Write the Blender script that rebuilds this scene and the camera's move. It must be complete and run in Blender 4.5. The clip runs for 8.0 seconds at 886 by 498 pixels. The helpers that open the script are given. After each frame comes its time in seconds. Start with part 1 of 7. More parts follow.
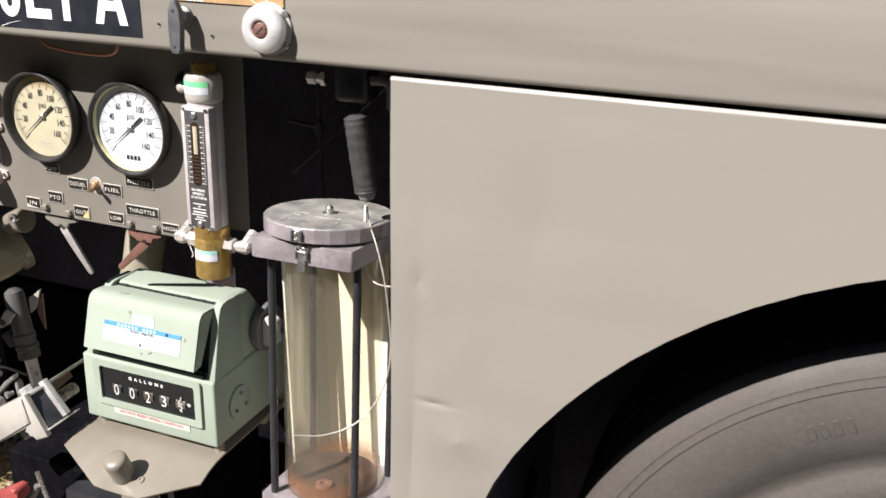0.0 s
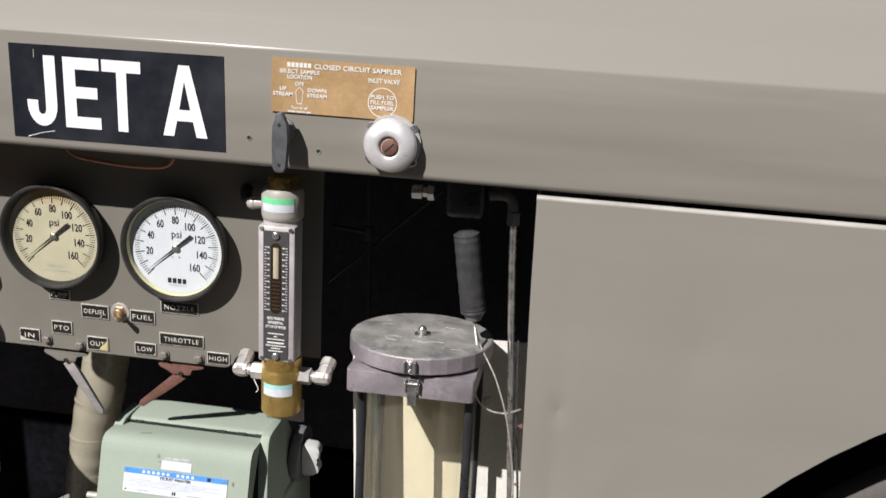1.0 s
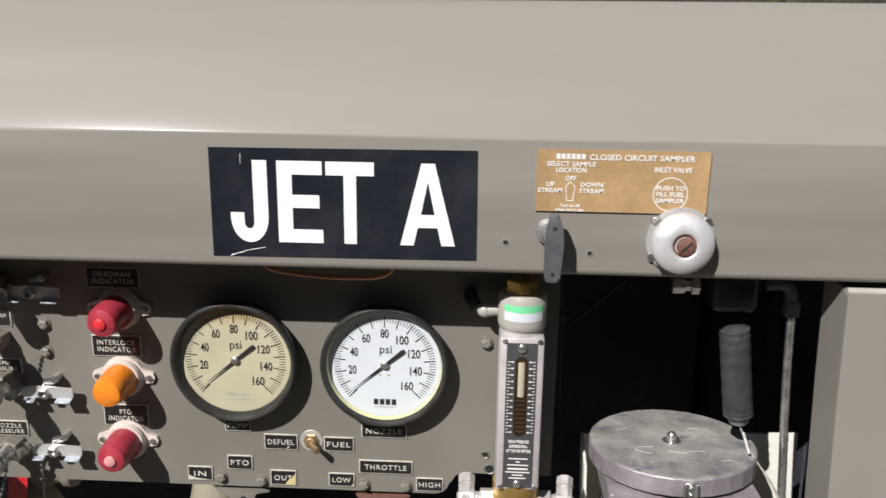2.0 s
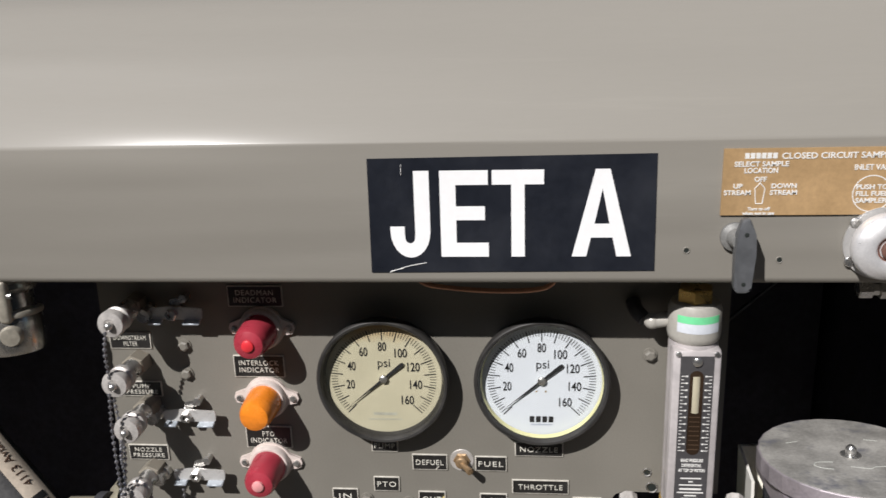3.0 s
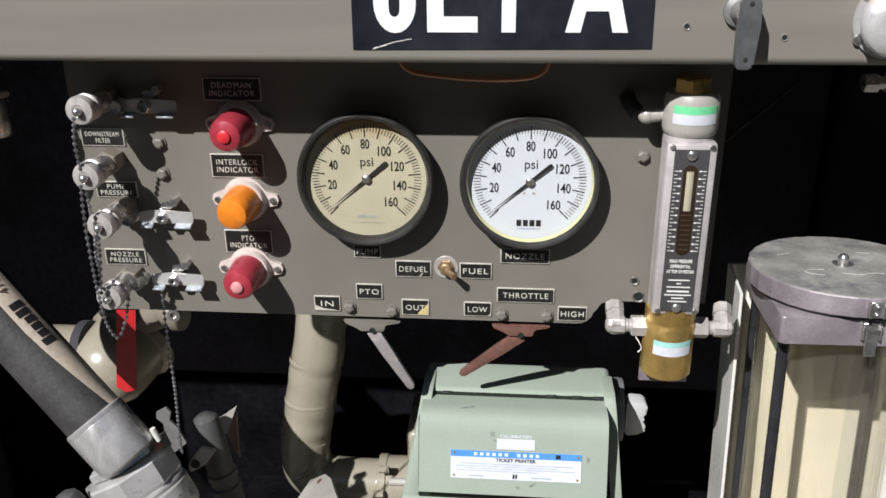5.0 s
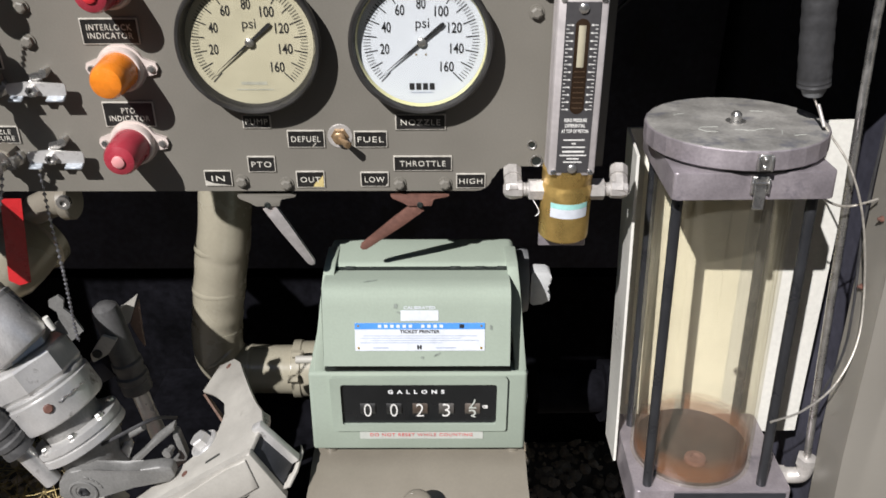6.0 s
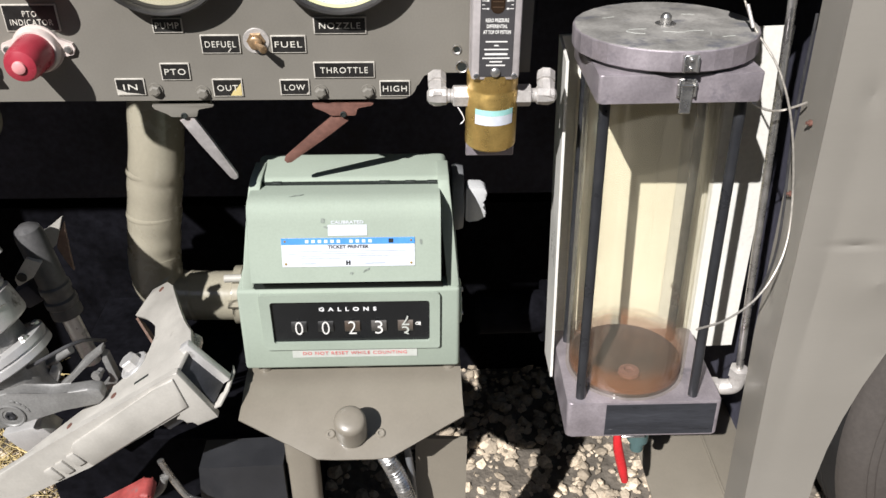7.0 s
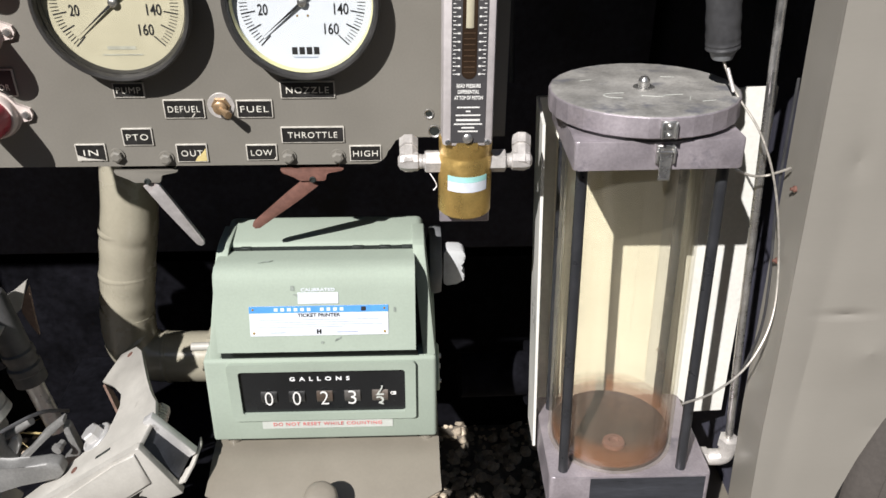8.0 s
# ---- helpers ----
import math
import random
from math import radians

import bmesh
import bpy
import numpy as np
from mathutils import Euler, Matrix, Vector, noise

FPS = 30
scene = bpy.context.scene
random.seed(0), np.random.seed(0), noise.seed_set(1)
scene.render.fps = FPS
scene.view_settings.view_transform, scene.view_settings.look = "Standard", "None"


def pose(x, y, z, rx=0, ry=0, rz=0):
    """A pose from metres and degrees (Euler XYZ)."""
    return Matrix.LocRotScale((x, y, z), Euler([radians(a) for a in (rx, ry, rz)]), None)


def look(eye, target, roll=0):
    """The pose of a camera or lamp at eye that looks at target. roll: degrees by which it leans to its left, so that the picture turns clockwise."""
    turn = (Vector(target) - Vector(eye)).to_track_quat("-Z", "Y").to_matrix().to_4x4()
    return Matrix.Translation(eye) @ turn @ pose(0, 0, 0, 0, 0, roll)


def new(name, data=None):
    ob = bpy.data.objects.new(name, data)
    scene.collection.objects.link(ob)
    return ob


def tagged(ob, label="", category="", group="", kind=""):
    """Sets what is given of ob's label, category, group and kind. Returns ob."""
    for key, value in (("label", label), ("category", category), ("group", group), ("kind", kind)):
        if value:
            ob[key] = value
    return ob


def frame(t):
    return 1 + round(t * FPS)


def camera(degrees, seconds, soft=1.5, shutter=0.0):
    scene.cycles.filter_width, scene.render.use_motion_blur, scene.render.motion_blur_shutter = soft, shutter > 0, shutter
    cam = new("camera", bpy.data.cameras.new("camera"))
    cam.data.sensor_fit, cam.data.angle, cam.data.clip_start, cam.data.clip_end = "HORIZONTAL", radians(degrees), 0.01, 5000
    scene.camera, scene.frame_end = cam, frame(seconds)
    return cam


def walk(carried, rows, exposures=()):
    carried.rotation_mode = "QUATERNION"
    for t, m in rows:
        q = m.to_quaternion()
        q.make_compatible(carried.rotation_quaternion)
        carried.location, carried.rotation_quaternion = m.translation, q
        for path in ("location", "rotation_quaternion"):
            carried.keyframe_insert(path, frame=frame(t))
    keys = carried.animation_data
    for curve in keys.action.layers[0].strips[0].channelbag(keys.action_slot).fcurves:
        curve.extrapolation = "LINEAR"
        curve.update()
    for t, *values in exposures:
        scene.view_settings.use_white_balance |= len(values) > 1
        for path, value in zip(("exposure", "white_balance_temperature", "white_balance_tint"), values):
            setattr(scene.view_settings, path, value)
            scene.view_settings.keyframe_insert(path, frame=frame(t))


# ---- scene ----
cam = camera(55.0, 8.0, shutter=0.15)
PATH = [
    (0, (0.801, -0.866, 1.379), (0.161, 0.9, 0.692), 2.3),
    (0.5, (0.567, -0.887, 1.407), (0.141, 0.96, 0.769), 3.0),
    (1, (0.424, -0.855, 1.422), (0.203, 1.049, 0.854), 3.6),
    (1.5, (0.263, -0.753, 1.458), (0.135, 1.172, 0.934), 2.1),
    (1.7, (0.18, -0.745, 1.463), (0.085, 1.18, 0.928), 1.4),
    (2.8, (-0.001, -0.69, 1.474), (-0.15, 1.226, 0.922), -1.6),
    (3, (-0.02, -0.689, 1.474), (-0.211, 1.22, 0.908), -1.8),
    (3.5, (-0.055, -0.694, 1.475), (-0.311, 1.202, 0.895), -1.9),
    (4, (-0.049, -0.691, 1.47), (-0.298, 1.184, 0.82), -1.5),
    (4.5, (-0.045, -0.691, 1.425), (-0.242, 1.145, 0.658), -1.0),
    (4.7, (-0.032, -0.692, 1.395), (-0.224, 1.147, 0.634), -0.8),
    (5.8, (0.008, -0.69, 1.345), (-0.036, 1.077, 0.409), -0.5),
    (6, (0.017, -0.689, 1.33), (0.012, 1.053, 0.346), -0.2),
    (6.5, (0.047, -0.687, 1.306), (0.101, 0.999, 0.232), 0.4),
    (7, (0.061, -0.688, 1.295), (0.124, 0.98, 0.193), 0.4),
    (7.5, (0.068, -0.68, 1.297), (0.144, 1.005, 0.222), 0.7),
    (8, (0.084, -0.647, 1.3), (0.158, 1.072, 0.28), 0.4),
]
EXPOSURES = [(0.0, 1.0, 6780, 13.7), (0.5, 0.53, 6700, 12.8), (1.0, 0.36, 6600, 11.8), (1.5, 0.43, 6600, 11), (3.0, 0.22, 6520, 11), (3.5, 0.24, 6500, 10.5), (4.0, 0.25, 6450, 11), (4.5, 0.31, 6400, 11.5), (5.8, 0.26, 6480, 11.3), (6.5, 0.50, 6500, 11.3), (7.0, 0.58, 6500, 11.3), (8.0, 0.56, 6520, 11)]
walk(cam, [(t, look(eye, target, roll)) for t, eye, target, roll in PATH], EXPOSURES)

# ---- world, sun ----
TO_SUN = Vector((-0.58, -1.0, 1.05)).normalized()
world = bpy.data.worlds.new("sky")
scene.world = world
world.use_nodes = True
wn = world.node_tree
sky = wn.nodes.new("ShaderNodeTexSky")
sky.sky_type = 'NISHITA'
sky.sun_disc = False
sky.sun_elevation = math.asin(TO_SUN.z)
sky.sun_rotation = math.atan2(TO_SUN.x, TO_SUN.y)
sky.air_density, sky.dust_density = 1.0, 0.4
wn.nodes["Background"].inputs["Strength"].default_value = 0.05
wn.links.new(sky.outputs[0], wn.nodes["Background"].inputs["Color"])
sun = new("sun", bpy.data.lights.new("sun", 'SUN'))
sun.data.energy, sun.data.angle, sun.data.color = 5.0, radians(0.53), (1.0, 0.98, 0.962)
sun.matrix_world = look(TO_SUN * 20, (0, 0, 0))


# ---- materials ----
def material(name, rgb, rough=0.5, metal=0.0, vary=0.12, scale=9.0, grain=0.06, fine=160.0, bump=0.1, coat=0.0,
             stain=None, stain_at=0.62, stain_scale=5.0, spec=0.5, stretch=(1, 1, 1), rough_vary=0.15, bump_dist=0.001, per_piece=0.0, wave=0.0, coat_rough=0.18, ripple=0.0):
    """A surface with broad tone changes, fine grain, relief and, if given, stains of a second colour."""
    m = bpy.data.materials.new(name)
    m.use_nodes = True
    t = m.node_tree
    n, l = t.nodes, t.links
    b = n["Principled BSDF"]
    co = n.new("ShaderNodeTexCoord")
    mp = n.new("ShaderNodeMapping")
    mp.inputs["Scale"].default_value = stretch
    l.new(co.outputs["Object"], mp.inputs["Vector"])

    def nz(s, detail, rg):
        x = n.new("ShaderNodeTexNoise")
        x.inputs["Scale"].default_value, x.inputs["Detail"].default_value, x.inputs["Roughness"].default_value = s, detail, rg
        l.new(mp.outputs[0], x.inputs["Vector"])
        return x.outputs["Fac"]

    def ranged(sock, a, z, lo=0.3, hi=0.7):
        x = n.new("ShaderNodeMapRange")
        for k, v in zip(("From Min", "From Max", "To Min", "To Max"), (lo, hi, a, z)):
            x.inputs[k].default_value = v
        l.new(sock, x.inputs["Value"])
        return x.outputs[0]

    def mul(p, q):
        x = n.new("ShaderNodeMath")
        x.operation = 'MULTIPLY'
        l.new(p, x.inputs[0]), l.new(q, x.inputs[1])
        return x.outputs[0]

    broad, small = nz(scale, 6, 0.6), nz(fine, 3, 0.6)
    tone = mul(ranged(broad, 1 - vary, 1 + vary), ranged(small, 1 - grain, 1 + grain))
    if per_piece:
        oi = n.new("ShaderNodeNewGeometry")
        tone = mul(tone, ranged(oi.outputs["Random Per Island"], 1 - per_piece, 1 + per_piece, 0, 1))
    col = n.new("ShaderNodeVectorMath")
    col.operation = 'SCALE'
    col.inputs[0].default_value = rgb
    l.new(tone, col.inputs["Scale"])
    colour = col.outputs[0]
    if stain:
        mx = n.new("ShaderNodeMix")
        mx.data_type = 'RGBA'
        l.new(ranged(nz(stain_scale, 8, 0.65), 0, 1, stain_at, stain_at + 0.1), mx.inputs["Factor"])
        l.new(colour, mx.inputs[6])
        mx.inputs[7].default_value = (*stain, 1)
        colour = mx.outputs[2]
    l.new(colour, b.inputs["Base Color"])
    l.new(ranged(broad, max(rough - rough_vary, 0.03), min(rough + rough_vary, 1)), b.inputs["Roughness"])
    b.inputs["Metallic"].default_value = metal
    b.inputs["Specular IOR Level"].default_value = spec
    b.inputs["Coat Weight"].default_value = coat
    b.inputs["Coat Roughness"].default_value = coat_rough
    if bump:
        bp = n.new("ShaderNodeBump")
        bp.inputs["Strength"].default_value, bp.inputs["Distance"].default_value = bump, bump_dist
        l.new(small, bp.inputs["Height"])
        if wave:
            wv = n.new("ShaderNodeBump")
            wv.inputs["Strength"].default_value, wv.inputs["Distance"].default_value = wave, 0.006
            l.new(nz(2.2, 2, 0.4), wv.inputs["Height"])
            l.new(wv.outputs[0], bp.inputs["Normal"])
            if ripple:
                # long shallow rolling marks of the sheet
                lm, ln, lb = n.new("ShaderNodeMapping"), n.new("ShaderNodeTexNoise"), n.new("ShaderNodeBump")
                lm.inputs["Scale"].default_value = (0.10, 1, 1)
                l.new(co.outputs["Object"], lm.inputs["Vector"])
                l.new(lm.outputs[0], ln.inputs["Vector"])
                ln.inputs["Scale"].default_value, ln.inputs["Detail"].default_value = 11, 2
                lb.inputs["Strength"].default_value, lb.inputs["Distance"].default_value = 1.0, ripple * 3
                l.new(ln.outputs["Fac"], lb.inputs["Height"])
                l.new(lb.outputs[0], wv.inputs["Normal"])
        l.new(bp.outputs[0], b.inputs["Normal"])
    return m


def dented(name, source, dents):
    """A copy of a paint with shallow dents: (centre, half sizes, depth in metres)."""
    m = source.copy()
    m.name = name
    n, l = m.node_tree.nodes, m.node_tree.links
    bsdf = n["Principled BSDF"]
    last = bsdf.inputs["Normal"].links[0].from_socket
    co = n.new("ShaderNodeTexCoord")
    for c, s, depth in dents:
        mp = n.new("ShaderNodeMapping")
        mp.inputs["Scale"].default_value = [1 / a for a in s]
        mp.inputs["Location"].default_value = [-a / b for a, b in zip(c, s)]
        l.new(co.outputs["Object"], mp.inputs["Vector"])
        g = n.new("ShaderNodeTexGradient")
        g.gradient_type = 'QUADRATIC_SPHERE'
        l.new(mp.outputs[0], g.inputs["Vector"])
        bp = n.new("ShaderNodeBump")
        bp.invert = depth > 0
        bp.inputs["Strength"].default_value, bp.inputs["Distance"].default_value = 1.0, abs(depth)
        l.new(g.outputs["Fac"], bp.inputs["Height"])
        l.new(last, bp.inputs["Normal"])
        last = bp.outputs[0]
    l.new(last, bsdf.inputs["Normal"])
    return m


PAINT = material("taupe_paint", (0.230, 0.215, 0.187), 0.6, spec=0.35, vary=0.05, scale=3.0, grain=0.012, fine=420, bump=0.05, bump_dist=0.0004, coat=0.36, coat_rough=0.15, wave=1.0, stretch=(0.25, 1, 1.6), stain=(0.196, 0.184, 0.160), stain_at=0.66, stain_scale=4.0)
# pale stretched stain streaks stand in for sky sheen on the skirt
FASCIAPAINT = material("sheen_streaked_taupe", (0.230, 0.215, 0.187), 0.6, spec=0.35, vary=0.05, scale=3.0, grain=0.012, fine=420, bump=0.05, bump_dist=0.0004, coat=0.16, coat_rough=0.19, wave=1.0, ripple=0.0028, stretch=(0.10, 1, 1.8), stain=(0.262, 0.246, 0.214), stain_at=0.53, stain_scale=5.0)
PANEL = material("panel_paint", (0.172, 0.161, 0.138), 0.5, vary=0.06, scale=7.0, grain=0.04, fine=500, bump=0.12, bump_dist=0.0004)
GLOSSY = material("gloss_olive_paint", (0.305, 0.282, 0.217), 0.26, vary=0.08, scale=10, grain=0.03, fine=200, bump=0.15, bump_dist=0.0006, coat=0.5)
SHELFPAINT = material("shelf_paint", (0.20, 0.18, 0.145), 0.4, vary=0.08, scale=9, grain=0.03, fine=260, bump=0.12, bump_dist=0.0005, coat=0.15)
# near black that keeps parts dark under sun, shade put into the colour
SHADEBLACK = material("painted_shade_black", (0.0045, 0.0045, 0.006), 0.95, vary=0.5, scale=9, grain=0.4, fine=60, bump=0.3, spec=0.04)
# dark tone with the compartment's shade put into it
INNER = material("shade_toned_underside", (0.035, 0.035, 0.041), 0.8, vary=0.3, scale=6, bump=0.2)
# blue-grey level of the compartment's shade, put into the surface colour
SHADETONE = material("lifted_shade_tone", (0.056, 0.056, 0.076), 0.85, spec=0.2, vary=0.35, scale=5, grain=0.15, fine=90, bump=0.3, stain=(0.045, 0.044, 0.052), stain_at=0.58, stain_scale=6)
DECAL = material("decal_black", (0.012, 0.014, 0.02), 0.38, vary=0.15, scale=14, grain=0.1, bump=0.03, stain=(0.1, 0.1, 0.1), stain_at=0.74, stain_scale=30)
LETTER = material("letter_white", (0.82, 0.82, 0.82), 0.45, vary=0.03, grain=0.02, bump=0.02)
PRINTWHITE = material("print_white", (0.72, 0.71, 0.68), 0.5, vary=0.05, bump=0)
BRASSPLATE = material("brass_plate", (0.43, 0.28, 0.14), 0.42, metal=0.12, vary=0.16, scale=22, grain=0.08, fine=300, bump=0.05, stain=(0.40, 0.26, 0.13), stain_at=0.6, stain_scale=12)
TARNISH = material("tarnished_brass", (0.34, 0.23, 0.13), 0.38, metal=0.6, vary=0.2, scale=80, bump=0.1)
BRASS = material("brass", (0.55, 0.37, 0.12), 0.33, metal=0.75, vary=0.14, scale=40, grain=0.08, fine=500, bump=0.1, bump_dist=0.0003)
ALU = material("satin_aluminium", (0.62, 0.61, 0.60), 0.34, metal=0.6, vary=0.12, scale=35, grain=0.1, fine=500, bump=0.12, bump_dist=0.0003, stretch=(1, 1, 0.2))
STEEL = material("plated_steel", (0.55, 0.54, 0.52), 0.3, metal=0.9, vary=0.2, scale=60, grain=0.12, fine=600, bump=0.15, bump_dist=0.0003, stain=(0.22, 0.16, 0.1), stain_at=0.68, stain_scale=40)
CASTALU = material("cast_aluminium", (0.60, 0.59, 0.575), 0.38, metal=0.5, vary=0.2, scale=14, grain=0.05, fine=420, bump=0.12, bump_dist=0.0003, stain=(0.17, 0.155, 0.135), stain_at=0.6, stain_scale=28)
WORNPAINT = material("worn_pale_paint", (0.41, 0.393, 0.355), 0.42, metal=0.1, vary=0.14, scale=16, grain=0.04, fine=300, bump=0.1, bump_dist=0.0005, stain=(0.28, 0.26, 0.23), stain_at=0.63, stain_scale=30)
ANOD = material("grey_anodised", (0.34, 0.305, 0.325), 0.45, metal=0.5, vary=0.2, scale=26, grain=0.1, fine=350, bump=0.15, bump_dist=0.0003, stain=(0.22, 0.20, 0.225), stain_at=0.58, stain_scale=22)
LIDMETAL = material("stained_lid_metal", (0.31, 0.30, 0.28), 0.58, metal=0.25, vary=0.34, scale=26, grain=0.14, fine=300, bump=0.2, bump_dist=0.0003, stain=(0.165, 0.165, 0.18), stain_at=0.55, stain_scale=24)
DULLNICKEL = material("dull_nickel", (0.50, 0.475, 0.45), 0.44, metal=0.4, vary=0.16, scale=70, grain=0.1, fine=500, bump=0.2, bump_dist=0.0003, stain=(0.26, 0.22, 0.18), stain_at=0.66, stain_scale=60)
BLACKMETAL = material("scuffed_black", (0.03, 0.032, 0.038), 0.4, vary=0.3, scale=25, grain=0.2, fine=250, bump=0.2, bump_dist=0.0005, stain=(0.3, 0.3, 0.3), stain_at=0.7, stain_scale=38, stretch=(0.3, 1, 2.5))
RODBLACK = material("black_rod", (0.022, 0.023, 0.026), 0.35, vary=0.2, scale=30, bump=0.08)
RUBBER = material("black_rubber", (0.040, 0.040, 0.042), 0.55, vary=0.2, scale=30, grain=0.15, bump=0.25, bump_dist=0.0006)
# paler than the other black rubber, with darker blotches
GRIPRUBBER = material("paler_grip_rubber", (0.068, 0.067, 0.067), 0.6, vary=0.25, scale=18, grain=0.12, bump=0.25, bump_dist=0.0006, stain=(0.035, 0.035, 0.036), stain_at=0.58, stain_scale=26)
HOSE = material("hose_rubber", (0.046, 0.045, 0.045), 0.6, vary=0.25, scale=20, grain=0.25, fine=220, bump=0.4, bump_dist=0.0008)
STRIPE = material("cream_hose_stripe", (0.55, 0.47, 0.38), 0.65, vary=0.14, scale=22, grain=0.12, bump=0.25, bump_dist=0.0005, stain=(0.35, 0.29, 0.22), stain_at=0.64, stain_scale=30)
INK = material("black_ink", (0.015, 0.015, 0.016), 0.6, vary=0.05, bump=0)
GREENBOX = material("pale_green_enamel", (0.303, 0.352, 0.293), 0.72, spec=0.12, vary=0.06, scale=9, grain=0.03, fine=380, bump=0.12, bump_dist=0.0004, stain=(0.30, 0.35, 0.28), stain_at=0.68, stain_scale=14)
SCUFF = material("grey_scuff", (0.21, 0.24, 0.21), 0.7, vary=0.3, scale=200, bump=0)
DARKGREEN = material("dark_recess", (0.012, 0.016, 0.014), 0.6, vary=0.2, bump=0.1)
STICKER = material("white_sticker", (0.60, 0.63, 0.68), 0.65, spec=0.15, vary=0.05, scale=30, bump=0.02)
BLUEBAND = material("blue_band", (0.08, 0.27, 0.66), 0.6, spec=0.15, vary=0.06, scale=30, bump=0)
FADEDINK = material("faded_ink", (0.30, 0.35, 0.46), 0.5, vary=0.2, bump=0)
REDINK = material("red_ink", (0.55, 0.10, 0.10), 0.5, vary=0.2, scale=80, bump=0)
PALESTRIP = material("pale_strip", (0.48, 0.50, 0.46), 0.4, vary=0.06, bump=0.02)
CREAMFACE = material("yellowed_dial", (0.50, 0.465, 0.335), 0.55, vary=0.07, scale=28, grain=0.02, bump=0, stain=(0.40, 0.29, 0.12), stain_at=0.70, stain_scale=15)


def rim_stained(name, source, colour, lo, hi):
    """A copy of a dial paint with an uneven tea-brown stain along its upper rim."""
    m = source.copy()
    m.name = name
    n, l = m.node_tree.nodes, m.node_tree.links
    base = n["Principled BSDF"].inputs["Base Color"]
    old = base.links[0].from_socket
    co = n.new("ShaderNodeTexCoord")
    sep = n.new("ShaderNodeSeparateXYZ")
    l.new(co.outputs["Object"], sep.inputs[0])
    nz = n.new("ShaderNodeTexNoise")
    nz.inputs["Scale"].default_value = 60
    l.new(co.outputs["Object"], nz.inputs["Vector"])
    wob = n.new("ShaderNodeMath")
    wob.operation = 'MULTIPLY_ADD'
    l.new(nz.outputs["Fac"], wob.inputs[0])
    wob.inputs[1].default_value = 0.012
    l.new(sep.outputs["Z"], wob.inputs[2])
    rng = n.new("ShaderNodeMapRange")
    rng.inputs["From Min"].default_value, rng.inputs["From Max"].default_value, rng.inputs["To Max"].default_value = lo, hi, 0.85
    l.new(wob.outputs[0], rng.inputs["Value"])
    mx = n.new("ShaderNodeMix")
    mx.data_type = 'RGBA'
    l.new(rng.outputs[0], mx.inputs["Factor"])
    l.new(old, mx.inputs[6])
    mx.inputs[7].default_value = (*colour, 1)
    l.new(mx.outputs[2], base)
    return m


AGEDFACE = rim_stained("stained_dial", CREAMFACE, (0.42, 0.245, 0.07), 0.043, 0.062)
WHITEFACE = material("white_dial", (0.66, 0.70, 0.75), 0.5, vary=0.02, grain=0.01, bump=0)
BEZEL = material("black_bezel", (0.026, 0.0245, 0.023), 0.48, vary=0.25, scale=35, grain=0.15, bump=0.1, bump_dist=0.0003, stain=(0.12, 0.11, 0.1), stain_at=0.7, stain_scale=40)
TAGBLACK = material("engraved_black", (0.016, 0.015, 0.014), 0.42, vary=0.3, scale=60, grain=0.2, bump=0.1, bump_dist=0.0002)
TAGEDGE = material("engraved_edge", (0.50, 0.475, 0.42), 0.5, vary=0.2, scale=80, bump=0.1)
CREAMTEXT = material("engraved_cream", (0.64, 0.62, 0.55), 0.5, vary=0.1, bump=0)
YELLOWWEAR = material("yellow_wear", (0.55, 0.45, 0.2), 0.5, vary=0.2, scale=60, bump=0)
# yellow standing in for sunlight on the bezel's inner wall
BEZELSUN = material("sunlit_bezel_yellow", (0.62, 0.60, 0.34), 0.5, vary=0.1, bump=0)
FADEDMARK = material("faded_dial_print", (0.40, 0.40, 0.33), 0.6, vary=0.15, scale=120, bump=0)
REDLENS = material("faded_red_lens", (0.34, 0.034, 0.052), 0.32, vary=0.16, scale=35, grain=0.06, bump=0.12, bump_dist=0.0005, stain=(0.5, 0.16, 0.16), stain_at=0.64, stain_scale=30)
PALETIP = material("worn_red_tip", (0.62, 0.27, 0.27), 0.35, vary=0.1, bump=0)
COILBROWN = material("dark_brown_coil", (0.075, 0.045, 0.026), 0.5, vary=0.2, bump=0)
REDCORE = material("red_lens_cap", (0.6, 0.03, 0.04), 0.25, vary=0.1, bump=0)
ORANGELENS = material("orange_lens", (0.75, 0.22, 0.02), 0.25, vary=0.2, scale=45, grain=0.08, bump=0.3, bump_dist=0.0006)
GASKET = material("pale_gasket", (0.58, 0.50, 0.46), 0.6, vary=0.12, scale=40, bump=0.2, bump_dist=0.0005)
RUST = material("rusty_lever", (0.135, 0.062, 0.046), 0.7, vary=0.25, scale=30, grain=0.2, bump=0.4, bump_dist=0.0006)
WORNLEVER = material("worn_lever", (0.38, 0.36, 0.35), 0.5, metal=0.3, vary=0.2, scale=30, grain=0.12, bump=0.3, bump_dist=0.0005, stain=(0.3, 0.14, 0.09), stain_at=0.6, stain_scale=25)
WHITEPLATE = material("aged_white_paint", (0.70, 0.69, 0.64), 0.4, vary=0.05, scale=8, bump=0.06, stain=(0.5, 0.48, 0.42), stain_at=0.68, stain_scale=12)
CREAMPLATE = material("yellowed_liner", (0.86, 0.83, 0.72), 0.5, vary=0.08, scale=9, bump=0.05)
RESIDUE = material("rust_residue", (0.045, 0.027, 0.020), 0.6, spec=0.25, vary=0.35, scale=25, grain=0.2, bump=0.4, bump_dist=0.001, stain=(0.09, 0.042, 0.02), stain_at=0.6, stain_scale=26)


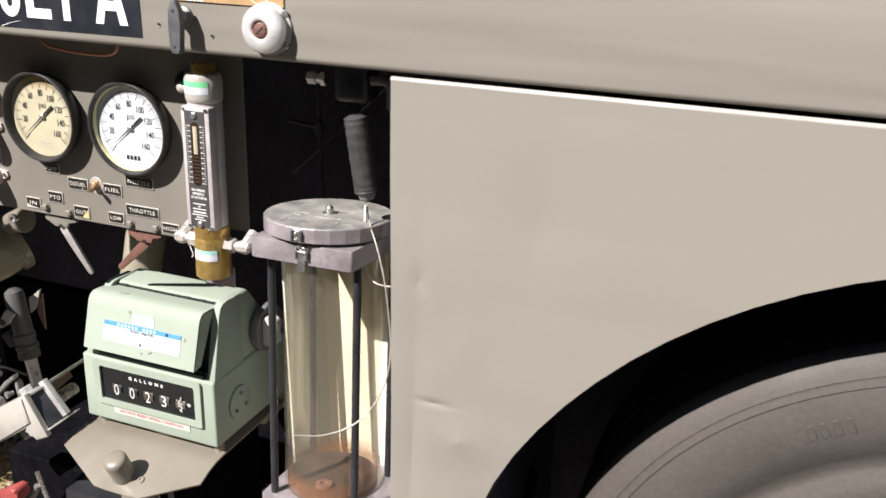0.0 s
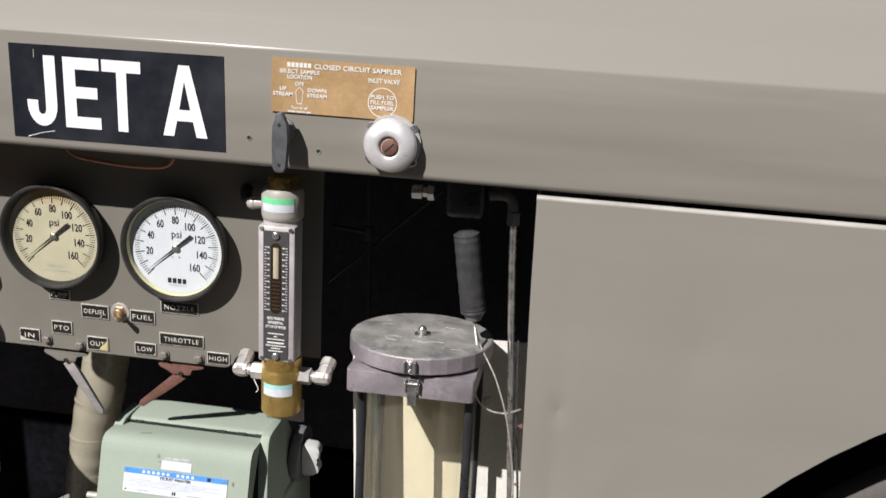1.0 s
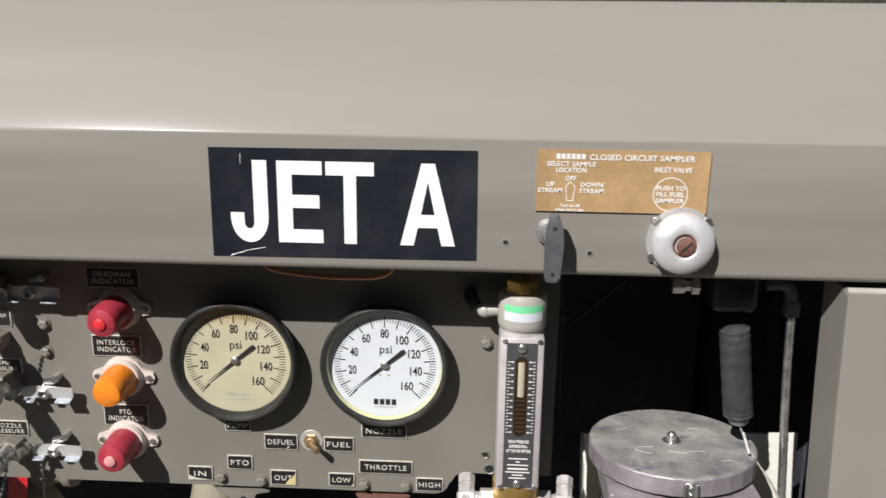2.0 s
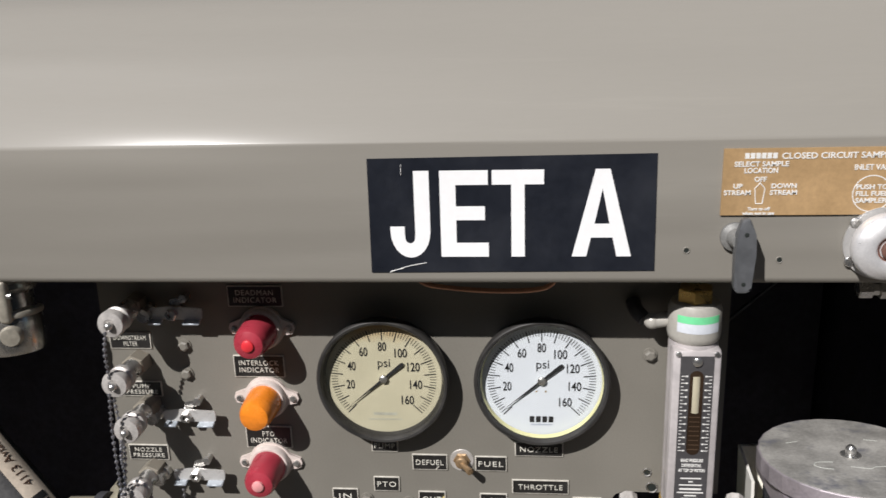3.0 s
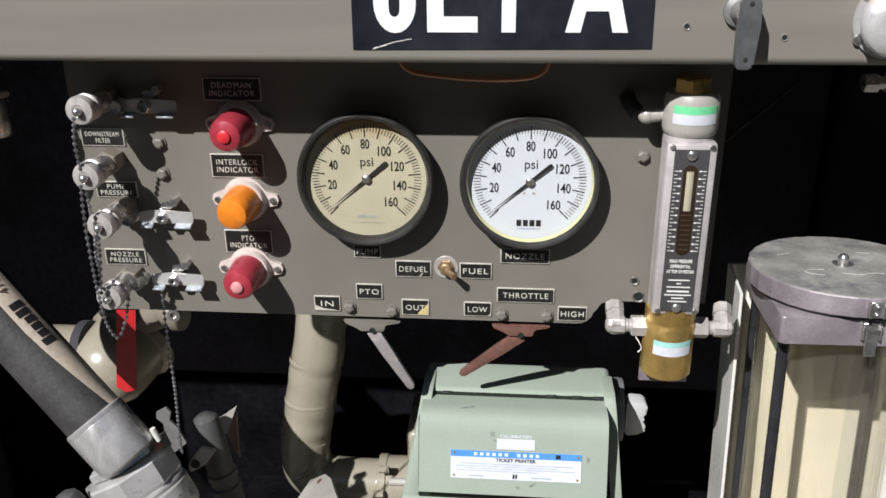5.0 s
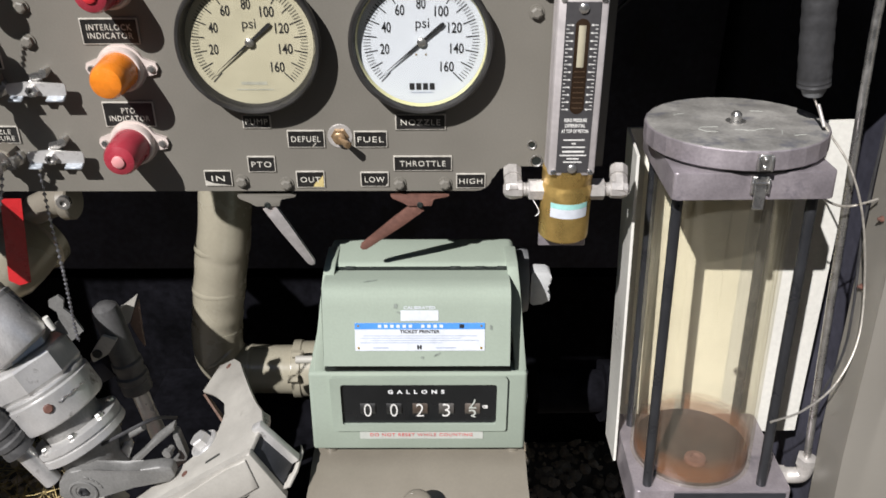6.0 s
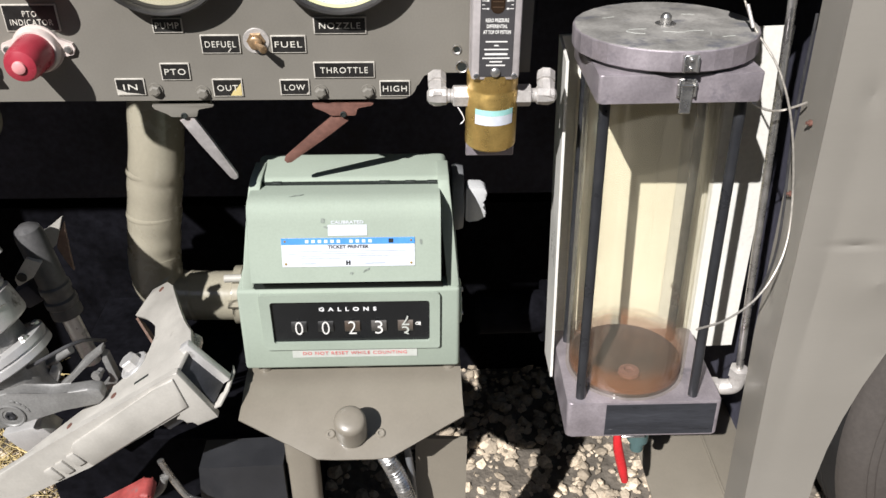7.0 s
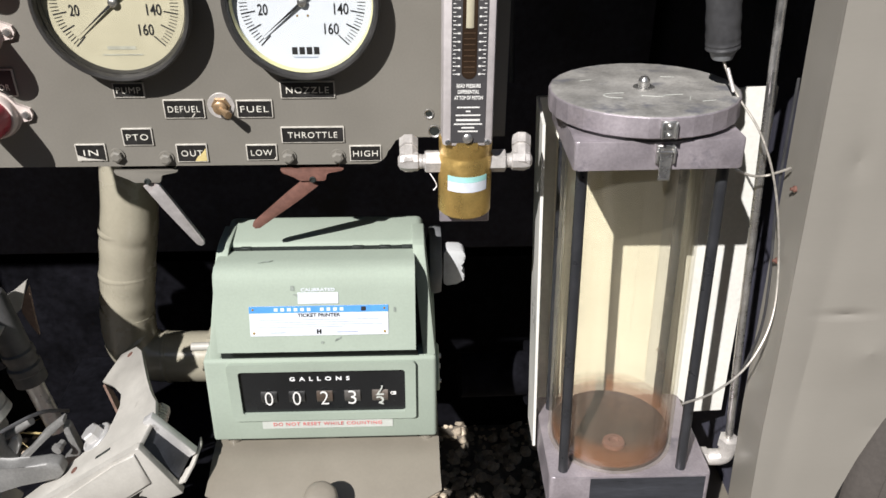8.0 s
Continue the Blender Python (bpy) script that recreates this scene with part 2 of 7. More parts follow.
def thin_glass(name, tint, gloss_share=0.045, rim=0.0, haze=0.0):
    """Thin clear pane with a little gloss, more of it at the rim of a tube, and a pale haze that lightens shade seen
    through it.
    """
    m = bpy.data.materials.new(name)
    m.use_nodes = True
    n, l = m.node_tree.nodes, m.node_tree.links
    clear, gloss = n.new("ShaderNodeBsdfTransparent"), n.new("ShaderNodeBsdfGlossy")
    clear.inputs["Color"].default_value = (*tint, 1)
    gloss.inputs["Roughness"].default_value = 0.03
    mx = n.new("ShaderNodeMixShader")
    mx.inputs[0].default_value = gloss_share
    if rim:
        lw = n.new("ShaderNodeLayerWeight")
        lw.inputs["Blend"].default_value = 0.22
        sc = n.new("ShaderNodeMath")
        sc.operation = 'MULTIPLY_ADD'
        l.new(lw.outputs["Facing"], sc.inputs[0])
        sc.inputs[1].default_value, sc.inputs[2].default_value = rim, gloss_share
        l.new(sc.outputs[0], mx.inputs[0])
    body = clear.outputs[0]
    if haze:
        dull, veil, film = n.new("ShaderNodeBsdfDiffuse"), n.new("ShaderNodeMixShader"), n.new("ShaderNodeTexNoise")
        dull.inputs["Color"].default_value = (0.78, 0.74, 0.62, 1)
        co, mp, rg = n.new("ShaderNodeTexCoord"), n.new("ShaderNodeMapping"), n.new("ShaderNodeMapRange")
        mp.inputs["Scale"].default_value = (1, 1, 0.12)
        l.new(co.outputs["Object"], mp.inputs["Vector"])
        l.new(mp.outputs[0], film.inputs["Vector"])
        film.inputs["Scale"].default_value, film.inputs["Detail"].default_value = 60, 4
        rg.inputs["To Min"].default_value, rg.inputs["To Max"].default_value = haze * 0.5, haze * 1.5
        l.new(film.outputs["Fac"], rg.inputs["Value"])
        l.new(rg.outputs[0], veil.inputs[0])
        l.new(body, veil.inputs[1])
        l.new(dull.outputs[0], veil.inputs[2])
        body = veil.outputs[0]
    l.new(body, mx.inputs[1])
    l.new(gloss.outputs[0], mx.inputs[2])
    l.new(mx.outputs[0], n["Material Output"].inputs["Surface"])
    return m


LENSGLASS = thin_glass("gauge_glass", (0.98, 0.98, 0.97))
# the tube's haze is a painted veil that lightens the shade behind it
GLASS = thin_glass("jar_acrylic", (0.985, 0.972, 0.925), 0.05, 0.2, 0.024)


def fading_stain(name, rgb, low, high):
    """A see-through stain that thins out between two heights, broken up by noise."""
    m = bpy.data.materials.new(name)
    m.use_nodes = True
    n, l = m.node_tree.nodes, m.node_tree.links
    b = n["Principled BSDF"]
    b.inputs["Base Color"].default_value, b.inputs["Roughness"].default_value = (*rgb, 1), 0.6
    co, sep, nz = n.new("ShaderNodeTexCoord"), n.new("ShaderNodeSeparateXYZ"), n.new("ShaderNodeTexNoise")
    mp = n.new("ShaderNodeMapping")
    mp.inputs["Scale"].default_value = (1, 1, 5)
    l.new(co.outputs["Object"], sep.inputs[0])
    l.new(co.outputs["Object"], mp.inputs["Vector"])
    l.new(mp.outputs[0], nz.inputs["Vector"])
    nz.inputs["Scale"].default_value, nz.inputs["Detail"].default_value = 30, 5
    wob = n.new("ShaderNodeMath")
    wob.operation = 'MULTIPLY_ADD'
    l.new(nz.outputs["Fac"], wob.inputs[0])
    wob.inputs[1].default_value = 0.02
    l.new(sep.outputs["Z"], wob.inputs[2])
    rng = n.new("ShaderNodeMapRange")
    rng.interpolation_type = 'SMOOTHSTEP'
    for k, v in zip(("From Min", "From Max", "To Min", "To Max"), (low, high, 0.6, 0.0)):
        rng.inputs[k].default_value = v
    l.new(wob.outputs[0], rng.inputs["Value"])
    l.new(rng.outputs[0], b.inputs["Alpha"])
    return m


TIDE = fading_stain("orange_tide", (0.20, 0.062, 0.012), 0.026, 0.056)
REDPAINT = material("red_dipped_grip", (0.50, 0.022, 0.026), 0.33, vary=0.12, scale=30, bump=0.05)
WIRE = material("steel_cable", (0.48, 0.45, 0.40), 0.4, metal=0.6, vary=0.2, scale=200, grain=0.2, fine=900, bump=0.4, bump_dist=0.0005)
BEAD = material("bead_chain", (0.27, 0.27, 0.29), 0.32, metal=0.8, vary=0.2, scale=80, bump=0.1)
SATINBLACK = material("satin_black", (0.022, 0.023, 0.026), 0.42, vary=0.2, scale=12, bump=0.08)
# cast metals darkened so the nozzle's partial shade sits in their colour
DARKCAST = material("shade_darkened_cast", (0.24, 0.235, 0.225), 0.5, metal=0.35, vary=0.2, scale=22, grain=0.14, fine=420, bump=0.3, bump_dist=0.0005, stain=(0.12, 0.1, 0.085), stain_at=0.64, stain_scale=28)
CASTGREY = material("darkened_grey_casting", (0.20, 0.198, 0.19), 0.52, metal=0.25, vary=0.16, scale=26, grain=0.12, fine=420, bump=0.25, bump_dist=0.0005, stain=(0.30, 0.295, 0.28), stain_at=0.64, stain_scale=34)
RUSTPAINT = material("rust_stained_paint", (0.17, 0.11, 0.085), 0.65, vary=0.25, scale=30, grain=0.15, bump=0.3, bump_dist=0.0006, stain=(0.36, 0.33, 0.29), stain_at=0.6, stain_scale=30)
COPPER = material("copper_line", (0.42, 0.21, 0.13), 0.35, metal=0.6, vary=0.2, bump=0)
WORNCHROME = material("worn_chrome", (0.40, 0.385, 0.355), 0.26, metal=0.9, vary=0.3, scale=30, grain=0.12, fine=400, bump=0.2, bump_dist=0.0004, stain=(0.13, 0.11, 0.09), stain_at=0.58, stain_scale=24)
REDDULL = material("dull_red_enamel", (0.30, 0.055, 0.05), 0.6, vary=0.3, scale=24, grain=0.15, bump=0.3, bump_dist=0.0006, stain=(0.16, 0.12, 0.11), stain_at=0.58, stain_scale=26)
DARKHANDLE = material("dark_grey_plastic", (0.085, 0.088, 0.093), 0.45, vary=0.15, scale=40, bump=0.12)
GREYPLASTIC = material("grey_plastic", (0.15, 0.155, 0.16), 0.45, vary=0.1, bump=0.1)
PALETAB = material("pale_tab", (0.30, 0.33, 0.36), 0.4, metal=0.3, vary=0.2, bump=0.1)
PALEPLASTIC = material("pale_wing", (0.50, 0.51, 0.51), 0.4, vary=0.1, bump=0.1)
# tread darker than the sidewall, the well's shade put into its colour
TREAD = material("shade_black_tread", (0.014, 0.0135, 0.013), 0.85, vary=0.3, scale=12, bump=0.4)
TYRE = material("dusty_tyre", (0.064, 0.056, 0.050), 0.68, vary=0.12, scale=5, grain=0.10, fine=150, bump=0.35, bump_dist=0.0012, stain=(0.092, 0.084, 0.075), stain_at=0.60, stain_scale=7)
TEAL = material("teal_valve", (0.10, 0.17, 0.17), 0.4, metal=0.3, vary=0.2, bump=0.2)
GREENTAG = material("green_band", (0.16, 0.62, 0.30), 0.4, vary=0.1, bump=0)
CYANTAG = material("faded_cyan_band", (0.32, 0.62, 0.58), 0.45, vary=0.15, scale=60, bump=0)
SOIL = material("dusty_ground", (0.135, 0.117, 0.095), 0.95, vary=0.3, scale=3, grain=0.3, fine=40, bump=0.8, bump_dist=0.01)
STONE = material("gravel", (0.46, 0.385, 0.29), 0.85, vary=0.2, scale=30, grain=0.25, fine=180, bump=0.6, bump_dist=0.003, per_piece=0.45)
STRAW = material("dry_straw", (0.42, 0.33, 0.15), 0.8, vary=0.3, scale=20, bump=0.1, per_piece=0.35)
MOSS = material("mossy_grit", (0.045, 0.040, 0.026), 0.95, vary=0.4, scale=40, grain=0.4, fine=300, bump=0.6, bump_dist=0.002, stain=(0.075, 0.08, 0.03), stain_at=0.55, stain_scale=30)
TARNISHCAST = material("tarnished_cast", (0.30, 0.275, 0.225), 0.45, metal=0.3, vary=0.22, scale=35, grain=0.15, bump=0.3, bump_dist=0.0005, stain=(0.13, 0.10, 0.07), stain_at=0.6, stain_scale=30)
HEDGE = material("dark_hedge", (0.06, 0.065, 0.03), 0.8, vary=0.4, scale=0.6, bump=0.3, per_piece=0.4)


# ---- mesh helpers ----
def thing(name, m, label, category, group="", kind=""):
    ob = new(name)
    ob.empty_display_size = 0.02
    ob.matrix_basis = m
    return tagged(ob, label, category, group, kind)


def chain_matrix(ob):
    m = ob.matrix_basis.copy()
    while ob.parent:
        ob = ob.parent
        m = ob.matrix_basis @ m
    return m


def finish(bm, angle=38):
    bmesh.ops.recalc_face_normals(bm, faces=bm.faces[:])
    for f in bm.faces:
        f.smooth = True
    lim = radians(angle)
    for e in bm.edges:
        if len(e.link_faces) == 2:
            e.smooth = e.calc_face_angle(0) < lim


def part(name, bm, mat, parent, label="", local=False, kind="", angle=38):
    """One mesh under a thing or a part. The bmesh is in world places unless local."""
    if not local and parent is not None:
        bm.transform(chain_matrix(parent).inverted())
    finish(bm, angle)
    me = bpy.data.meshes.new(name)
    bm.to_mesh(me)
    bm.free()
    me.materials.append(mat)
    ob = new(name, me)
    ob.parent = parent
    return tagged(ob, label, kind=kind)


def frame_of(axis, up=(0, 0, 1)):
    return Vector(axis).to_track_quat('Z', 'Y').to_matrix().to_4x4()


def box(bm, c, s, bev=0.0, seg=2, m=None):
    r = bmesh.ops.create_cube(bm, size=1.0)
    vs = r["verts"]
    for v in vs:
        v.co = Vector((v.co.x * s[0], v.co.y * s[1], v.co.z * s[2]))
    if bev:
        es = list({e for v in vs for e in v.link_edges})
        g = bmesh.ops.bevel(bm, geom=es, offset=bev, segments=seg, profile=0.5, affect='EDGES', clamp_overlap=True)
        vs = list({v for f in g["faces"] for v in f.verts} | {v for v in vs if v.is_valid})
    mat = Matrix.Translation(c) @ (m or Matrix())
    for v in vs:
        v.co = mat @ v.co
    return bm


def lathe(bm, prof, origin=(0, 0, 0), axis=(0, 0, 1), n=32, cap=True, turn=0.0, part_of=None):
    """Revolves (radius, height) pairs round an axis."""
    m = Matrix.Translation(origin) @ frame_of(axis)
    rings = []
    for r, h in prof:
        if r < 1e-6:
            rings.append([bm.verts.new(m @ Vector((0, 0, h)))])
        else:
            rings.append([bm.verts.new(m @ Vector((r * math.cos(turn + 2 * math.pi * k / n), r * math.sin(turn + 2 * math.pi * k / n), h))) for k in range(n)])
    for a, b in zip(rings, rings[1:]):
        for k in range(n):
            k2 = (k + 1) % n
            if len(a) == 1 and len(b) == 1:
                continue
            if len(a) == 1:
                bm.faces.new((a[0], b[k], b[k2]))
            elif len(b) == 1:
                bm.faces.new((a[k], a[k2], b[0]))
            else:
                bm.faces.new((a[k], a[k2], b[k2], b[k]))
    if cap:
        for ring in (rings[0], rings[-1]):
            if len(ring) > 2:
                bm.faces.new(ring)
    return bm


def cyl(bm, p, q, r, r2=None, n=24, bev=0.0, turn=0.0):
    p, q = Vector(p), Vector(q)
    h = (q - p).length
    r2 = r if r2 is None else r2
    prof = [(r, 0), (r2, h)] if not bev else [(r - bev, 0), (r, bev), (r2, h - bev), (r2 - bev, h)]
    return lathe(bm, prof, p, q - p, n, turn=turn)


def prism(bm, pts, origin, u, v, depth, bev=0.0, seg=2):
    """A flat outline in the plane of u and v, made solid by depth along u x v."""
    o, u, v = Vector(origin), Vector(u).normalized(), Vector(v).normalized()
    w = u.cross(v)
    a = [bm.verts.new(o + u * x + v * y) for x, y in pts]
    b = [bm.verts.new(o + u * x + v * y + w * depth) for x, y in pts]
    fs = [bm.faces.new(a), bm.faces.new(b)]
    k = len(a)
    fs += [bm.faces.new((a[i], a[(i + 1) % k], b[(i + 1) % k], b[i])) for i in range(k)]
    if bev:
        es = list(set(fs[0].edges) | set(fs[1].edges))
        bmesh.ops.bevel(bm, geom=es, offset=bev, segments=seg, profile=0.5, affect='EDGES', clamp_overlap=True)
    return bm


def flat(bm, pts, y, depth):
    """An outline in x and z whose front lies at y, with depth away from the viewer."""
    return prism(bm, pts, (0, y + depth, 0), (1, 0, 0), (0, 0, 1), depth)


def spline(pts, steps=8):
    pts = [Vector(p) for p in pts]
    if len(pts) < 3:
        return pts
    ext = [2 * pts[0] - pts[1]] + pts + [2 * pts[-1] - pts[-2]]
    out = []
    for i in range(1, len(ext) - 2):
        p0, p1, p2, p3 = ext[i - 1:i + 3]
        for s in range(steps):
            t = s / steps
            out.append(0.5 * (2 * p1 + (p2 - p0) * t + (2 * p0 - 5 * p1 + 4 * p2 - p3) * t * t + (3 * p1 - p0 - 3 * p2 + p3) * t ** 3))
    return out + [pts[-1]]


def tube(bm, pts, r, n=10, smooth=True, steps=8, radii=None, cap=True):
    path = spline(pts, steps) if smooth else [Vector(p) for p in pts]
    side = None
    rings = []
    for i, p in enumerate(path):
        d = (path[min(i + 1, len(path) - 1)] - path[max(i - 1, 0)]).normalized()
        if side is None:
            side = d.orthogonal().normalized()
        side = (side - d * side.dot(d)).normalized()
        up = d.cross(side)
        rr = radii(i / (len(path) - 1)) if radii else r
        rings.append([bm.verts.new(p + (side * math.cos(a) + up * math.sin(a)) * rr) for a in (2 * math.pi * k / n for k in range(n))])
    for a, b in zip(rings, rings[1:]):
        for k in range(n):
            bm.faces.new((a[k], a[(k + 1) % n], b[(k + 1) % n], b[k]))
    if cap:
        bm.faces.new(rings[0]), bm.faces.new(rings[-1])
    return bm


def ball(bm, c, r, sub=2, scale=(1, 1, 1)):
    return bmesh.ops.create_icosphere(bm, subdivisions=sub, radius=r, matrix=Matrix.Translation(c) @ Matrix.Diagonal((*scale, 1))) and bm


def solid(bm, t):
    bm.normal_update()
    bmesh.ops.solidify(bm, geom=bm.faces[:], thickness=t)
    return bm


def nb():
    return bmesh.new()


FRONT = pose(0, 0, 0, 90, 0, 0)


def nudge(ob, d, turn=(0, 0, 0), k=1.0):
    """Moves a finished thing, turns it and sizes it about its own origin."""
    ob.matrix_basis = Matrix.Translation(d) @ ob.matrix_basis @ pose(0, 0, 0, *turn) @ Matrix.Scale(k, 4)
    return ob


def lettering(parent, name, text, m, size, mat, width=None, label="", spacing=1.0, offset=0.0, depth=0.0002, line=1.0, clip=None):
    """Raised lettering; m places its middle, reading along m's x with its face along m's z. width: the widest it may be."""
    cu = bpy.data.curves.new("lettering", 'FONT')
    cu.body, cu.size, cu.align_x, cu.align_y = text, size, 'CENTER', 'CENTER'
    cu.space_character, cu.space_line, cu.offset, cu.extrude, cu.resolution_u = spacing, line, offset, depth, 3
    ob = bpy.data.objects.new("lettering", cu)
    scene.collection.objects.link(ob)
    me = bpy.data.meshes.new_from_object(ob.evaluated_get(bpy.context.evaluated_depsgraph_get()))
    bpy.data.objects.remove(ob)
    bm = bmesh.new()
    bm.from_mesh(me)
    bpy.data.meshes.remove(me)
    xs = [v.co.x for v in bm.verts]
    ys = [v.co.y for v in bm.verts]
    mid = Vector(((min(xs) + max(xs)) / 2, (min(ys) + max(ys)) / 2, 0))
    k = width / (max(xs) - min(xs)) if width else 1.0
    for v in bm.verts:
        v.co -= mid
        v.co.x *= k
    if clip:
        lo, hi = clip
        for co, no in (((0, lo, 0), (0, -1, 0)), ((0, hi, 0), (0, 1, 0))):
            bmesh.ops.bisect_plane(bm, geom=bm.verts[:] + bm.edges[:] + bm.faces[:], plane_co=co, plane_no=no, clear_outer=True)
    bm.transform(m)
    me = bpy.data.meshes.new(name)
    bm.to_mesh(me)
    bm.free()
    me.materials.append(mat)
    ob = new(name, me)
    ob.parent = parent
    return tagged(ob, label)


def bars(parent, name, rows, mat, m, label="", thick=0.0002):
    """Plain bars for writing that cannot be read: (x, y, width, height) in m's plane."""
    bm = nb()
    for x, y, w, h in rows:
        box(bm, (x, y, 0), (w, h, thick))
    bm.transform(m)
    return part(name, bm, mat, parent, label, local=True)


def ring_plate(bm, outer, inner, origin, u, v, depth):
    """A flat frame between two outlines of equal count, made solid by depth along u x v."""
    o, u, v = Vector(origin), Vector(u).normalized(), Vector(v).normalized()
    w = u.cross(v) * depth
    loops = [[bm.verts.new(o + u * x + v * y + k) for x, y in lp] for lp, k in ((outer, Vector()), (outer, w), (inner, w), (inner, Vector()))]
    n = len(outer)
    for a, b in zip(loops, loops[1:] + loops[:1]):
        for i in range(n):
            bm.faces.new((a[i], a[(i + 1) % n], b[(i + 1) % n], b[i]))
    return bm


def at(x, y, z):
    return pose(x, y, z)


def rounded(pts, r, n=4):
    """Rounds the corners of an outline."""
    out = []
    k = len(pts)
    for i in range(k):
        p = Vector(pts[i])
        a, b = Vector(pts[i - 1]) - p, Vector(pts[(i + 1) % k]) - p
        d = min(r, a.length * 0.45, b.length * 0.45)
        s, e = p + a.normalized() * d, p + b.normalized() * d
        for j in range(n + 1):
            t = j / n
            q = s * (1 - t) ** 2 + p * 2 * t * (1 - t) + e * t * t
            out.append((q.x, q.y))
    return out


# ---- ground ----
bm = nb()
G = 40
xs = [-400, -60, -12, -4] + [-2 + 4 * k / G for k in range(G + 1)] + [4, 12, 60, 400]
ys = [-400, -60, -12, -4] + [-2 + 4 * k / G for k in range(G + 1)] + [4, 12, 60, 400]
grid = [[bm.verts.new((x, y, 0.012 * noise.noise((x * 3, y * 3, 0)) if max(abs(x), abs(y)) < 3 else 0)) for y in ys] for x in xs]
for a, b in zip(grid, grid[1:]):
    for k in range(len(ys) - 1):
        bm.faces.new((a[k], b[k], b[k + 1], a[k + 1]))
tagged(part("ground", bm, SOIL, None), "dusty earth ground strewn with gravel under the truck", "ground", kind="structure")


def stones(n, area, lo, hi, seed):
    rnd = random.Random(seed)
    base = bmesh.new()
    bmesh.ops.create_icosphere(base, subdivisions=1, radius=1.0)
    bv = [v.co.copy() for v in base.verts]
    bf = [[v.index for v in f.verts] for f in base.faces]
    base.free()
    verts, faces = [], []
    for _ in range(n):
        x, y = rnd.uniform(*area[0]), rnd.uniform(*area[1])
        s = lo + (hi - lo) * rnd.random() ** 2.2
        e = Euler((rnd.uniform(-0.5, 0.5), rnd.uniform(-0.5, 0.5), rnd.uniform(0, 6.28))).to_matrix()
        sc = Vector((s * rnd.uniform(0.8, 1.35), s, s * rnd.uniform(0.45, 0.75)))
        k = len(verts)
        for v in bv:
            q = v * (1 + rnd.uniform(-0.22, 0.22))
            verts.append(tuple(e @ Vector((q.x * sc.x, q.y * sc.y, q.z * sc.z)) + Vector((x, y, s * 0.25))))
        faces += [[k + i for i in f] for f in bf]
    return verts, faces


v1, f1 = stones(11000, ((-1.1, 1.0), (-0.1, 1.2)), 0.004, 0.016, 3)
me = bpy.data.meshes.new("gravel_stones")
me.from_pydata(v1, [], f1)
me.materials.append(STONE)
tagged(new("gravel_stones", me), "loose pale crushed gravel lying on the ground", "gravel", kind="stuff")

rnd = random.Random(5)
bm = nb()
for _ in range(900):
    x, y = -0.78 + rnd.gauss(0, 0.16), 0.5 + rnd.gauss(0, 0.13)
    a, ln, w, h = rnd.uniform(0, 6.28), rnd.uniform(0.03, 0.1), rnd.uniform(0.001, 0.0022), rnd.uniform(0.01, 0.05)
    d = Vector((math.cos(a), math.sin(a), rnd.uniform(-0.1, 0.5))).normalized()
    s = d.cross(Vector((0, 0, 1))).normalized() * w
    p = Vector((x, y, h * 0.5 + 0.015))
    q = p + d * ln
    up = Vector((0, 0, w))
    vs = [bm.verts.new(c) for c in (p - s, p + s, p + up, q)]
    for tri in ((0, 1, 3), (1, 2, 3), (2, 0, 3), (0, 2, 1)):
        bm.faces.new([vs[i] for i in tri])
tagged(part("dry_grass", bm, STRAW, None), "dry yellow straw scattered on the ground", "dry grass", kind="stuff")

rnd = random.Random(8)
bm = nb()
for _ in range(1500):
    x = rnd.uniform(-70, 70)
    h = 2.0 + 0.5 * noise.noise((x * 0.15, 0, 0)) + 0.3 * noise.noise((x * 0.7, 4, 0))
    ball(bm, (x, 62 + rnd.uniform(-1.5, 1.5), rnd.uniform(0, 1) ** 0.6 * h), rnd.uniform(0.2, 0.45), 1, (1, 1, 0.8))
tagged(part("hedge_row", bm, HEDGE, None), "low dark green hedge far behind the truck", "hedge", kind="stuff")

# unseen wall added behind the viewer, blocks low sky light to deepen shade
bm = nb()
box(bm, (0, -9.5, 4.0), (60, 0.3, 8.0))
tagged(part("sky_block_wall", bm, SOIL, None), "unseen plain wall added to block low sky light", "wall", kind="structure")

# ---- the tanker truck's side ----
truck = thing("tanker_truck", pose(0, 0.6, 0), "taupe painted fuel tanker truck with an open pump compartment", "truck")

# upper fascia: folded sheet, vertical face, soft bend, leaning upper skirt
prof = [(0.075, 1.2375), (0.007, 1.2375), (0.002, 1.2395), (0.0, 1.2445), (0.0, 1.3585)]
for k in range(1, 5):
    a = radians(8 * k)
    prof.append((0.007 * (1 - math.cos(a)), 1.3585 + 0.007 * math.sin(a)))
y0, z0 = prof[-1]
ang = 31.0
for k in range(11):
    ang += 2.0
    y0 += 0.0141 * math.sin(radians(ang))
    z0 += 0.0141 * math.cos(radians(ang))
    prof.append((y0, z0))
for k in range(6):
    ang += 21
    y0 += 0.0035 * math.sin(radians(ang))
    z0 += 0.0035 * math.cos(radians(ang))
    prof.append((y0, z0))
prof.append((y0 + 0.001, z0 - 0.03))


def flare(x):
    """How much the skirt's top edge is raised or lowered to fit the camera's view."""
    return (0.038 * x if x > 0 else -0.17 * x) - 0.004


bm = nb()
XS = [-1.6 + 0.1 * k for k in range(40)]
rows = []
for x in XS:
    dent = 0.0008 * noise.noise((x * 4, 0, 0))
    rows.append([bm.verts.new((x, y + dent * (z > 1.36), z + (z - 1.36) * flare(x) * (z > 1.36))) for y, z in prof])
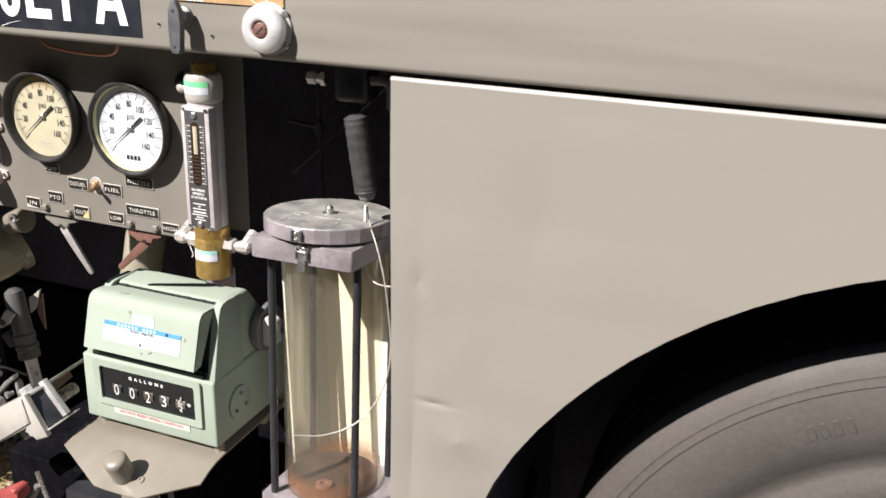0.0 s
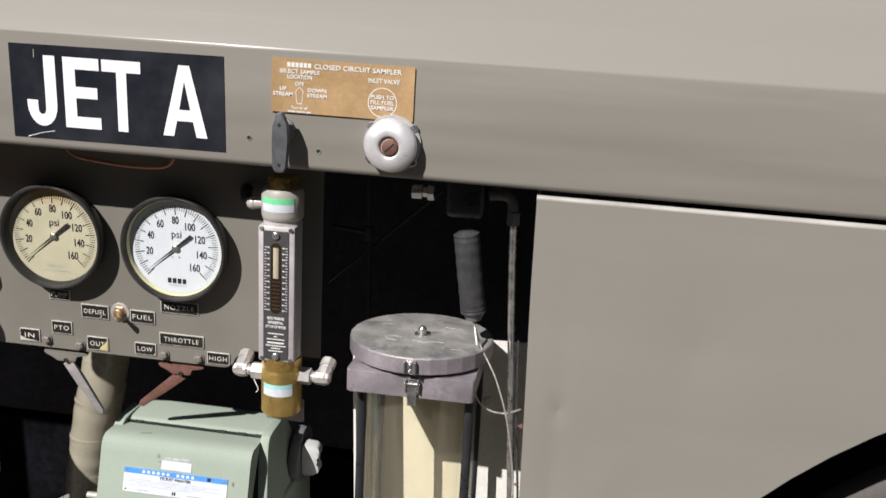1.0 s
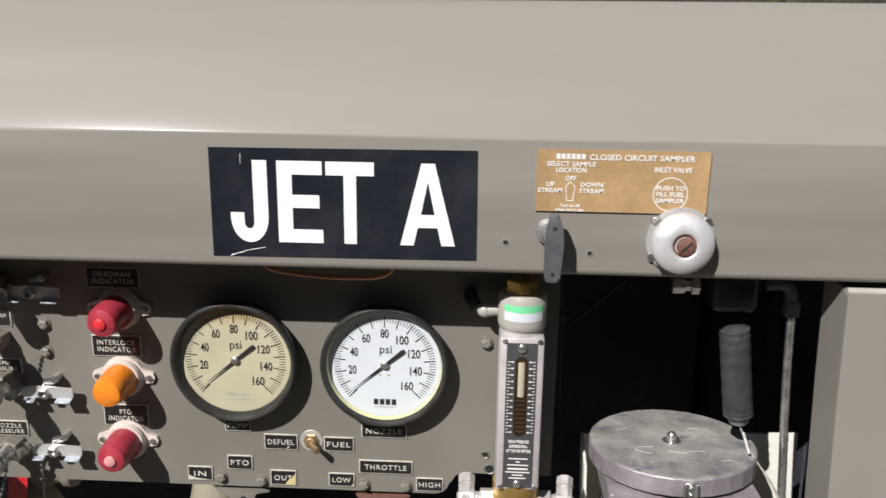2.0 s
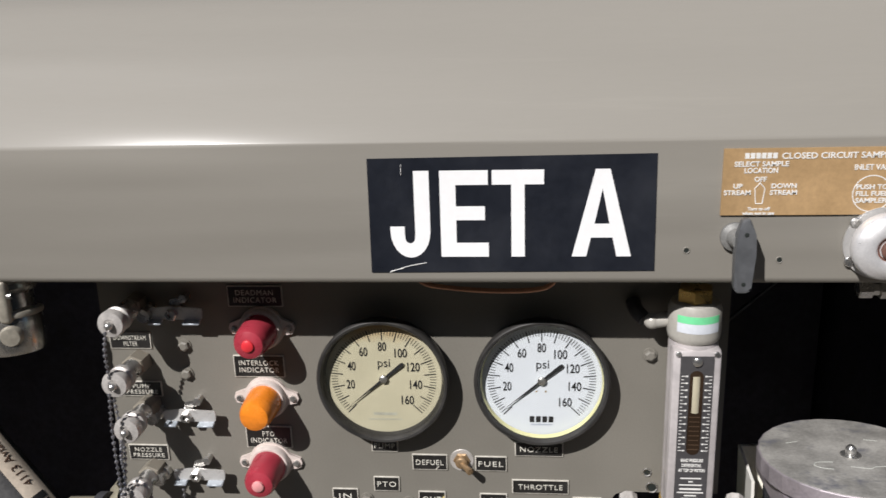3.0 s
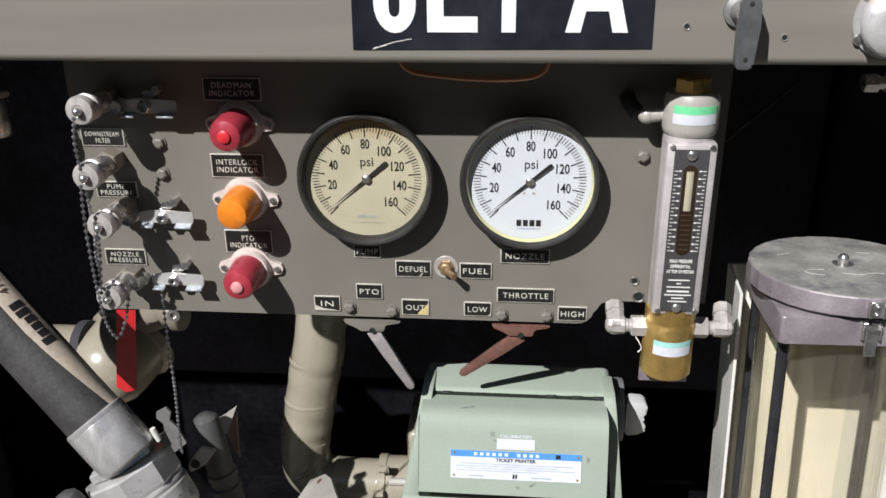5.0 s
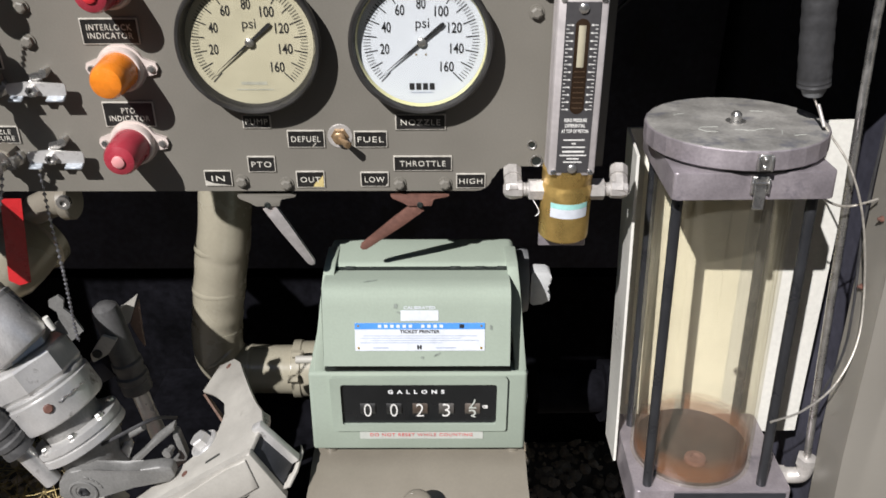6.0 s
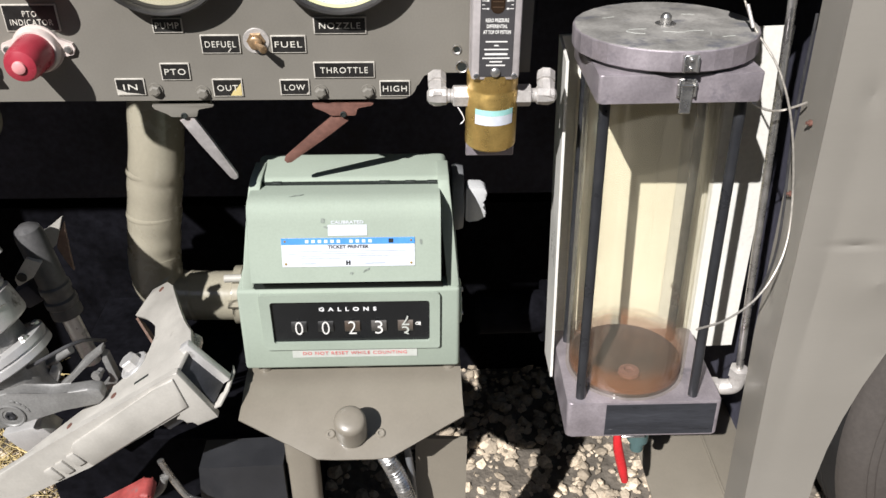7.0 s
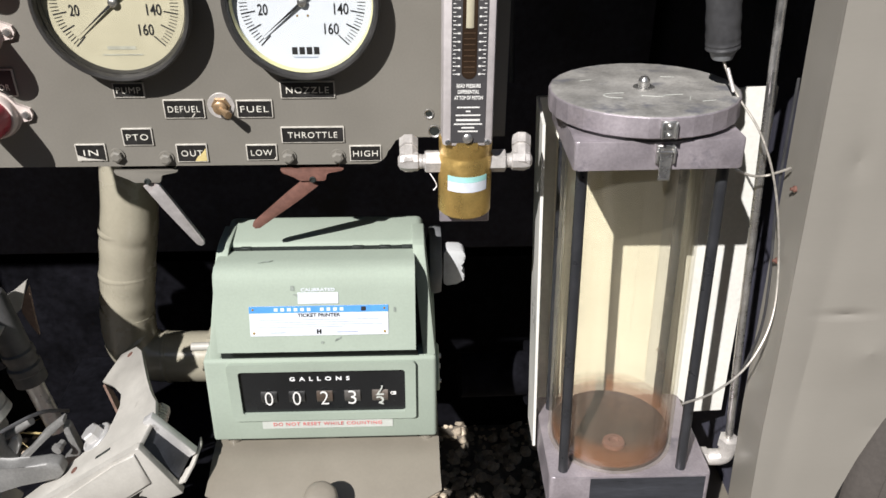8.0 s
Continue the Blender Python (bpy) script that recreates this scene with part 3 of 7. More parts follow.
for a, b in zip(rows, rows[1:]):
    for k in range(len(prof) - 1):
        bm.faces.new((a[k], a[k + 1], b[k + 1], b[k]))
solid(bm, -0.002)
part("upper_fascia", bm, FASCIAPAINT, truck, "taupe sheet-metal fascia with a soft folded edge", angle=50)

# dark mossy walkway edge just behind the fascia's top fold
bm = nb()
mr = random.Random(12)
low, top = [], []
for k in range(241):
    x = -1.2 + 0.0125 * k
    z = 1.476 + 0.116 * flare(x)
    low.append(bm.verts.new((x, 0.128, z - 0.03)))
    top.append(bm.verts.new((x, 0.128 + mr.uniform(-0.001, 0.001), z + 0.0052 + 0.0012 * noise.noise((x * 9, 0, 3)) + mr.uniform(-0.0006, 0.0006))))
for k in range(240):
    bm.faces.new((low[k], low[k + 1], top[k + 1], top[k]))
solid(bm, 0.05)
part("walkway_edge", bm, MOSS, truck, "dark mossy walkway edge above the fascia")

# wheel-side panel with its arch
AX, AZ = 1.152, 0.476
arc = []
for k in range(45):
    deg = -4 + 188 * k / 44
    r = 0.647 - 0.018 * max(0.0, abs(deg - 90) - 62) / 28
    arc.append((AX + r * math.cos(radians(deg)), AZ + r * math.sin(radians(deg))))
edge = [(0.418, 1.2300), (0.4205, 1.13), (0.4255, 1.0), (0.4315, 0.83), (0.4345, 0.70), (0.446, 0.48), (0.455, 0.25)]
outline = [edge[0], (2.3, 1.2305), (2.3, 0.25), (1.78, 0.25)] + arc + [(0.525, 0.25)] + edge[:0:-1]


def leaning(bm):
    """The wheel-side panel hangs from its top edge and stands a little out at its foot."""
    for v in bm.verts:
        v.co.y -= 0.032 * max(0.0, 1.232 - v.co.z)
    return bm


bm = nb()
flat(bm, outline, 0.0, 0.004)
leaning(bm)
DENTED = dented("dented_taupe_paint", PAINT, [((0.487, -0.613, 0.846), (0.045, 0.05, 0.010), 0.0022), ((0.522, -0.614, 0.80), (0.07, 0.05, 0.06), -0.004), ((0.462, -0.607, 1.0), (0.02, 0.05, 0.03), 0.0016), ((0.60, -0.6, 1.08), (0.10, 0.05, 0.16), 0.003), ((0.462, -0.614, 0.78), (0.028, 0.05, 0.5), 0.0022), ((0.552, -0.616, 0.71), (0.05, 0.05, 0.05), 0.002), ((0.52, -0.6, 0.92), (0.05, 0.05, 0.07), -0.002)])
part("wheel_side_panel", bm, DENTED, truck, "plain taupe panel cut out round the wheel")
bm = nb()
cyl(bm, (0.4178, 0.0036, 1.2295), (2.3, 0.0036, 1.2300), 0.0038, n=16)
part("panel_top_bead", bm, WORNPAINT, truck, "pale rolled top edge")
bm = nb()
flat(bm, edge + [(x + 0.0035, z) for x, z in reversed(edge)], 0.0042, 0.05)
leaning(bm)
part("panel_return", bm, PAINT, truck)
bm = nb()
for k in range(len(arc) - 1):
    p, q = arc[k], arc[k + 1]
    f = [bm.verts.new((c[0], y, c[1])) for c, y in ((p, 0.0045), (q, 0.0045), (q, 0.012), (p, 0.012))]
    bm.faces.new(f)
bmesh.ops.remove_doubles(bm, verts=bm.verts[:], dist=1e-5)
leaning(bm)
solid(bm, 0.0025)
part("arch_lip", bm, PAINT, truck)
# well liner takes the same tone, shade painted into its colour
bm = nb()
for k in range(len(arc) - 1):
    p, q = arc[k], arc[k + 1]
    bm.faces.new([bm.verts.new((c[0], y, c[1])) for c, y in ((p, 0.013), (q, 0.013), (q, 0.5), (p, 0.5))])
bmesh.ops.remove_doubles(bm, verts=bm.verts[:], dist=1e-5)
solid(bm, 0.003)
box(bm, (1.15, 0.52, 0.75), (1.3, 0.02, 1.0))
part("wheel_well", bm, SHADETONE, truck, "wheel well liner with shade in its dark tone")

# wheel
WC = Vector((1.137, 0.082, 0.494))
wheel = new("wheel")
wheel.parent = truck
wheel.matrix_basis = chain_matrix(truck).inverted() @ Matrix.Translation(WC)
tagged(wheel, "dusty truck wheel with a worn black tyre")
tp = [(0.285, 0.02), (0.30, 0.004), (0.315, -0.001), (0.335, -0.002), (0.350, 0.000), (0.362, 0.008), (0.372, 0.010), (0.385, 0.004), (0.400, -0.003), (0.415, -0.006), (0.435, -0.006), (0.452, -0.004), (0.466, 0.000),
      (0.4665, 0.0015), (0.4685, 0.0015), (0.469, 0.0005), (0.476, 0.003), (0.4765, 0.0045), (0.4785, 0.005), (0.479, 0.004), (0.486, 0.007), (0.494, 0.011), (0.500, 0.016), (0.506, 0.022), (0.5085, 0.030)]
shoulder = tp[-1]
bm = nb()
lathe(bm, tp, WC, (0, 1, 0), 128, cap=False)
tyre = part("tyre", bm, TYRE, wheel, "dusty black tyre sidewall with raised rings")
tp = [shoulder]
for k in range(5):
    y = 0.045 + k * 0.045
    tp += [(0.508, y), (0.508, y + 0.038), (0.505, y + 0.040), (0.505, y + 0.043)]
tp += [(0.508, 0.272), (0.50, 0.285), (0.44, 0.29), (0.285, 0.27)]
bm = nb()
lathe(bm, tp, WC, (0, 1, 0), 128, cap=False)
part("tread", bm, TREAD, wheel, "worn tread coloured black for wheel-well shade")
rnd = random.Random(4)
mark = nb()
box(mark, (0, 0, 0), (0.0085, 0.0016, 0.019), 0.0006, 1)
mark_ob = part("raised_mark", mark, TYRE, tyre, local=True)
tyre_inv = chain_matrix(tyre).inverted()
for k in range(46):
    a = radians(100 + 1.9 * k)
    if rnd.random() < 0.78 and k < 12 and k != 6:
        ob = new("raised_mark", mark_ob.data)
        ob.parent = tyre
        ob.matrix_basis = tyre_inv @ Matrix.Translation(WC + Vector((0.430 * math.cos(a), -0.0060, 0.430 * math.sin(a)))) @ pose(0, 0, 0, 0, 90 - math.degrees(a), 0)
mark_ob.matrix_basis = tyre_inv @ Matrix.Translation(WC + Vector((0.430 * math.cos(1.6), -0.0060, 0.430 * math.sin(1.6)))) @ pose(0, 0, 0, 0, 90 - math.degrees(1.6), 0)
bm = nb()
lathe(bm, [(0.0, 0.09), (0.08, 0.085), (0.09, 0.12), (0.2, 0.13), (0.25, 0.06), (0.27, 0.012), (0.285, 0.006), (0.287, 0.02)], WC, (0, 1, 0), 64)
part("rim", bm, STEEL, wheel, "grey steel rim")

# inside of the compartment, its shade put into dark surface tones
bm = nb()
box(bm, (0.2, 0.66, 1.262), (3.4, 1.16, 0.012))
part("compartment_roof", bm, SHADETONE, truck)
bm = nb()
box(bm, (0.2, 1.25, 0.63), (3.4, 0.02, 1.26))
part("compartment_back", bm, SHADETONE, truck)
# added sheet behind the pipework hides lit gravel, its shade is in the colour
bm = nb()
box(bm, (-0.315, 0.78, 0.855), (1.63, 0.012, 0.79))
part("added_back_sheet", bm, SHADETONE, truck, "added sheet behind the pipework with shade in its colour")
# lower sheet coloured near black so its sunlit strip looks like shade
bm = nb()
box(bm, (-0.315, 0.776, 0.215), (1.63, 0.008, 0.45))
part("added_black_sheet", bm, SHADEBLACK, truck, "added black sheet that keeps the sunlit strip dark")
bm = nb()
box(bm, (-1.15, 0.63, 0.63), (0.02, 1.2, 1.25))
part("compartment_side", bm, SHADETONE, truck)
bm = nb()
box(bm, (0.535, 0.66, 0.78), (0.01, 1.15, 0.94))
part("wheel_bulkhead", bm, SHADETONE, truck)
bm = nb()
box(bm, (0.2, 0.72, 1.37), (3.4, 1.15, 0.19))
part("tank_underside", bm, SHADETONE, truck)
bm = nb()
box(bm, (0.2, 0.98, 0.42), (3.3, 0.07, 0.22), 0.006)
part("chassis_rail", bm, INNER, truck, "steel chassis rail coloured dark for shade")
# pipe coloured near black to stand in for the shade around it
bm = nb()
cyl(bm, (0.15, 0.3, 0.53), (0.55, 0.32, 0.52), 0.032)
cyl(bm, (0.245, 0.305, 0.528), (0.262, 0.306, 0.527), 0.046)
part("suction_pipe", bm, SHADEBLACK, truck, "pipe coloured near black for shade")

# floor and brackets low in the compartment
bm = nb()
box(bm, (0.459, 0.14, 0.380), (0.167, 0.255, 0.004), 0.0015)
part("step_plate", bm, SHELFPAINT, truck, "flat taupe step plate with a folded seam")
bm = nb()
box(bm, (0.474, 0.14, 0.3845), (0.003, 0.245, 0.004), 0.0012)
part("step_seam", bm, SHELFPAINT, truck)
bm = nb()
flat(bm, [(0.0565, 0.520), (0.121, 0.515), (0.121, 0.10), (0.0565, 0.10)], 0.062, 0.006)
part("frame_plate", bm, SHELFPAINT, truck, "taupe upright frame plate")
bm = nb()
box(bm, (-0.0925, 0.105, 0.33), (0.041, 0.035, 0.52), 0.01, 3)
part("support_post", bm, SHELFPAINT, truck, "taupe upright post with a weld seam")
bm = nb()
flat(bm, [(-0.223, 0.452), (-0.115, 0.456), (-0.115, 0.2), (-0.246, 0.2)], 0.082, 0.05)
part("side_box", bm, SATINBLACK, truck, "dark grey steel box below the shelf")
# box sized to hide sunlit ground, its black stands in for shade
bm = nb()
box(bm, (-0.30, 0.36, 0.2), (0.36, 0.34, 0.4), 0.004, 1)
part("dark_tray", bm, SHADEBLACK, truck, "black box below the pipework, sized to hide lit ground")
bm = nb()
tube(bm, [(-0.261, 0.062, 0.490), (-0.249, 0.062, 0.450), (-0.234, 0.062, 0.420), (-0.20, 0.072, 0.391)], 0.0045, 8)
part("bright_edge", bm, STEEL, truck, "bright worn steel edge")

# control panel with its notched lower corner
pan = [(-0.446, 1.25), (-0.449, 0.962), (0.048, 0.9615)]
pan += [(0.048 + 0.016 * math.sin(radians(a)), 0.9775 - 0.016 * math.cos(radians(a))) for a in (20, 40, 60, 80)]
pan += [(0.0655, 0.976), (0.071, 0.985), (0.080, 0.988), (0.172, 0.988), (0.172, 1.25)]
bm = nb()
flat(bm, pan, 0.082, 0.003)
part("control_panel", bm, PANEL, truck, "taupe painted control panel plate under the fascia")
bm = nb()
flat(bm, [(-0.443, 1.249), (-0.443, 1.24), (0.168, 1.24), (0.168, 1.249)], 0.0605, 0.02)
part("panel_top_flange", bm, PANEL, truck)


def hex_bolt(x, y, z, r=0.0058, mat=PANEL, label="painted hex bolt head", group="panel bolts"):
    t = thing("hex_bolt", at(x, y, z), label, "bolt", group)
    bm = nb()
    lathe(bm, [(r * 0.62, -0.0055), (r * 0.95, -0.0045), (r, -0.0035), (r, 0.0)], (0, 0, 0), (0, 1, 0), 6, turn=0.3)
    part("head", bm, mat, t, local=True, angle=20)
    bm = nb()
    lathe(bm, [(r * 1.2, -0.001), (r * 1.25, 0)], (0, 0, 0), (0, 1, 0), 18)
    part("washer", bm, mat, t, local=True)
    return t


for x, z in ((-0.1851, 0.973), (-0.1407, 0.97), (-0.0286, 0.97), (0.0169, 0.97), (-0.3629, 1.145), (-0.3639, 1.114), (0.0997, 1.139)):
    hex_bolt(x, 0.0815, z)
for x, z, r in ((0.1017, 1.011, 0.003), (0.1068, 0.994, 0.0045)):
    t = thing("panel_hole", at(x, 0.081, z), "small dark drilled hole with a bright rim", "hole", "panel holes")
    bm = nb()
    lathe(bm, [(r, 0), (r + 0.0012, -0.0006), (r + 0.0018, 0.0006)], (0, 0, 0), (0, 1, 0), 16, cap=False)
    part("rim", bm, STEEL, t, local=True)
    bm = nb()
    lathe(bm, [(0, 0.0004), (r, 0.0004)], (0, 0, 0), (0, 1, 0), 16, cap=False)
    part("opening", bm, DARKGREEN, t, local=True)


# ---- engraved labels ----
def engraved(x0, x1, z0, z1, text, size, group="engraved panel labels", worn=False):
    cx, cz = (x0 + x1) / 2, (z0 + z1) / 2
    w, h = x1 - x0, z1 - z0
    flatname = text.replace("\n", " ").lower()
    t = thing("engraved_label", at(cx, 0.0815, cz), "black engraved label reading " + flatname + " on the panel", "label", group)
    bm = nb()
    box(bm, (0, -0.0004, 0), (w, 0.0016, h), 0.0003, 1)
    part("border", bm, TAGEDGE, t, "pale cut edge", local=True)
    bm = nb()
    box(bm, (0, -0.0008, 0), (w - 0.0022, 0.0014, h - 0.0022))
    part("plate", bm, TAGBLACK, t, local=True)
    n = text.count("\n") + 1
    lettering(t, "engraving", text, at(0, -0.0017, 0) @ FRONT, size * 0.80, CREAMTEXT, min(w * 0.78, len(max(text.split("\n"), key=len)) * size * 0.62), offset=-0.00004, spacing=1.15, line=0.98 if n > 1 else 1)
    if worn:
        bm = nb()
        flat(bm, [(0.002, -h / 2 + 0.0012), (w / 2 - 0.0012, -h / 2 + 0.0012), (w / 2 - 0.0012, h / 2 - 0.004), (w / 2 - 0.005, 0.0), (w / 2 - 0.009, -0.003)], -0.00165, 0.0002)
        part("worn_patch", bm, YELLOWWEAR, t, "yellowed worn patch", local=True)
    return t


for x0, x1, z0, z1, s, size in (
        (-0.2215, -0.1942, 0.968, 0.985, "IN", 0.0105), (-0.177, -0.1497, 0.983, 1, "PTO", 0.0105), (-0.1356, -0.0993, 1.009, 1.027, "DEFUEL", 0.0105),
        (-0.071, -0.0387, 1.009, 1.026, "FUEL", 0.0105), (-0.0336, 0.024, 0.984, 1, "THROTTLE", 0.0105), (-0.0669, -0.0387, 0.967, 0.983, "LOW", 0.0105),
        (0.028, 0.0573, 0.965, 0.981, "HIGH", 0.0105), (-0.0306, 0.0179, 1.027, 1.043, "NOZZLE", 0.0105), (-0.177, -0.1497, 1.029, 1.043, "PUMP", 0.0105),
        (-0.3134, -0.2609, 1.111, 1.135, "INTERLOCK\nINDICATOR", 0.0098), (-0.3083, -0.2598, 1.031, 1.056, "PTO\nINDICATOR", 0.0098), (-0.3124, -0.2568, 1.187, 1.209, "DEADMAN\nINDICATOR", 0.0098),
        (-0.4406, -0.3972, 1.141, 1.159, "DOWNSTREAM\nFILTER", 0.0083), (-0.4346, -0.3922, 1.088, 1.105, "PUMP\nPRESSURE", 0.0083), (-0.4376, -0.3942, 1.014, 1.032, "NOZZLE\nPRESSURE", 0.0083)):
    tag = engraved(x0, x1, z0, z1, s, size)
    if s in ("IN", "LOW", "DEFUEL"):
        w, h = x1 - x0, z1 - z0
        chip = {"IN": [(-w / 2 + 0.001, -h / 2 + 0.001), (w * 0.42, -h / 2 + 0.001), (w * 0.15, -h / 2 + 0.0022), (-w * 0.15, -h / 2 + 0.003), (-w / 2 + 0.001, -h / 2 + 0.0065)],
                "LOW": [(w / 2 - 0.0035, -h / 2 + 0.001), (w / 2 - 0.001, -h / 2 + 0.001), (w / 2 - 0.001, -h / 2 + 0.0042)],
                "DEFUEL": [(w * 0.16, -h * 0.42), (w * 0.19, -h * 0.43), (w * 0.27, -h * 0.24), (w * 0.24, -h * 0.22)]}[s]
        bm = nb()
        flat(bm, chip, -0.00165, 0.0002)
        part("worn_patch", bm, TAGEDGE, tag, "chipped pale patch", local=True)
engraved(-0.1306, -0.1023, 0.966, 0.984, "OUT", 0.0105, worn=True)


# ---- pressure gauges ----
def pressure_gauge(x, z, face, label, aged):
    t = thing("pressure_gauge", at(x, 0.082, z), label, "gauge", "panel gauges")
    bm = nb()
    lathe(bm, [(0.054, 0.0), (0.060, -0.001), (0.0635, -0.006), (0.065, -0.014), (0.0655, -0.019), (0.0648, -0.0216), (0.0636, -0.0226), (0.0615, -0.0222), (0.0600, -0.0200), (0.0592, -0.0105), (0.0588, -0.006)], (0, 0, 0), (0, 1, 0), 72, cap=False)
    part("bezel", bm, BEZEL, t, "black rounded bezel ring", local=True)
    # on the white gauge this ring paints in sunlight on the inner bezel
    bm = nb()
    lathe(bm, [(0.0578, -0.0120), (0.0590, -0.0150), (0.0592, -0.0170), (0.0584, -0.0150)], (0, 0, 0), (0, 1, 0), 72, cap=False)
    part("retaining_ring", bm, BEZELSUN if not aged else BEZEL, t, "inner ring painted pale yellow for sunlight on the bezel" if not aged else "", local=True)
    bm = nb()
    lathe(bm, [(0, -0.0105), (0.0588, -0.0105), (0.0588, -0.0090), (0, -0.0090)], (0, 0, 0), (0, 1, 0), 72)
    part("dial", bm, face, t, "yellowed cream dial" if aged else "clean white dial", local=True)
    bm = nb()
    for k in range(81):
        a = radians(225 - 270 * k / 80)
        r0, r1, w = (0.0405, 0.0525, 0.0011) if k % 5 == 0 else (0.0460, 0.0525, 0.0006)
        rm = (r0 + r1) / 2
        box(bm, (rm * math.cos(a), -0.0107, rm * math.sin(a)), (r1 - r0, 0.0002, w), m=pose(0, 0, 0, 0, -math.degrees(a), 0))
    part("scale_marks", bm, INK, t, local=True)
    for v in (20, 40, 60, 80, 100, 120, 140, 160):
        a = radians(225 - 270 * v / 160)
        r = 0.0340 if v < 100 else 0.0327
        lettering(t, "numeral", str(v), at(r * math.cos(a), -0.0108, r * math.sin(a)) @ FRONT, 0.0132, INK, 0.0041 * len(str(v)), offset=0.00012)
    lettering(t, "unit_mark", "psi", at(0.001, -0.0107, 0.0150) @ FRONT, 0.0130, INK, 0.0122, offset=0.0)
    if aged:
        bars(t, "maker_mark", [(0.0, -0.0385, 0.024, 0.003), (0, -0.0445, 0.034, 0.0012)], FADEDMARK, at(0, -0.0107, 0) @ FRONT, "faded maker's mark")
    else:
        word = [(-0.0093 + 0.0062 * k, -0.0420, 0.0046, 0.0064) for k in range(4)]
        bars(t, "maker_mark", word, INK, at(0, -0.0107, 0) @ FRONT, "dark maker's mark")
        bars(t, "small_print", [(0.0, -0.0478, 0.021, 0.0008)], FADEDINK, at(0, -0.0107, 0) @ FRONT)
        bm = nb()
        for dx in (-0.005, 0.004):
            lathe(bm, [(0, -0.0109), (0.0010, -0.0107)], (dx, 0, -0.012), (0, 1, 0), 10, cap=False)
        part("stop_pin", bm, BRASS, t, local=True)
    d = Vector((math.cos(radians(220)), 0, math.sin(radians(220))))
    n = Vector((-d.z, 0, d.x))
    bm = nb()
    pts = [d * 0.0455, d * 0.010 + n * 0.0010, n * 0.0014 - d * 0.008, n * 0.0019 - d * 0.024, n * 0.0010 - d * 0.0265, -n * 0.0010 - d * 0.0265, -n * 0.0019 - d * 0.024, -n * 0.0014 - d * 0.008, d * 0.010 - n * 0.0010]
    prism(bm, [(p.x, p.z) for p in pts], (0, -0.0124, 0), (1, 0, 0), (0, 0, 1), 0.0006)
    needle = part("needle", bm, INK, t, "black pointer resting near zero", local=True)
    bm = nb()
    lathe(bm, [(0, -0.0150), (0.0030, -0.0147), (0.0040, -0.0138), (0.0040, -0.0110)], (0, 0, 0), (0, 1, 0), 20)
    part("hub", bm, STEEL, needle, local=True)
    bm = nb()
    lathe(bm, [(0, -0.0190), (0.0598, -0.0180), (0.0598, -0.0172), (0, -0.0182)], (0, 0, 0), (0, 1, 0), 72)
    lens = part("cover_glass", bm, LENSGLASS, t, local=True)
    lens.visible_shadow = False
    return t


pressure_gauge(-0.159, 1.1155, AGEDFACE, "round pressure gauge with yellowed cream dial and black bezel", True)
pressure_gauge(-0.004, 1.1155, WHITEFACE, "round pressure gauge with clean white dial and black bezel", False)


# ---- indicator lamps ----
def indicator_lamp(x, z, lens, label, core=None):
    t = thing("indicator_lamp", at(x, 0.082, z), label, "lamp", "indicator lamps")
    bm = nb()
    ears = [(0.0228 * math.cos(radians(a)), 0.0228 * math.sin(radians(a))) for a in range(25, 156, 10)] + [(-0.032, 0.005), (-0.0335, 0.0), (-0.031, -0.0055)] + \
           [(0.0225 * math.cos(radians(a)), 0.0225 * math.sin(radians(a))) for a in range(200, 341, 10)] + [(0.031, -0.0055), (0.0335, 0.0), (0.032, 0.005)]
    prism(bm, ears, (0, 0, 0), (1, 0, 0), (0, 0, 1), 0.004)
    part("flange", bm, GASKET, t, "pale flange with two ears", local=True)
    bm = nb()
    lathe(bm, [(0.0208, -0.004), (0.0208, -0.010), (0.0195, -0.012), (0.018, -0.012)], (0, 0, 0), (0, 1, 0), 36)
    part("collar", bm, GASKET, t, local=True)
    bm = nb()
    lathe(bm, [(0.0178, -0.011), (0.0175, -0.020), (0.0168, -0.034), (0.0160, -0.042), (0.0138, -0.0468), (0.009, -0.0488), (0, -0.0493)], (0, 0, 0), (0, 1, 0), 36, cap=False)
    ln = part("lens", bm, lens, t, local=True)
    if core:
        bm = nb()
        lathe(bm, [(0.0060, -0.0483), (0.0058, -0.0508), (0.004, -0.0518), (0, -0.0521)], (0, 0, 0), (0, 1, 0), 24)
        part("cap", bm, core, ln, local=True)
    for s in (-1, 1):
        bm = nb()
        lathe(bm, [(0, -0.0068), (0.003, -0.0065), (0.0036, -0.0052), (0.0036, -0.004)], (s * 0.0275, 0, 0), (0, 1, 0), 14)
        part("screw", bm, STEEL, t, local=True)
    return t


indicator_lamp(-0.280, 1.165, REDLENS, "faded red domed indicator lamp on a pale flange", REDCORE)
indicator_lamp(-0.282, 1.089, ORANGELENS, "orange domed indicator lamp on a pale flange")
indicator_lamp(-0.284, 1.015, REDLENS, "faded red indicator lamp with a pale worn tip", PALETIP)

# toggle switch
t = thing("toggle_switch", at(-0.0845, 0.082, 1.0205), "brass toggle switch thrown toward the fuel label", "switch")
bm = nb()
lathe(bm, [(0.0088, 0), (0.0088, -0.002), (0.0075, -0.003), (0.0072, -0.003)], (0, 0, 0), (0, 1, 0), 6)
part("nut", bm, TARNISH, t, local=True, angle=20)
bm = nb()
lathe(bm, [(0.0122, 0.0), (0.0122, -0.0006), (0.0118, -0.0010), (0.0085, -0.0010)], (0, 0, 0), (0, 1, 0), 32)
part("washer", bm, DULLNICKEL, t, "pale dished washer", local=True)
bm = nb()
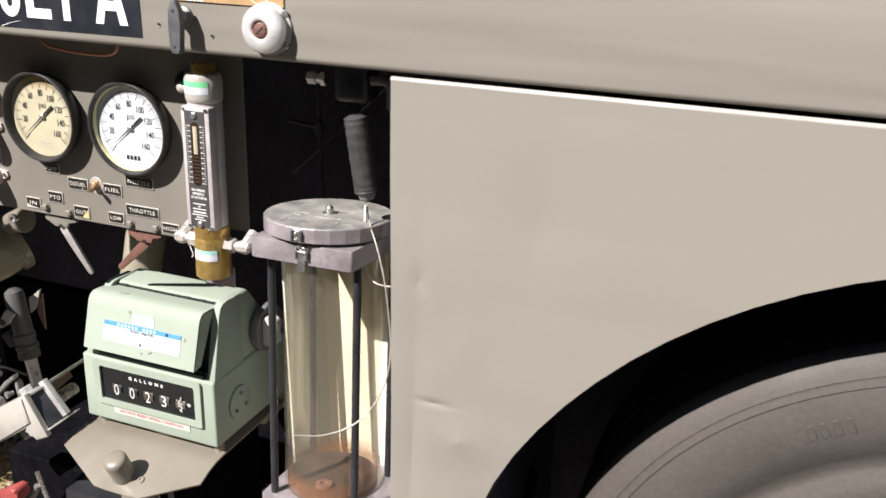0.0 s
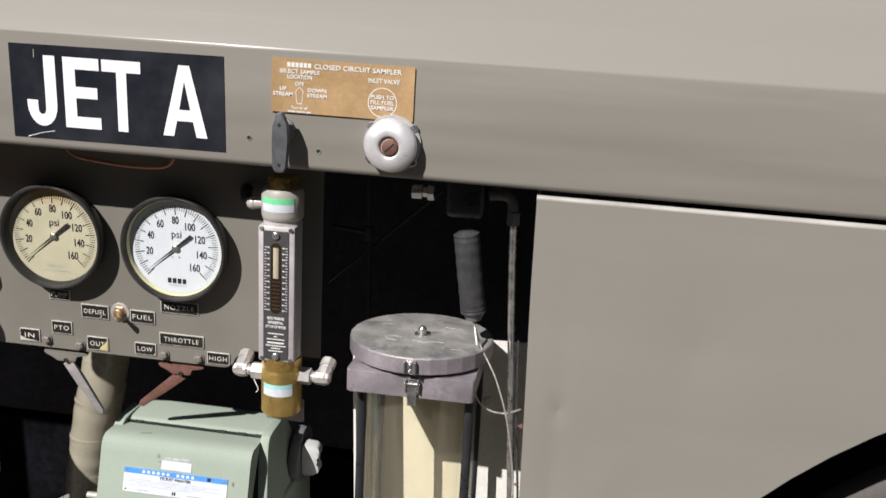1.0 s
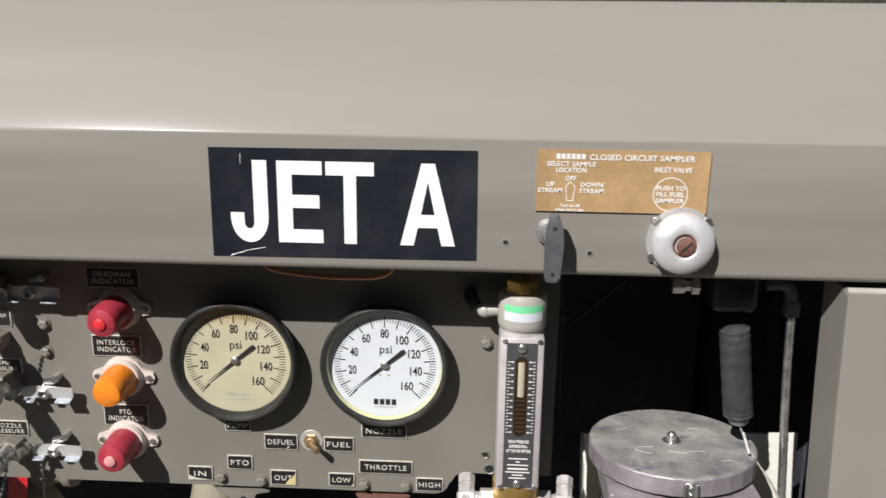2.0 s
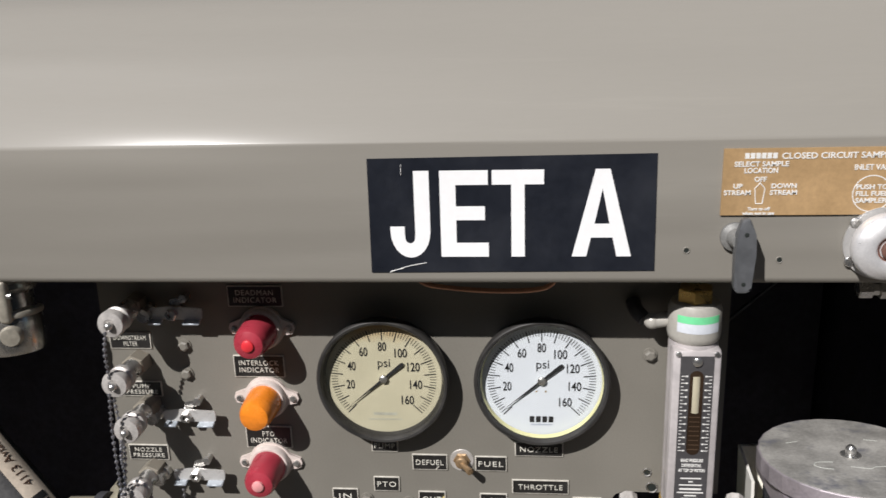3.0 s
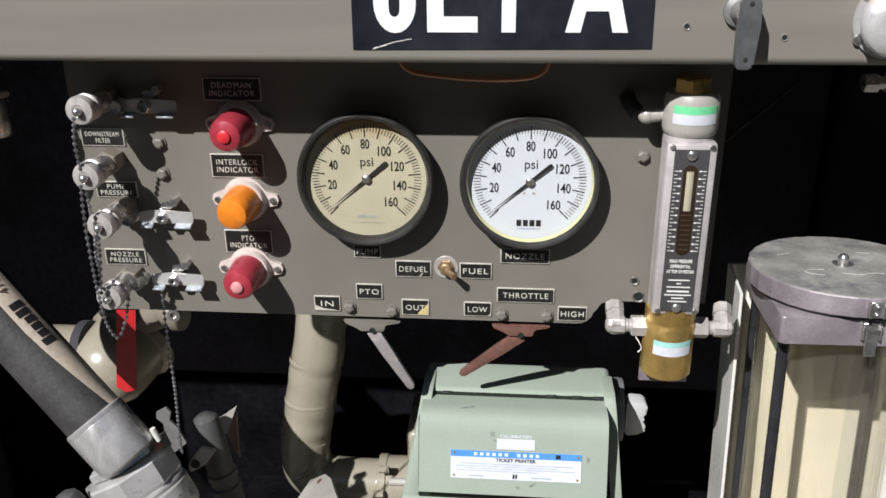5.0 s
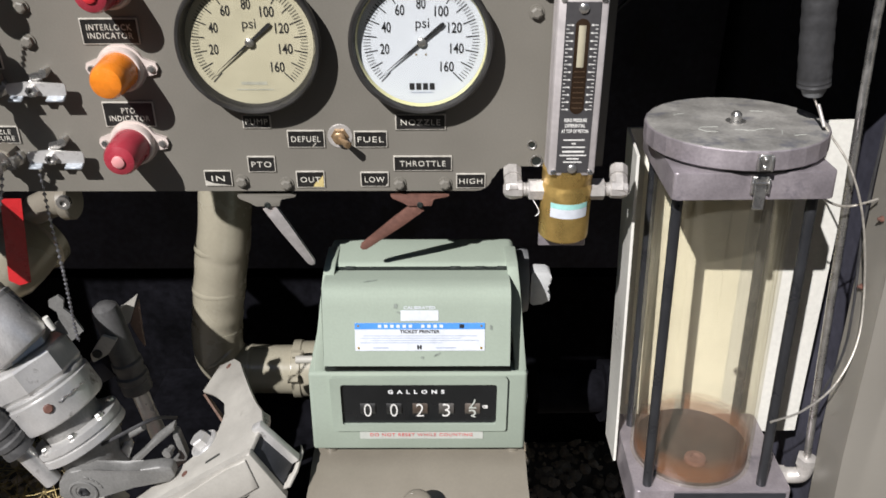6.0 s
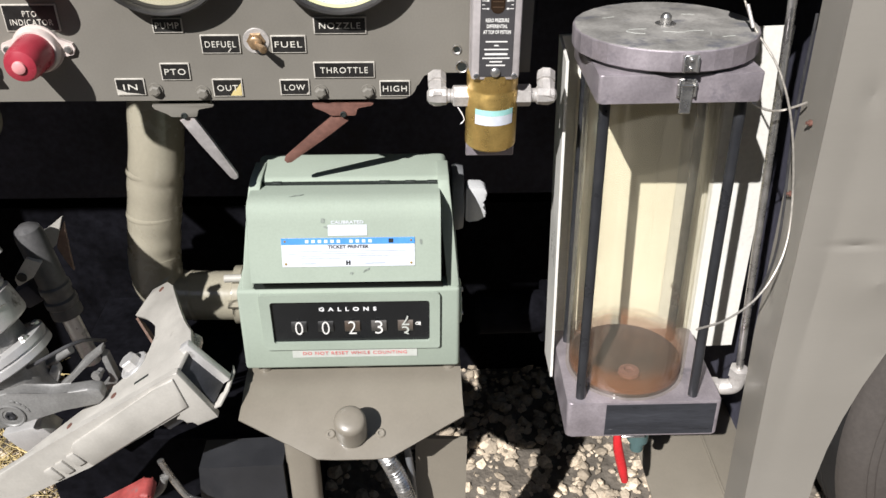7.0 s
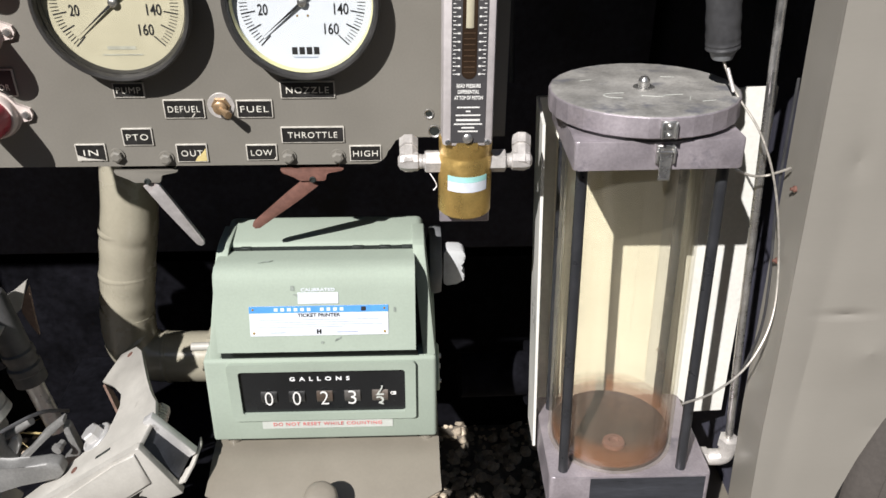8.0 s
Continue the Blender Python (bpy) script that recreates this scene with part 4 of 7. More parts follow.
lathe(bm, [(0.0060, -0.002), (0.0060, -0.008), (0.0045, -0.009), (0, -0.009)], (0, 0, 0), (0, 1, 0), 24)
part("bushing", bm, TARNISH, t, local=True)
bm = nb()
p, q = Vector((0, -0.007, 0)), Vector((0.0105, -0.022, -0.0015))
lathe(bm, [(0.0022, 0), (0.0024, 0.006), (0.0036, (q - p).length - 0.004), (0.0034, (q - p).length - 0.001), (0, (q - p).length + 0.0006)], p, q - p, 16)
part("lever", bm, TARNISH, t, local=True)

# ---- test fittings with dust caps, and petcocks ----
def test_fitting(x, z, label):
    t = thing("test_fitting", at(x, 0.082, z), label, "fitting", "test fittings")
    bm = nb()
    lathe(bm, [(0.0125, 0), (0.0125, -0.018), (0.0112, -0.0195)], (0, 0, 0), (0, 1, 0), 6, turn=0.4)
    part("hex_body", bm, SHELFPAINT, t, "painted hex body", local=True, angle=20)
    bm = nb()
    lathe(bm, [(0.0095, -0.018), (0.0095, -0.024), (0.0082, -0.026), (0.0082, -0.034), (0.0105, -0.036), (0.0105, -0.040)], (0, 0, 0), (0, 1, 0), 28)
    part("coupler", bm, STEEL, t, local=True)
    bm = nb()
    lathe(bm, [(0.0118, -0.038), (0.0128, -0.0395), (0.0128, -0.0455), (0.0105, -0.047), (0.0105, -0.050), (0.013, -0.0515), (0.0133, -0.057), (0.0122, -0.060), (0.006, -0.0612), (0.005, -0.0605), (0, -0.0605)], (0, 0, 0), (0, 1, 0), 32)
    cap = part("dust_cap", bm, DULLNICKEL, t, "grey knurled dust cap", local=True)
    bm = nb()
    ball(bm, (0, -0.0635, 0), 0.0042, 2)
    part("cap_stud", bm, STEEL, cap, local=True)
    return t


for x, z in ((-0.4063, 1.19), (-0.4113, 1.128), (-0.4063, 1.079), (-0.4103, 1.004)):
    test_fitting(x, z, "test port fitting closed by a grey dust cap")


def petcock(x, z):
    t = thing("petcock", at(x, 0.082, z), "small plated lever petcock with pale tabs", "valve", "petcocks")
    bm = nb()
    lathe(bm, [(0.0085, 0), (0.0085, -0.007), (0.0065, -0.008), (0.0065, -0.012)], (0, 0, 0), (0, 1, 0), 6)
    part("body", bm, STEEL, t, local=True, angle=20)
    bm = nb()
    pts = rounded([(-0.024, -0.005), (0.030, -0.006), (0.031, 0.006), (-0.004, 0.008), (-0.024, 0.006)], 0.003)
    prism(bm, pts, (0, -0.0115, 0), (1, 0, 0), (0, 0, 1), 0.0016)
    lever = part("lever_plate", bm, CASTALU, t, local=True)
    for a, b in ((-0.023, -0.010), (0.012, 0.029)):
        bm = nb()
        box(bm, ((a + b) / 2, -0.0155, -0.0075), (b - a, 0.008, 0.0025), 0.0008, 1, pose(0, 0, 0, 18, 0, 0))
        part("tab", bm, PALETAB, lever, "pale bluish tab", local=True)
    bm = nb()
    lathe(bm, [(0.0062, -0.0125), (0.0062, -0.017), (0.005, -0.018), (0.003, -0.018), (0.003, -0.0155), (0, -0.0155)], (0, 0, 0), (0, 1, 0), 6)
    part("nut", bm, STEEL, t, local=True, angle=20)
    bm = nb()
    prism(bm, rounded([(-0.002, 0.004), (0.014, 0.012), (0.012, 0.017), (-0.003, 0.014)], 0.003), (0, -0.006, 0), (1, 0, 0), (0, 0, 1), 0.003)
    part("stop_arm", bm, STEEL, t, local=True)
    bm = nb()
    lathe(bm, [(0.0035, 0), (0.0035, -0.007), (0.0045, -0.008), (0.0042, -0.012), (0, -0.0125)], (0.012, 0, 0.0155), (0, 1, 0), 6)
    part("stop_screw", bm, STEEL, t, local=True, angle=20)
    return t


for x, z in ((-0.3665, 1.183), (-0.3645, 1.0715), (-0.362, 1.0035)):
    petcock(x, z)
for x, z in ((-0.3932, 1.183), (-0.3992, 1.071), (-0.4012, 1)):
    t = thing("pipe_stub", at(x, 0.082, z), "short plated pipe stub beside a petcock", "pipe", "pipe stubs")
    bm = nb()
    lathe(bm, [(0.008, 0), (0.008, -0.006), (0.006, -0.007), (0.006, -0.014), (0.0075, -0.015), (0.007, -0.02), (0, -0.02)], (0, 0, 0), (0, 1, 0), 8)
    part("stub", bm, STEEL, t, local=True, angle=25)


def bead_chain(pts, label, r=0.0022, gap=0.0052):
    path = spline(pts, 24)
    t = thing("bead_chain", Matrix.Translation(path[0]), label, "chain", "cap chains")
    bm, acc, last = nb(), 0.0, path[0]
    ball(bm, last, r, 1)
    for p in path[1:]:
        acc += (p - last).length
        last = p
        if acc >= gap:
            acc = 0.0
            ball(bm, p, r, 1)
    part("ball_chain", bm, BEAD, t, kind="stuff")
    bm = nb()
    tube(bm, path, 0.0006, 5, smooth=False)
    part("link_wire", bm, BEAD, t)
    return t


bead_chain([(-0.4073, 0.013, 1.185), (-0.4124, 0.016, 1.16), (-0.4154, 0.026, 1.11), (-0.4113, 0.024, 1.06), (-0.4124, 0.016, 1.02)], "grey bead chain hanging from a dust cap")
bead_chain([(-0.4124, 0.013, 1.122), (-0.4145, 0.012, 1.085), (-0.4150, 0.012, 1.045), (-0.4140, 0.012, 1.010), (-0.4125, 0.014, 0.980), (-0.4070, 0.020, 0.962), (-0.4010, 0.028, 0.975), (-0.3980, 0.040, 1.0)], "grey bead chain looping below a dust cap")
bead_chain([(-0.4073, 0.013, 1.073), (-0.4144, 0.021, 1.05), (-0.4164, 0.026, 1.03), (-0.4134, 0.016, 1.012)], "short grey bead chain between dust caps")
bead_chain([(-0.379, 0.071, 0.985), (-0.379, 0.068, 0.93), (-0.381, 0.071, 0.87), (-0.3891, 0.081, 0.80), (-0.3911, 0.086, 0.775)], "long grey bead chain hanging below the panel")


# ---- panel levers ----
def panel_lever(pivot, tip, mat, bracket, label):
    t = thing("panel_lever", Matrix.Translation(pivot), label, "lever", "panel levers")
    p, q = Vector(pivot), Vector(tip)
    bm = nb()
    prism(bm, rounded([(-0.030, 0.010), (0.030, 0.010), (0.029, 0.0080), (0.014, 0.005), (0.012, -0.0025), (-0.012, -0.0025), (-0.017, 0.001), (-0.028, 0.006)], 0.0012), p + Vector((0, -0.012, 0.004)), (1, 0, 0), (0, 0, 1), 0.004, 0.0008)
    box(bm, p + Vector((0, 0.006, 0.012)), (0.05, 0.03, 0.003), 0.0006, 1)
    br = part("bracket", bm, bracket, t)
    # stud coloured dark in place of the bracket's pivot hole
    bm = nb()
    lathe(bm, [(0.0032, 0), (0.0032, -0.0012), (0.0024, -0.0016), (0.0022, -0.0006), (0, -0.0006)], p + Vector((0, -0.0158, 0.003)), (0, 1, 0), 12)
    part("pivot_hole_stud", bm, DARKGREEN, br, "small stud coloured dark to stand in for the pivot hole")
    d = (q - p)
    n = d.cross(Vector((0, 1, 0))).normalized()
    w = d.normalized().cross(n).normalized()
    bm = nb()
    pts = [(0, 0.007), (0.35, 0.0063), (0.95, 0.0045), (1.0, 0.002), (1.0, -0.002), (0.95, -0.0045), (0.35, -0.0063), (0, -0.007)]
    prism(bm, [(a * d.length, b) for a, b in pts], p + Vector((0, -0.009, 0)), d, n, 0.005, 0.0015)
    part("blade", bm, mat, t)
    return t


panel_lever((-0.163, 0.100, 0.942), (-0.124, 0.1075, 0.869), WORNLEVER, PANEL, "worn grey power take-off lever under the panel")
panel_lever((-0.0085, 0.100, 0.942), (-0.0715, 0.110, 0.887), RUST, RUST, "rusty brown throttle lever under the panel")


# ---- fascia fittings ----
t = thing("copper_line", at(0, 0.06, 1.225), "thin copper line sagging behind the fascia edge", "pipe")
bm = nb()
tube(bm, [(-0.122, 0.045, 1.236), (-0.112, 0.045, 1.224), (-0.09, 0.045, 1.2195), (-0.05, 0.045, 1.2165), (-0.012, 0.045, 1.2175), (0.004, 0.045, 1.223), (0.010, 0.045, 1.236)], 0.0024, 10)
part("tube", bm, COPPER, t)

decal = thing("fuel_decal", at(-0.0313, 0, 1.3), "black decal with large white letters reading JET A", "sign")
bm = nb()
flat(bm, [(-0.151, 1.249), (0.0875, 1.2505), (0.0865, 1.3495), (-0.1503, 1.348)], -0.0008, 0.0006)
part("backing", bm, DECAL, decal, "scratched black backing")


def glyph(name, loops, x, z, sx, sz, holes=()):
    bm = nb()
    for lp in loops:
        flat(bm, [(x + a * sx, z + b * sz) for a, b in lp], -0.0012, 0.0003)
    part(name, bm, LETTER, decal)


zb, zh = 1.2632, 0.0742
J = [(0.62, 1.0), (1.0, 1.0), (1.0, 0.30)] + [(0.5 + 0.5 * math.cos(radians(a)), 0.30 + 0.31 * math.sin(radians(a))) for a in range(-15, -166, -15)] + [(0.0, 0.30), (0.0, 0.36), (0.36, 0.36), (0.36, 0.28)] + \
    [(0.49 + 0.13 * math.cos(radians(a)), 0.24 + 0.08 * math.sin(radians(a))) for a in range(200, 341, 20)] + [(0.62, 0.28)]
glyph("letter_j", [J], -0.133, zb, 0.034, zh)
glyph("letter_e", [[(0, 0), (1, 0), (1, 0.165), (0.33, 0.165), (0.33, 0.43), (0.93, 0.43), (0.93, 0.59), (0.33, 0.59), (0.33, 0.835), (1, 0.835), (1, 1), (0, 1)]], -0.0902, zb, 0.0402, zh)
glyph("letter_t", [[(0.37, 0), (0.63, 0), (0.63, 0.835), (1, 0.835), (1, 1), (0, 1), (0, 0.835), (0.37, 0.835)]], -0.0468, zb, 0.0428, zh)
glyph("letter_a", [[(0, 0), (0.245, 0), (0.32, 0.22), (0.68, 0.22), (0.755, 0), (1, 0), (0.62, 1), (0.5, 1), (0.5, 0.78), (0.625, 0.38), (0.375, 0.38), (0.5, 0.78), (0.5, 1), (0.38, 1)]], 0.0192, zb, 0.0488, zh)
for pts in ([(-0.135, 1.2495), (-0.120, 1.2545), (-0.103, 1.258)], [(-0.134, 1.2505), (-0.123, 1.253)], [(-0.122, 1.343), (-0.1222, 1.334)]):
    bm = nb()
    tube(bm, [(a, -0.0011, b) for a, b in pts], 0.0003, 6)
    part("scratch", bm, PRINTWHITE, decal, "pale scratch")

plate = thing("instruction_plate", at(0.214, 0, 1.33), "brass-coloured sampler instruction plate with white lettering", "sign")
bm = nb()
flat(bm, [(0.138, 1.298), (0.286, 1.298), (0.286, 1.3515), (0.285, 1.3525), (0.138, 1.3525)], -0.002, 0.0016)
part("backing", bm, BRASSPLATE, plate)
inv = Matrix.Translation((-0.214, 0, -1.33))


def plate_text(s, x, z, size, width):
    lettering(plate, "lettering", s, inv @ at(x, -0.0023, z) @ FRONT, size, PRINTWHITE, width, offset=0.00012)


plate_text("CLOSED CIRCUIT SAMPLER", 0.2278, 1.3463, 0.0068, 0.090)
bars(plate, "maker_mark", [(0.1676 - 0.0115 + 0.0043 * k, 1.3466, 0.0034, 0.0046) for k in range(6)], PRINTWHITE, inv @ at(0, -0.0021, 0) @ FRONT)
plate_text("SELECT SAMPLE", 0.1676, 1.34, 0.0058, 0.042)
plate_text("LOCATION", 0.1676, 1.3347, 0.0058, 0.026)
plate_text("OFF", 0.1676, 1.3276, 0.0056, 0.0095)
plate_text("UP\nSTREAM", 0.1501, 1.3194, 0.0054, 0.021)
plate_text("DOWN\nSTREAM", 0.186, 1.3194, 0.0054, 0.021)
plate_text("INLET VALVE", 0.2549, 1.3365, 0.0062, 0.032)
plate_text("PUSH TO\nFILL FUEL\nSAMPLER", 0.254, 1.3151, 0.0055, 0.0245)
plate_text("Turn to off\nwhen not in use", 0.1676, 1.3015, 0.0036, 0.025)
bm = nb()
lathe(bm, [(0.0142, -0.0022), (0.0150, -0.0022), (0.0150, -0.0019), (0.0142, -0.0019), (0.0142, -0.0022)], (0.254, 0, 1.3151), (0, 1, 0), 48, cap=False)
part("printed_ring", bm, PRINTWHITE, plate)
bm = nb()
lp = [(0.1676, 1.3247), (0.1715, 1.3199), (0.1702, 1.3076), (0.165, 1.3076), (0.1637, 1.3199)]
for a, b in zip(lp, lp[1:] + lp[:1]):
    cyl(bm, (a[0], -0.0021, a[1]), (b[0], -0.0021, b[1]), 0.0004, n=6)
part("printed_pointer", bm, PRINTWHITE, plate)

handle = thing("selector_handle", at(0.153, 0, 1.280), "dark grey pointed selector handle on the fascia", "handle")
bm = nb()
lathe(bm, [(0.012, -0.0005), (0.012, -0.004), (0.008, -0.006), (0.006, -0.020), (0, -0.020)], (0.151, 0, 1.280), (0, 1, 0), 28)
part("stem", bm, CASTGREY, handle, "dull round stem boss")
bm = nb()
prism(bm, rounded([(-0.0035, 0.020), (0.0025, 0.021), (0.0075, 0.008), (0.0085, -0.008), (0.0062, -0.038), (0.004, -0.041), (-0.005, -0.041), (-0.0072, -0.037), (-0.0078, -0.010), (-0.007, 0.006)], 0.002, 2), (0.154, -0.017, 1.280), (1, 0, 0), (0, 0, 1), 0.009, 0.0018)
lever = part("pointer_lever", bm, DARKHANDLE, handle)
for dz in (0.008, -0.033):
    bm = nb()
    lathe(bm, [(0, -0.0004), (0.0018, -0.0002)], (0.154, -0.0261, 1.280 + dz), (0, 1, 0), 12, cap=False)
    part("screw_hole", bm, DARKGREEN, lever)

knob = thing("push_button_valve", at(0.266, 0, 1.274), "round white aluminium push button with a rusty screw centre", "valve")
for a in (40, 140, 215, 320):
    bm = nb()
    c = (0.266 + 0.0285 * math.cos(radians(a)), -0.0012, 1.274 + 0.0265 * math.sin(radians(a)))
    cyl(bm, c, (c[0], -0.004, c[2]), 0.0046, n=16, bev=0.0008)
    part("mounting_screw", bm, STEEL, knob)
bm = nb()
lathe(bm, [(0.030, -0.0008), (0.030, -0.003), (0.019, -0.004), (0.019, -0.010)], (0.266, 0, 1.274), (0, 1, 0), 40)
part("base", bm, CASTALU, knob)
bm = nb()
lathe(bm, [(0.027, -0.009), (0.0275, -0.0115), (0.027, -0.015), (0.025, -0.0185), (0.018, -0.0215), (0.0125, -0.0225), (0.0105, -0.0215), (0.0095, -0.0195), (0, -0.0195)], (0.266, 0, 1.274), (0, 1, 0), 56)
cap = part("button", bm, material("brushed_white_alloy", (0.72, 0.71, 0.71), 0.38, metal=0.45, vary=0.06, scale=60, grain=0.06, fine=600, bump=0.1, bump_dist=0.0003), knob, "domed white button")
bm = nb()
lathe(bm, [(0.008, -0.0193), (0.008, -0.0225), (0.0065, -0.0235), (0, -0.0235)], (0.267, 0, 1.2735), (0, 1, 0), 24)
scr = part("centre_screw", bm, RUST, knob, "rusty slotted screw")
bm = nb()
box(bm, (0.267, -0.0236, 1.2735), (0.0125, 0.0006, 0.0016), m=pose(0, 0, 0, 0, -45, 0))
part("slot", bm, DARKGREEN, scr)
bm = nb()
lathe(bm, [(0.0084, -0.0200), (0.0104, -0.0208)], (0.266, 0, 1.274), (0, 1, 0), 36, cap=False)
part("brown_recess_ring", bm, RUST, cap, "brown ring round the screw")

for x, z in ((0.113, 1.268), (0.188, 1.2597), (-0.540, 1.301)):
    t = thing("fascia_hole", at(x, -0.0006, z), "small dark drilled hole in the fascia", "hole", "fascia holes")
    bm = nb()
    lathe(bm, [(0, 0), (0.0021, 0.0)], (0, 0, 0), (0, 1, 0), 16, cap=False)
    part("opening", bm, DARKGREEN, t, local=True)
    bm = nb()
    lathe(bm, [(0.0021, 0), (0.0026, -0.0003), (0.003, 0.0005)], (0, 0, 0), (0, 1, 0), 16, cap=False)
    part("rim", bm, PAINT, t, local=True)

t = thing("latch_knob", at(-0.547, 0, 1.288), "plated latch knob on the fascia", "latch")
bm = nb()
lathe(bm, [(0.010, -0.0005), (0.010, -0.003), (0.006, -0.005), (0.006, -0.02), (0.009, -0.022), (0.009, -0.027), (0, -0.029)], (-0.549, 0, 1.288), (0, 1, 0), 24)
part("stem", bm, STEEL, t)
bm = nb()
prism(bm, rounded([(-0.008, 0.010), (0.004, 0.010), (0.006, -0.03), (-0.006, -0.03)], 0.003), (-0.553, -0.02, 1.288), (1, 0, 0), (0, 0, 1), 0.006, 0.001)
part("tab", bm, GREYPLASTIC, t)
nudge(t, (-0.008, 0, 0.003))

# ---- differential pressure gauge ----
GX, GY = 0.1335, 0.0525
dp = thing("differential_gauge", at(GX, GY, 0.935), "upright cylindrical differential pressure gauge with brass foot", "gauge")
bm = nb()
box(bm, (GX, GY - 0.0205, 1.0025), (0.020, 0.006, 0.012), 0.0015, 2)
lathe(bm, [(0.0225, 0.929), (0.0242, 0.931), (0.0242, 0.985), (0.0232, 0.9865), (0.0232, 0.989), (0.0238, 0.990), (0.0238, 1.001), (0.0215, 1.003)], (GX, GY, 0), n=48)
foot = part("brass_foot", bm, BRASS, dp, "brass lower body")
bm = nb()
lathe(bm, [(0.0215, 1.000), (0.0222, 1.003), (0.0222, 1.165), (0.0215, 1.169)], (GX, GY, 0), n=48)
box(bm, (GX, GY - 0.014, 1.0835), (0.0435, 0.019, 0.165), 0.0035, 2)
part("body", bm, material("pale_pink_alloy", (0.50, 0.465, 0.46), 0.42, metal=0.25, vary=0.12, scale=30, grain=0.06, bump=0.1, bump_dist=0.0003, stain=(0.25, 0.23, 0.22), stain_at=0.66, stain_scale=30), dp, "pale satin alloy body")
bm = nb()
box(bm, (GX, GY - 0.0238, 1.083), (0.0295, 0.001, 0.155))
fp = part("scale_plate", bm, material("grey_scale_plate", (0.085, 0.082, 0.085), 0.4, metal=0.3, vary=0.12, bump=0.05), dp, "dark grey scale plate with white marks")
bm = nb()
pts = [(0.0062 * math.cos(radians(a)), (0.036 if a < 180 else -0.036) + 0.0062 * math.sin(radians(a))) for a in list(range(0, 181, 15)) + list(range(180, 361, 15))]
prism(bm, pts, (GX, GY - 0.0243, 1.1045), (1, 0, 0), (0, 0, 1), 0.0004)
part("sight_slot", bm, material("dark_slot", (0.035, 0.022, 0.014), 0.15, vary=0.3, bump=0), dp, "dark sight slot")
bm = nb()
cyl(bm, (GX, GY - 0.0208, 1.105), (GX, GY - 0.0208, 1.141), 0.0050, n=20)
part("piston", bm, material("pale_piston", (0.45, 0.41, 0.30), 0.4, vary=0.2, bump=0.1), dp, "pale piston in the slot")
bm = nb()
for k in range(8):
    box(bm, (GX, GY - 0.0249, 1.068 + k * 0.0047), (0.0092, 0.0003, 0.0008))
part("spring_coil", bm, COILBROWN, dp, "dark brown spring in the slot")
bm = nb()
for k in range(23):
    for s in (-1, 1):
        w = 0.0038 if k % 2 == 0 else 0.0022
        box(bm, (GX + s * (0.0135 - w / 2), GY - 0.0244, 1.0665 + k * 0.0034), (w, 0.0002, 0.0006))
        if k % 2 == 0:
            box(bm, (GX + s * 0.0085, GY - 0.0244, 1.0665 + k * 0.0034), (0.002, 0.0002, 0.0014))
part("scale_marks", bm, PRINTWHITE, dp)
dinv = Matrix.Translation((-GX, -GY, -0.935))
for k, s in enumerate(("READ PRESSURE", "DIFFERENTIAL", "AT TOP OF PISTON")):
    lettering(dp, "lettering", s, dinv @ at(GX, GY - 0.0246, 1.0565 - k * 0.0052) @ FRONT, 0.0044, PRINTWHITE, (0.020, 0.018, 0.024)[k], offset=0.00012)
bars(dp, "small_print", [(0, 1.0375, 0.019, 0.0012), (0, 1.034, 0.004, 0.0012), (0, 1.0305, 0.021, 0.0012), (0, 1.0262, 0.02, 0.0018), (0, 1.0225, 0.024, 0.0012), (0, 1.0192, 0.011, 0.0012), (0, 1.0159, 0.017, 0.0012)],
     PRINTWHITE, dinv @ at(GX, GY - 0.0244, 0) @ FRONT)
for z in (1.1555, 1.0095):
    bm = nb()
    lathe(bm, [(0, -0.0275), (0.003, -0.0272), (0.0042, -0.0262), (0.0042, -0.0242)], (GX, GY, z), (0, 1, 0), 20)
    part("plate_screw", bm, STEEL, dp)
for sx in (-1, 1):
    for z in (1.1625, 1.0055):
        bm = nb()
        lathe(bm, [(0, -0.0253), (0.002, -0.0252), (0.0026, -0.0245), (0.0026, -0.0232)], (GX + sx * 0.0168, GY, z), (0, 1, 0), 12)
        part("corner_screw", bm, STEEL, dp)
bm = nb()
lathe(bm, [(0.0185, 1.167), (0.0230, 1.171), (0.0240, 1.176), (0.0240, 1.199), (0.0215, 1.205), (0.013, 1.2065)], (GX, GY, 0), n=48)
part("top_cap", bm, WORNPAINT, dp, "pale cast top cap")
bm = nb()
lathe(bm, [(0.0165, 1.205), (0.0165, 1.217), (0.015, 1.2185)], (GX, GY, 0), n=6, turn=0.3)
part("brass_plug", bm, BRASS, dp, "brass hex plug", angle=20)


def wrapped(bm, r, a0, a1, z0, z1, n=16):
    a = [bm.verts.new((GX + r * math.sin(radians(a0 + (a1 - a0) * k / n)), GY - r * math.cos(radians(a0 + (a1 - a0) * k / n)), z0)) for k in range(n + 1)]
    b = [bm.verts.new((v.co.x, v.co.y, z1)) for v in a]
    for k in range(n):
        bm.faces.new((a[k], a[k + 1], b[k + 1], b[k]))
    solid(bm, 0.0002)
    return bm


part("calibration_sticker", wrapped(nb(), 0.0243, -48, 48, 1.1815, 1.1905), STICKER, dp, "white calibration sticker")
part("sticker_band", wrapped(nb(), 0.0243, -48, 48, 1.1907, 1.1975), GREENTAG, dp, "green sticker band")
part("foot_sticker", wrapped(nb(), 0.0245, -42, 48, 0.957, 0.9665), STICKER, dp, "faded white sticker")
part("foot_sticker_band", wrapped(nb(), 0.0245, -42, 48, 0.9667, 0.972), CYANTAG, dp, "faded cyan band")
bm = nb()
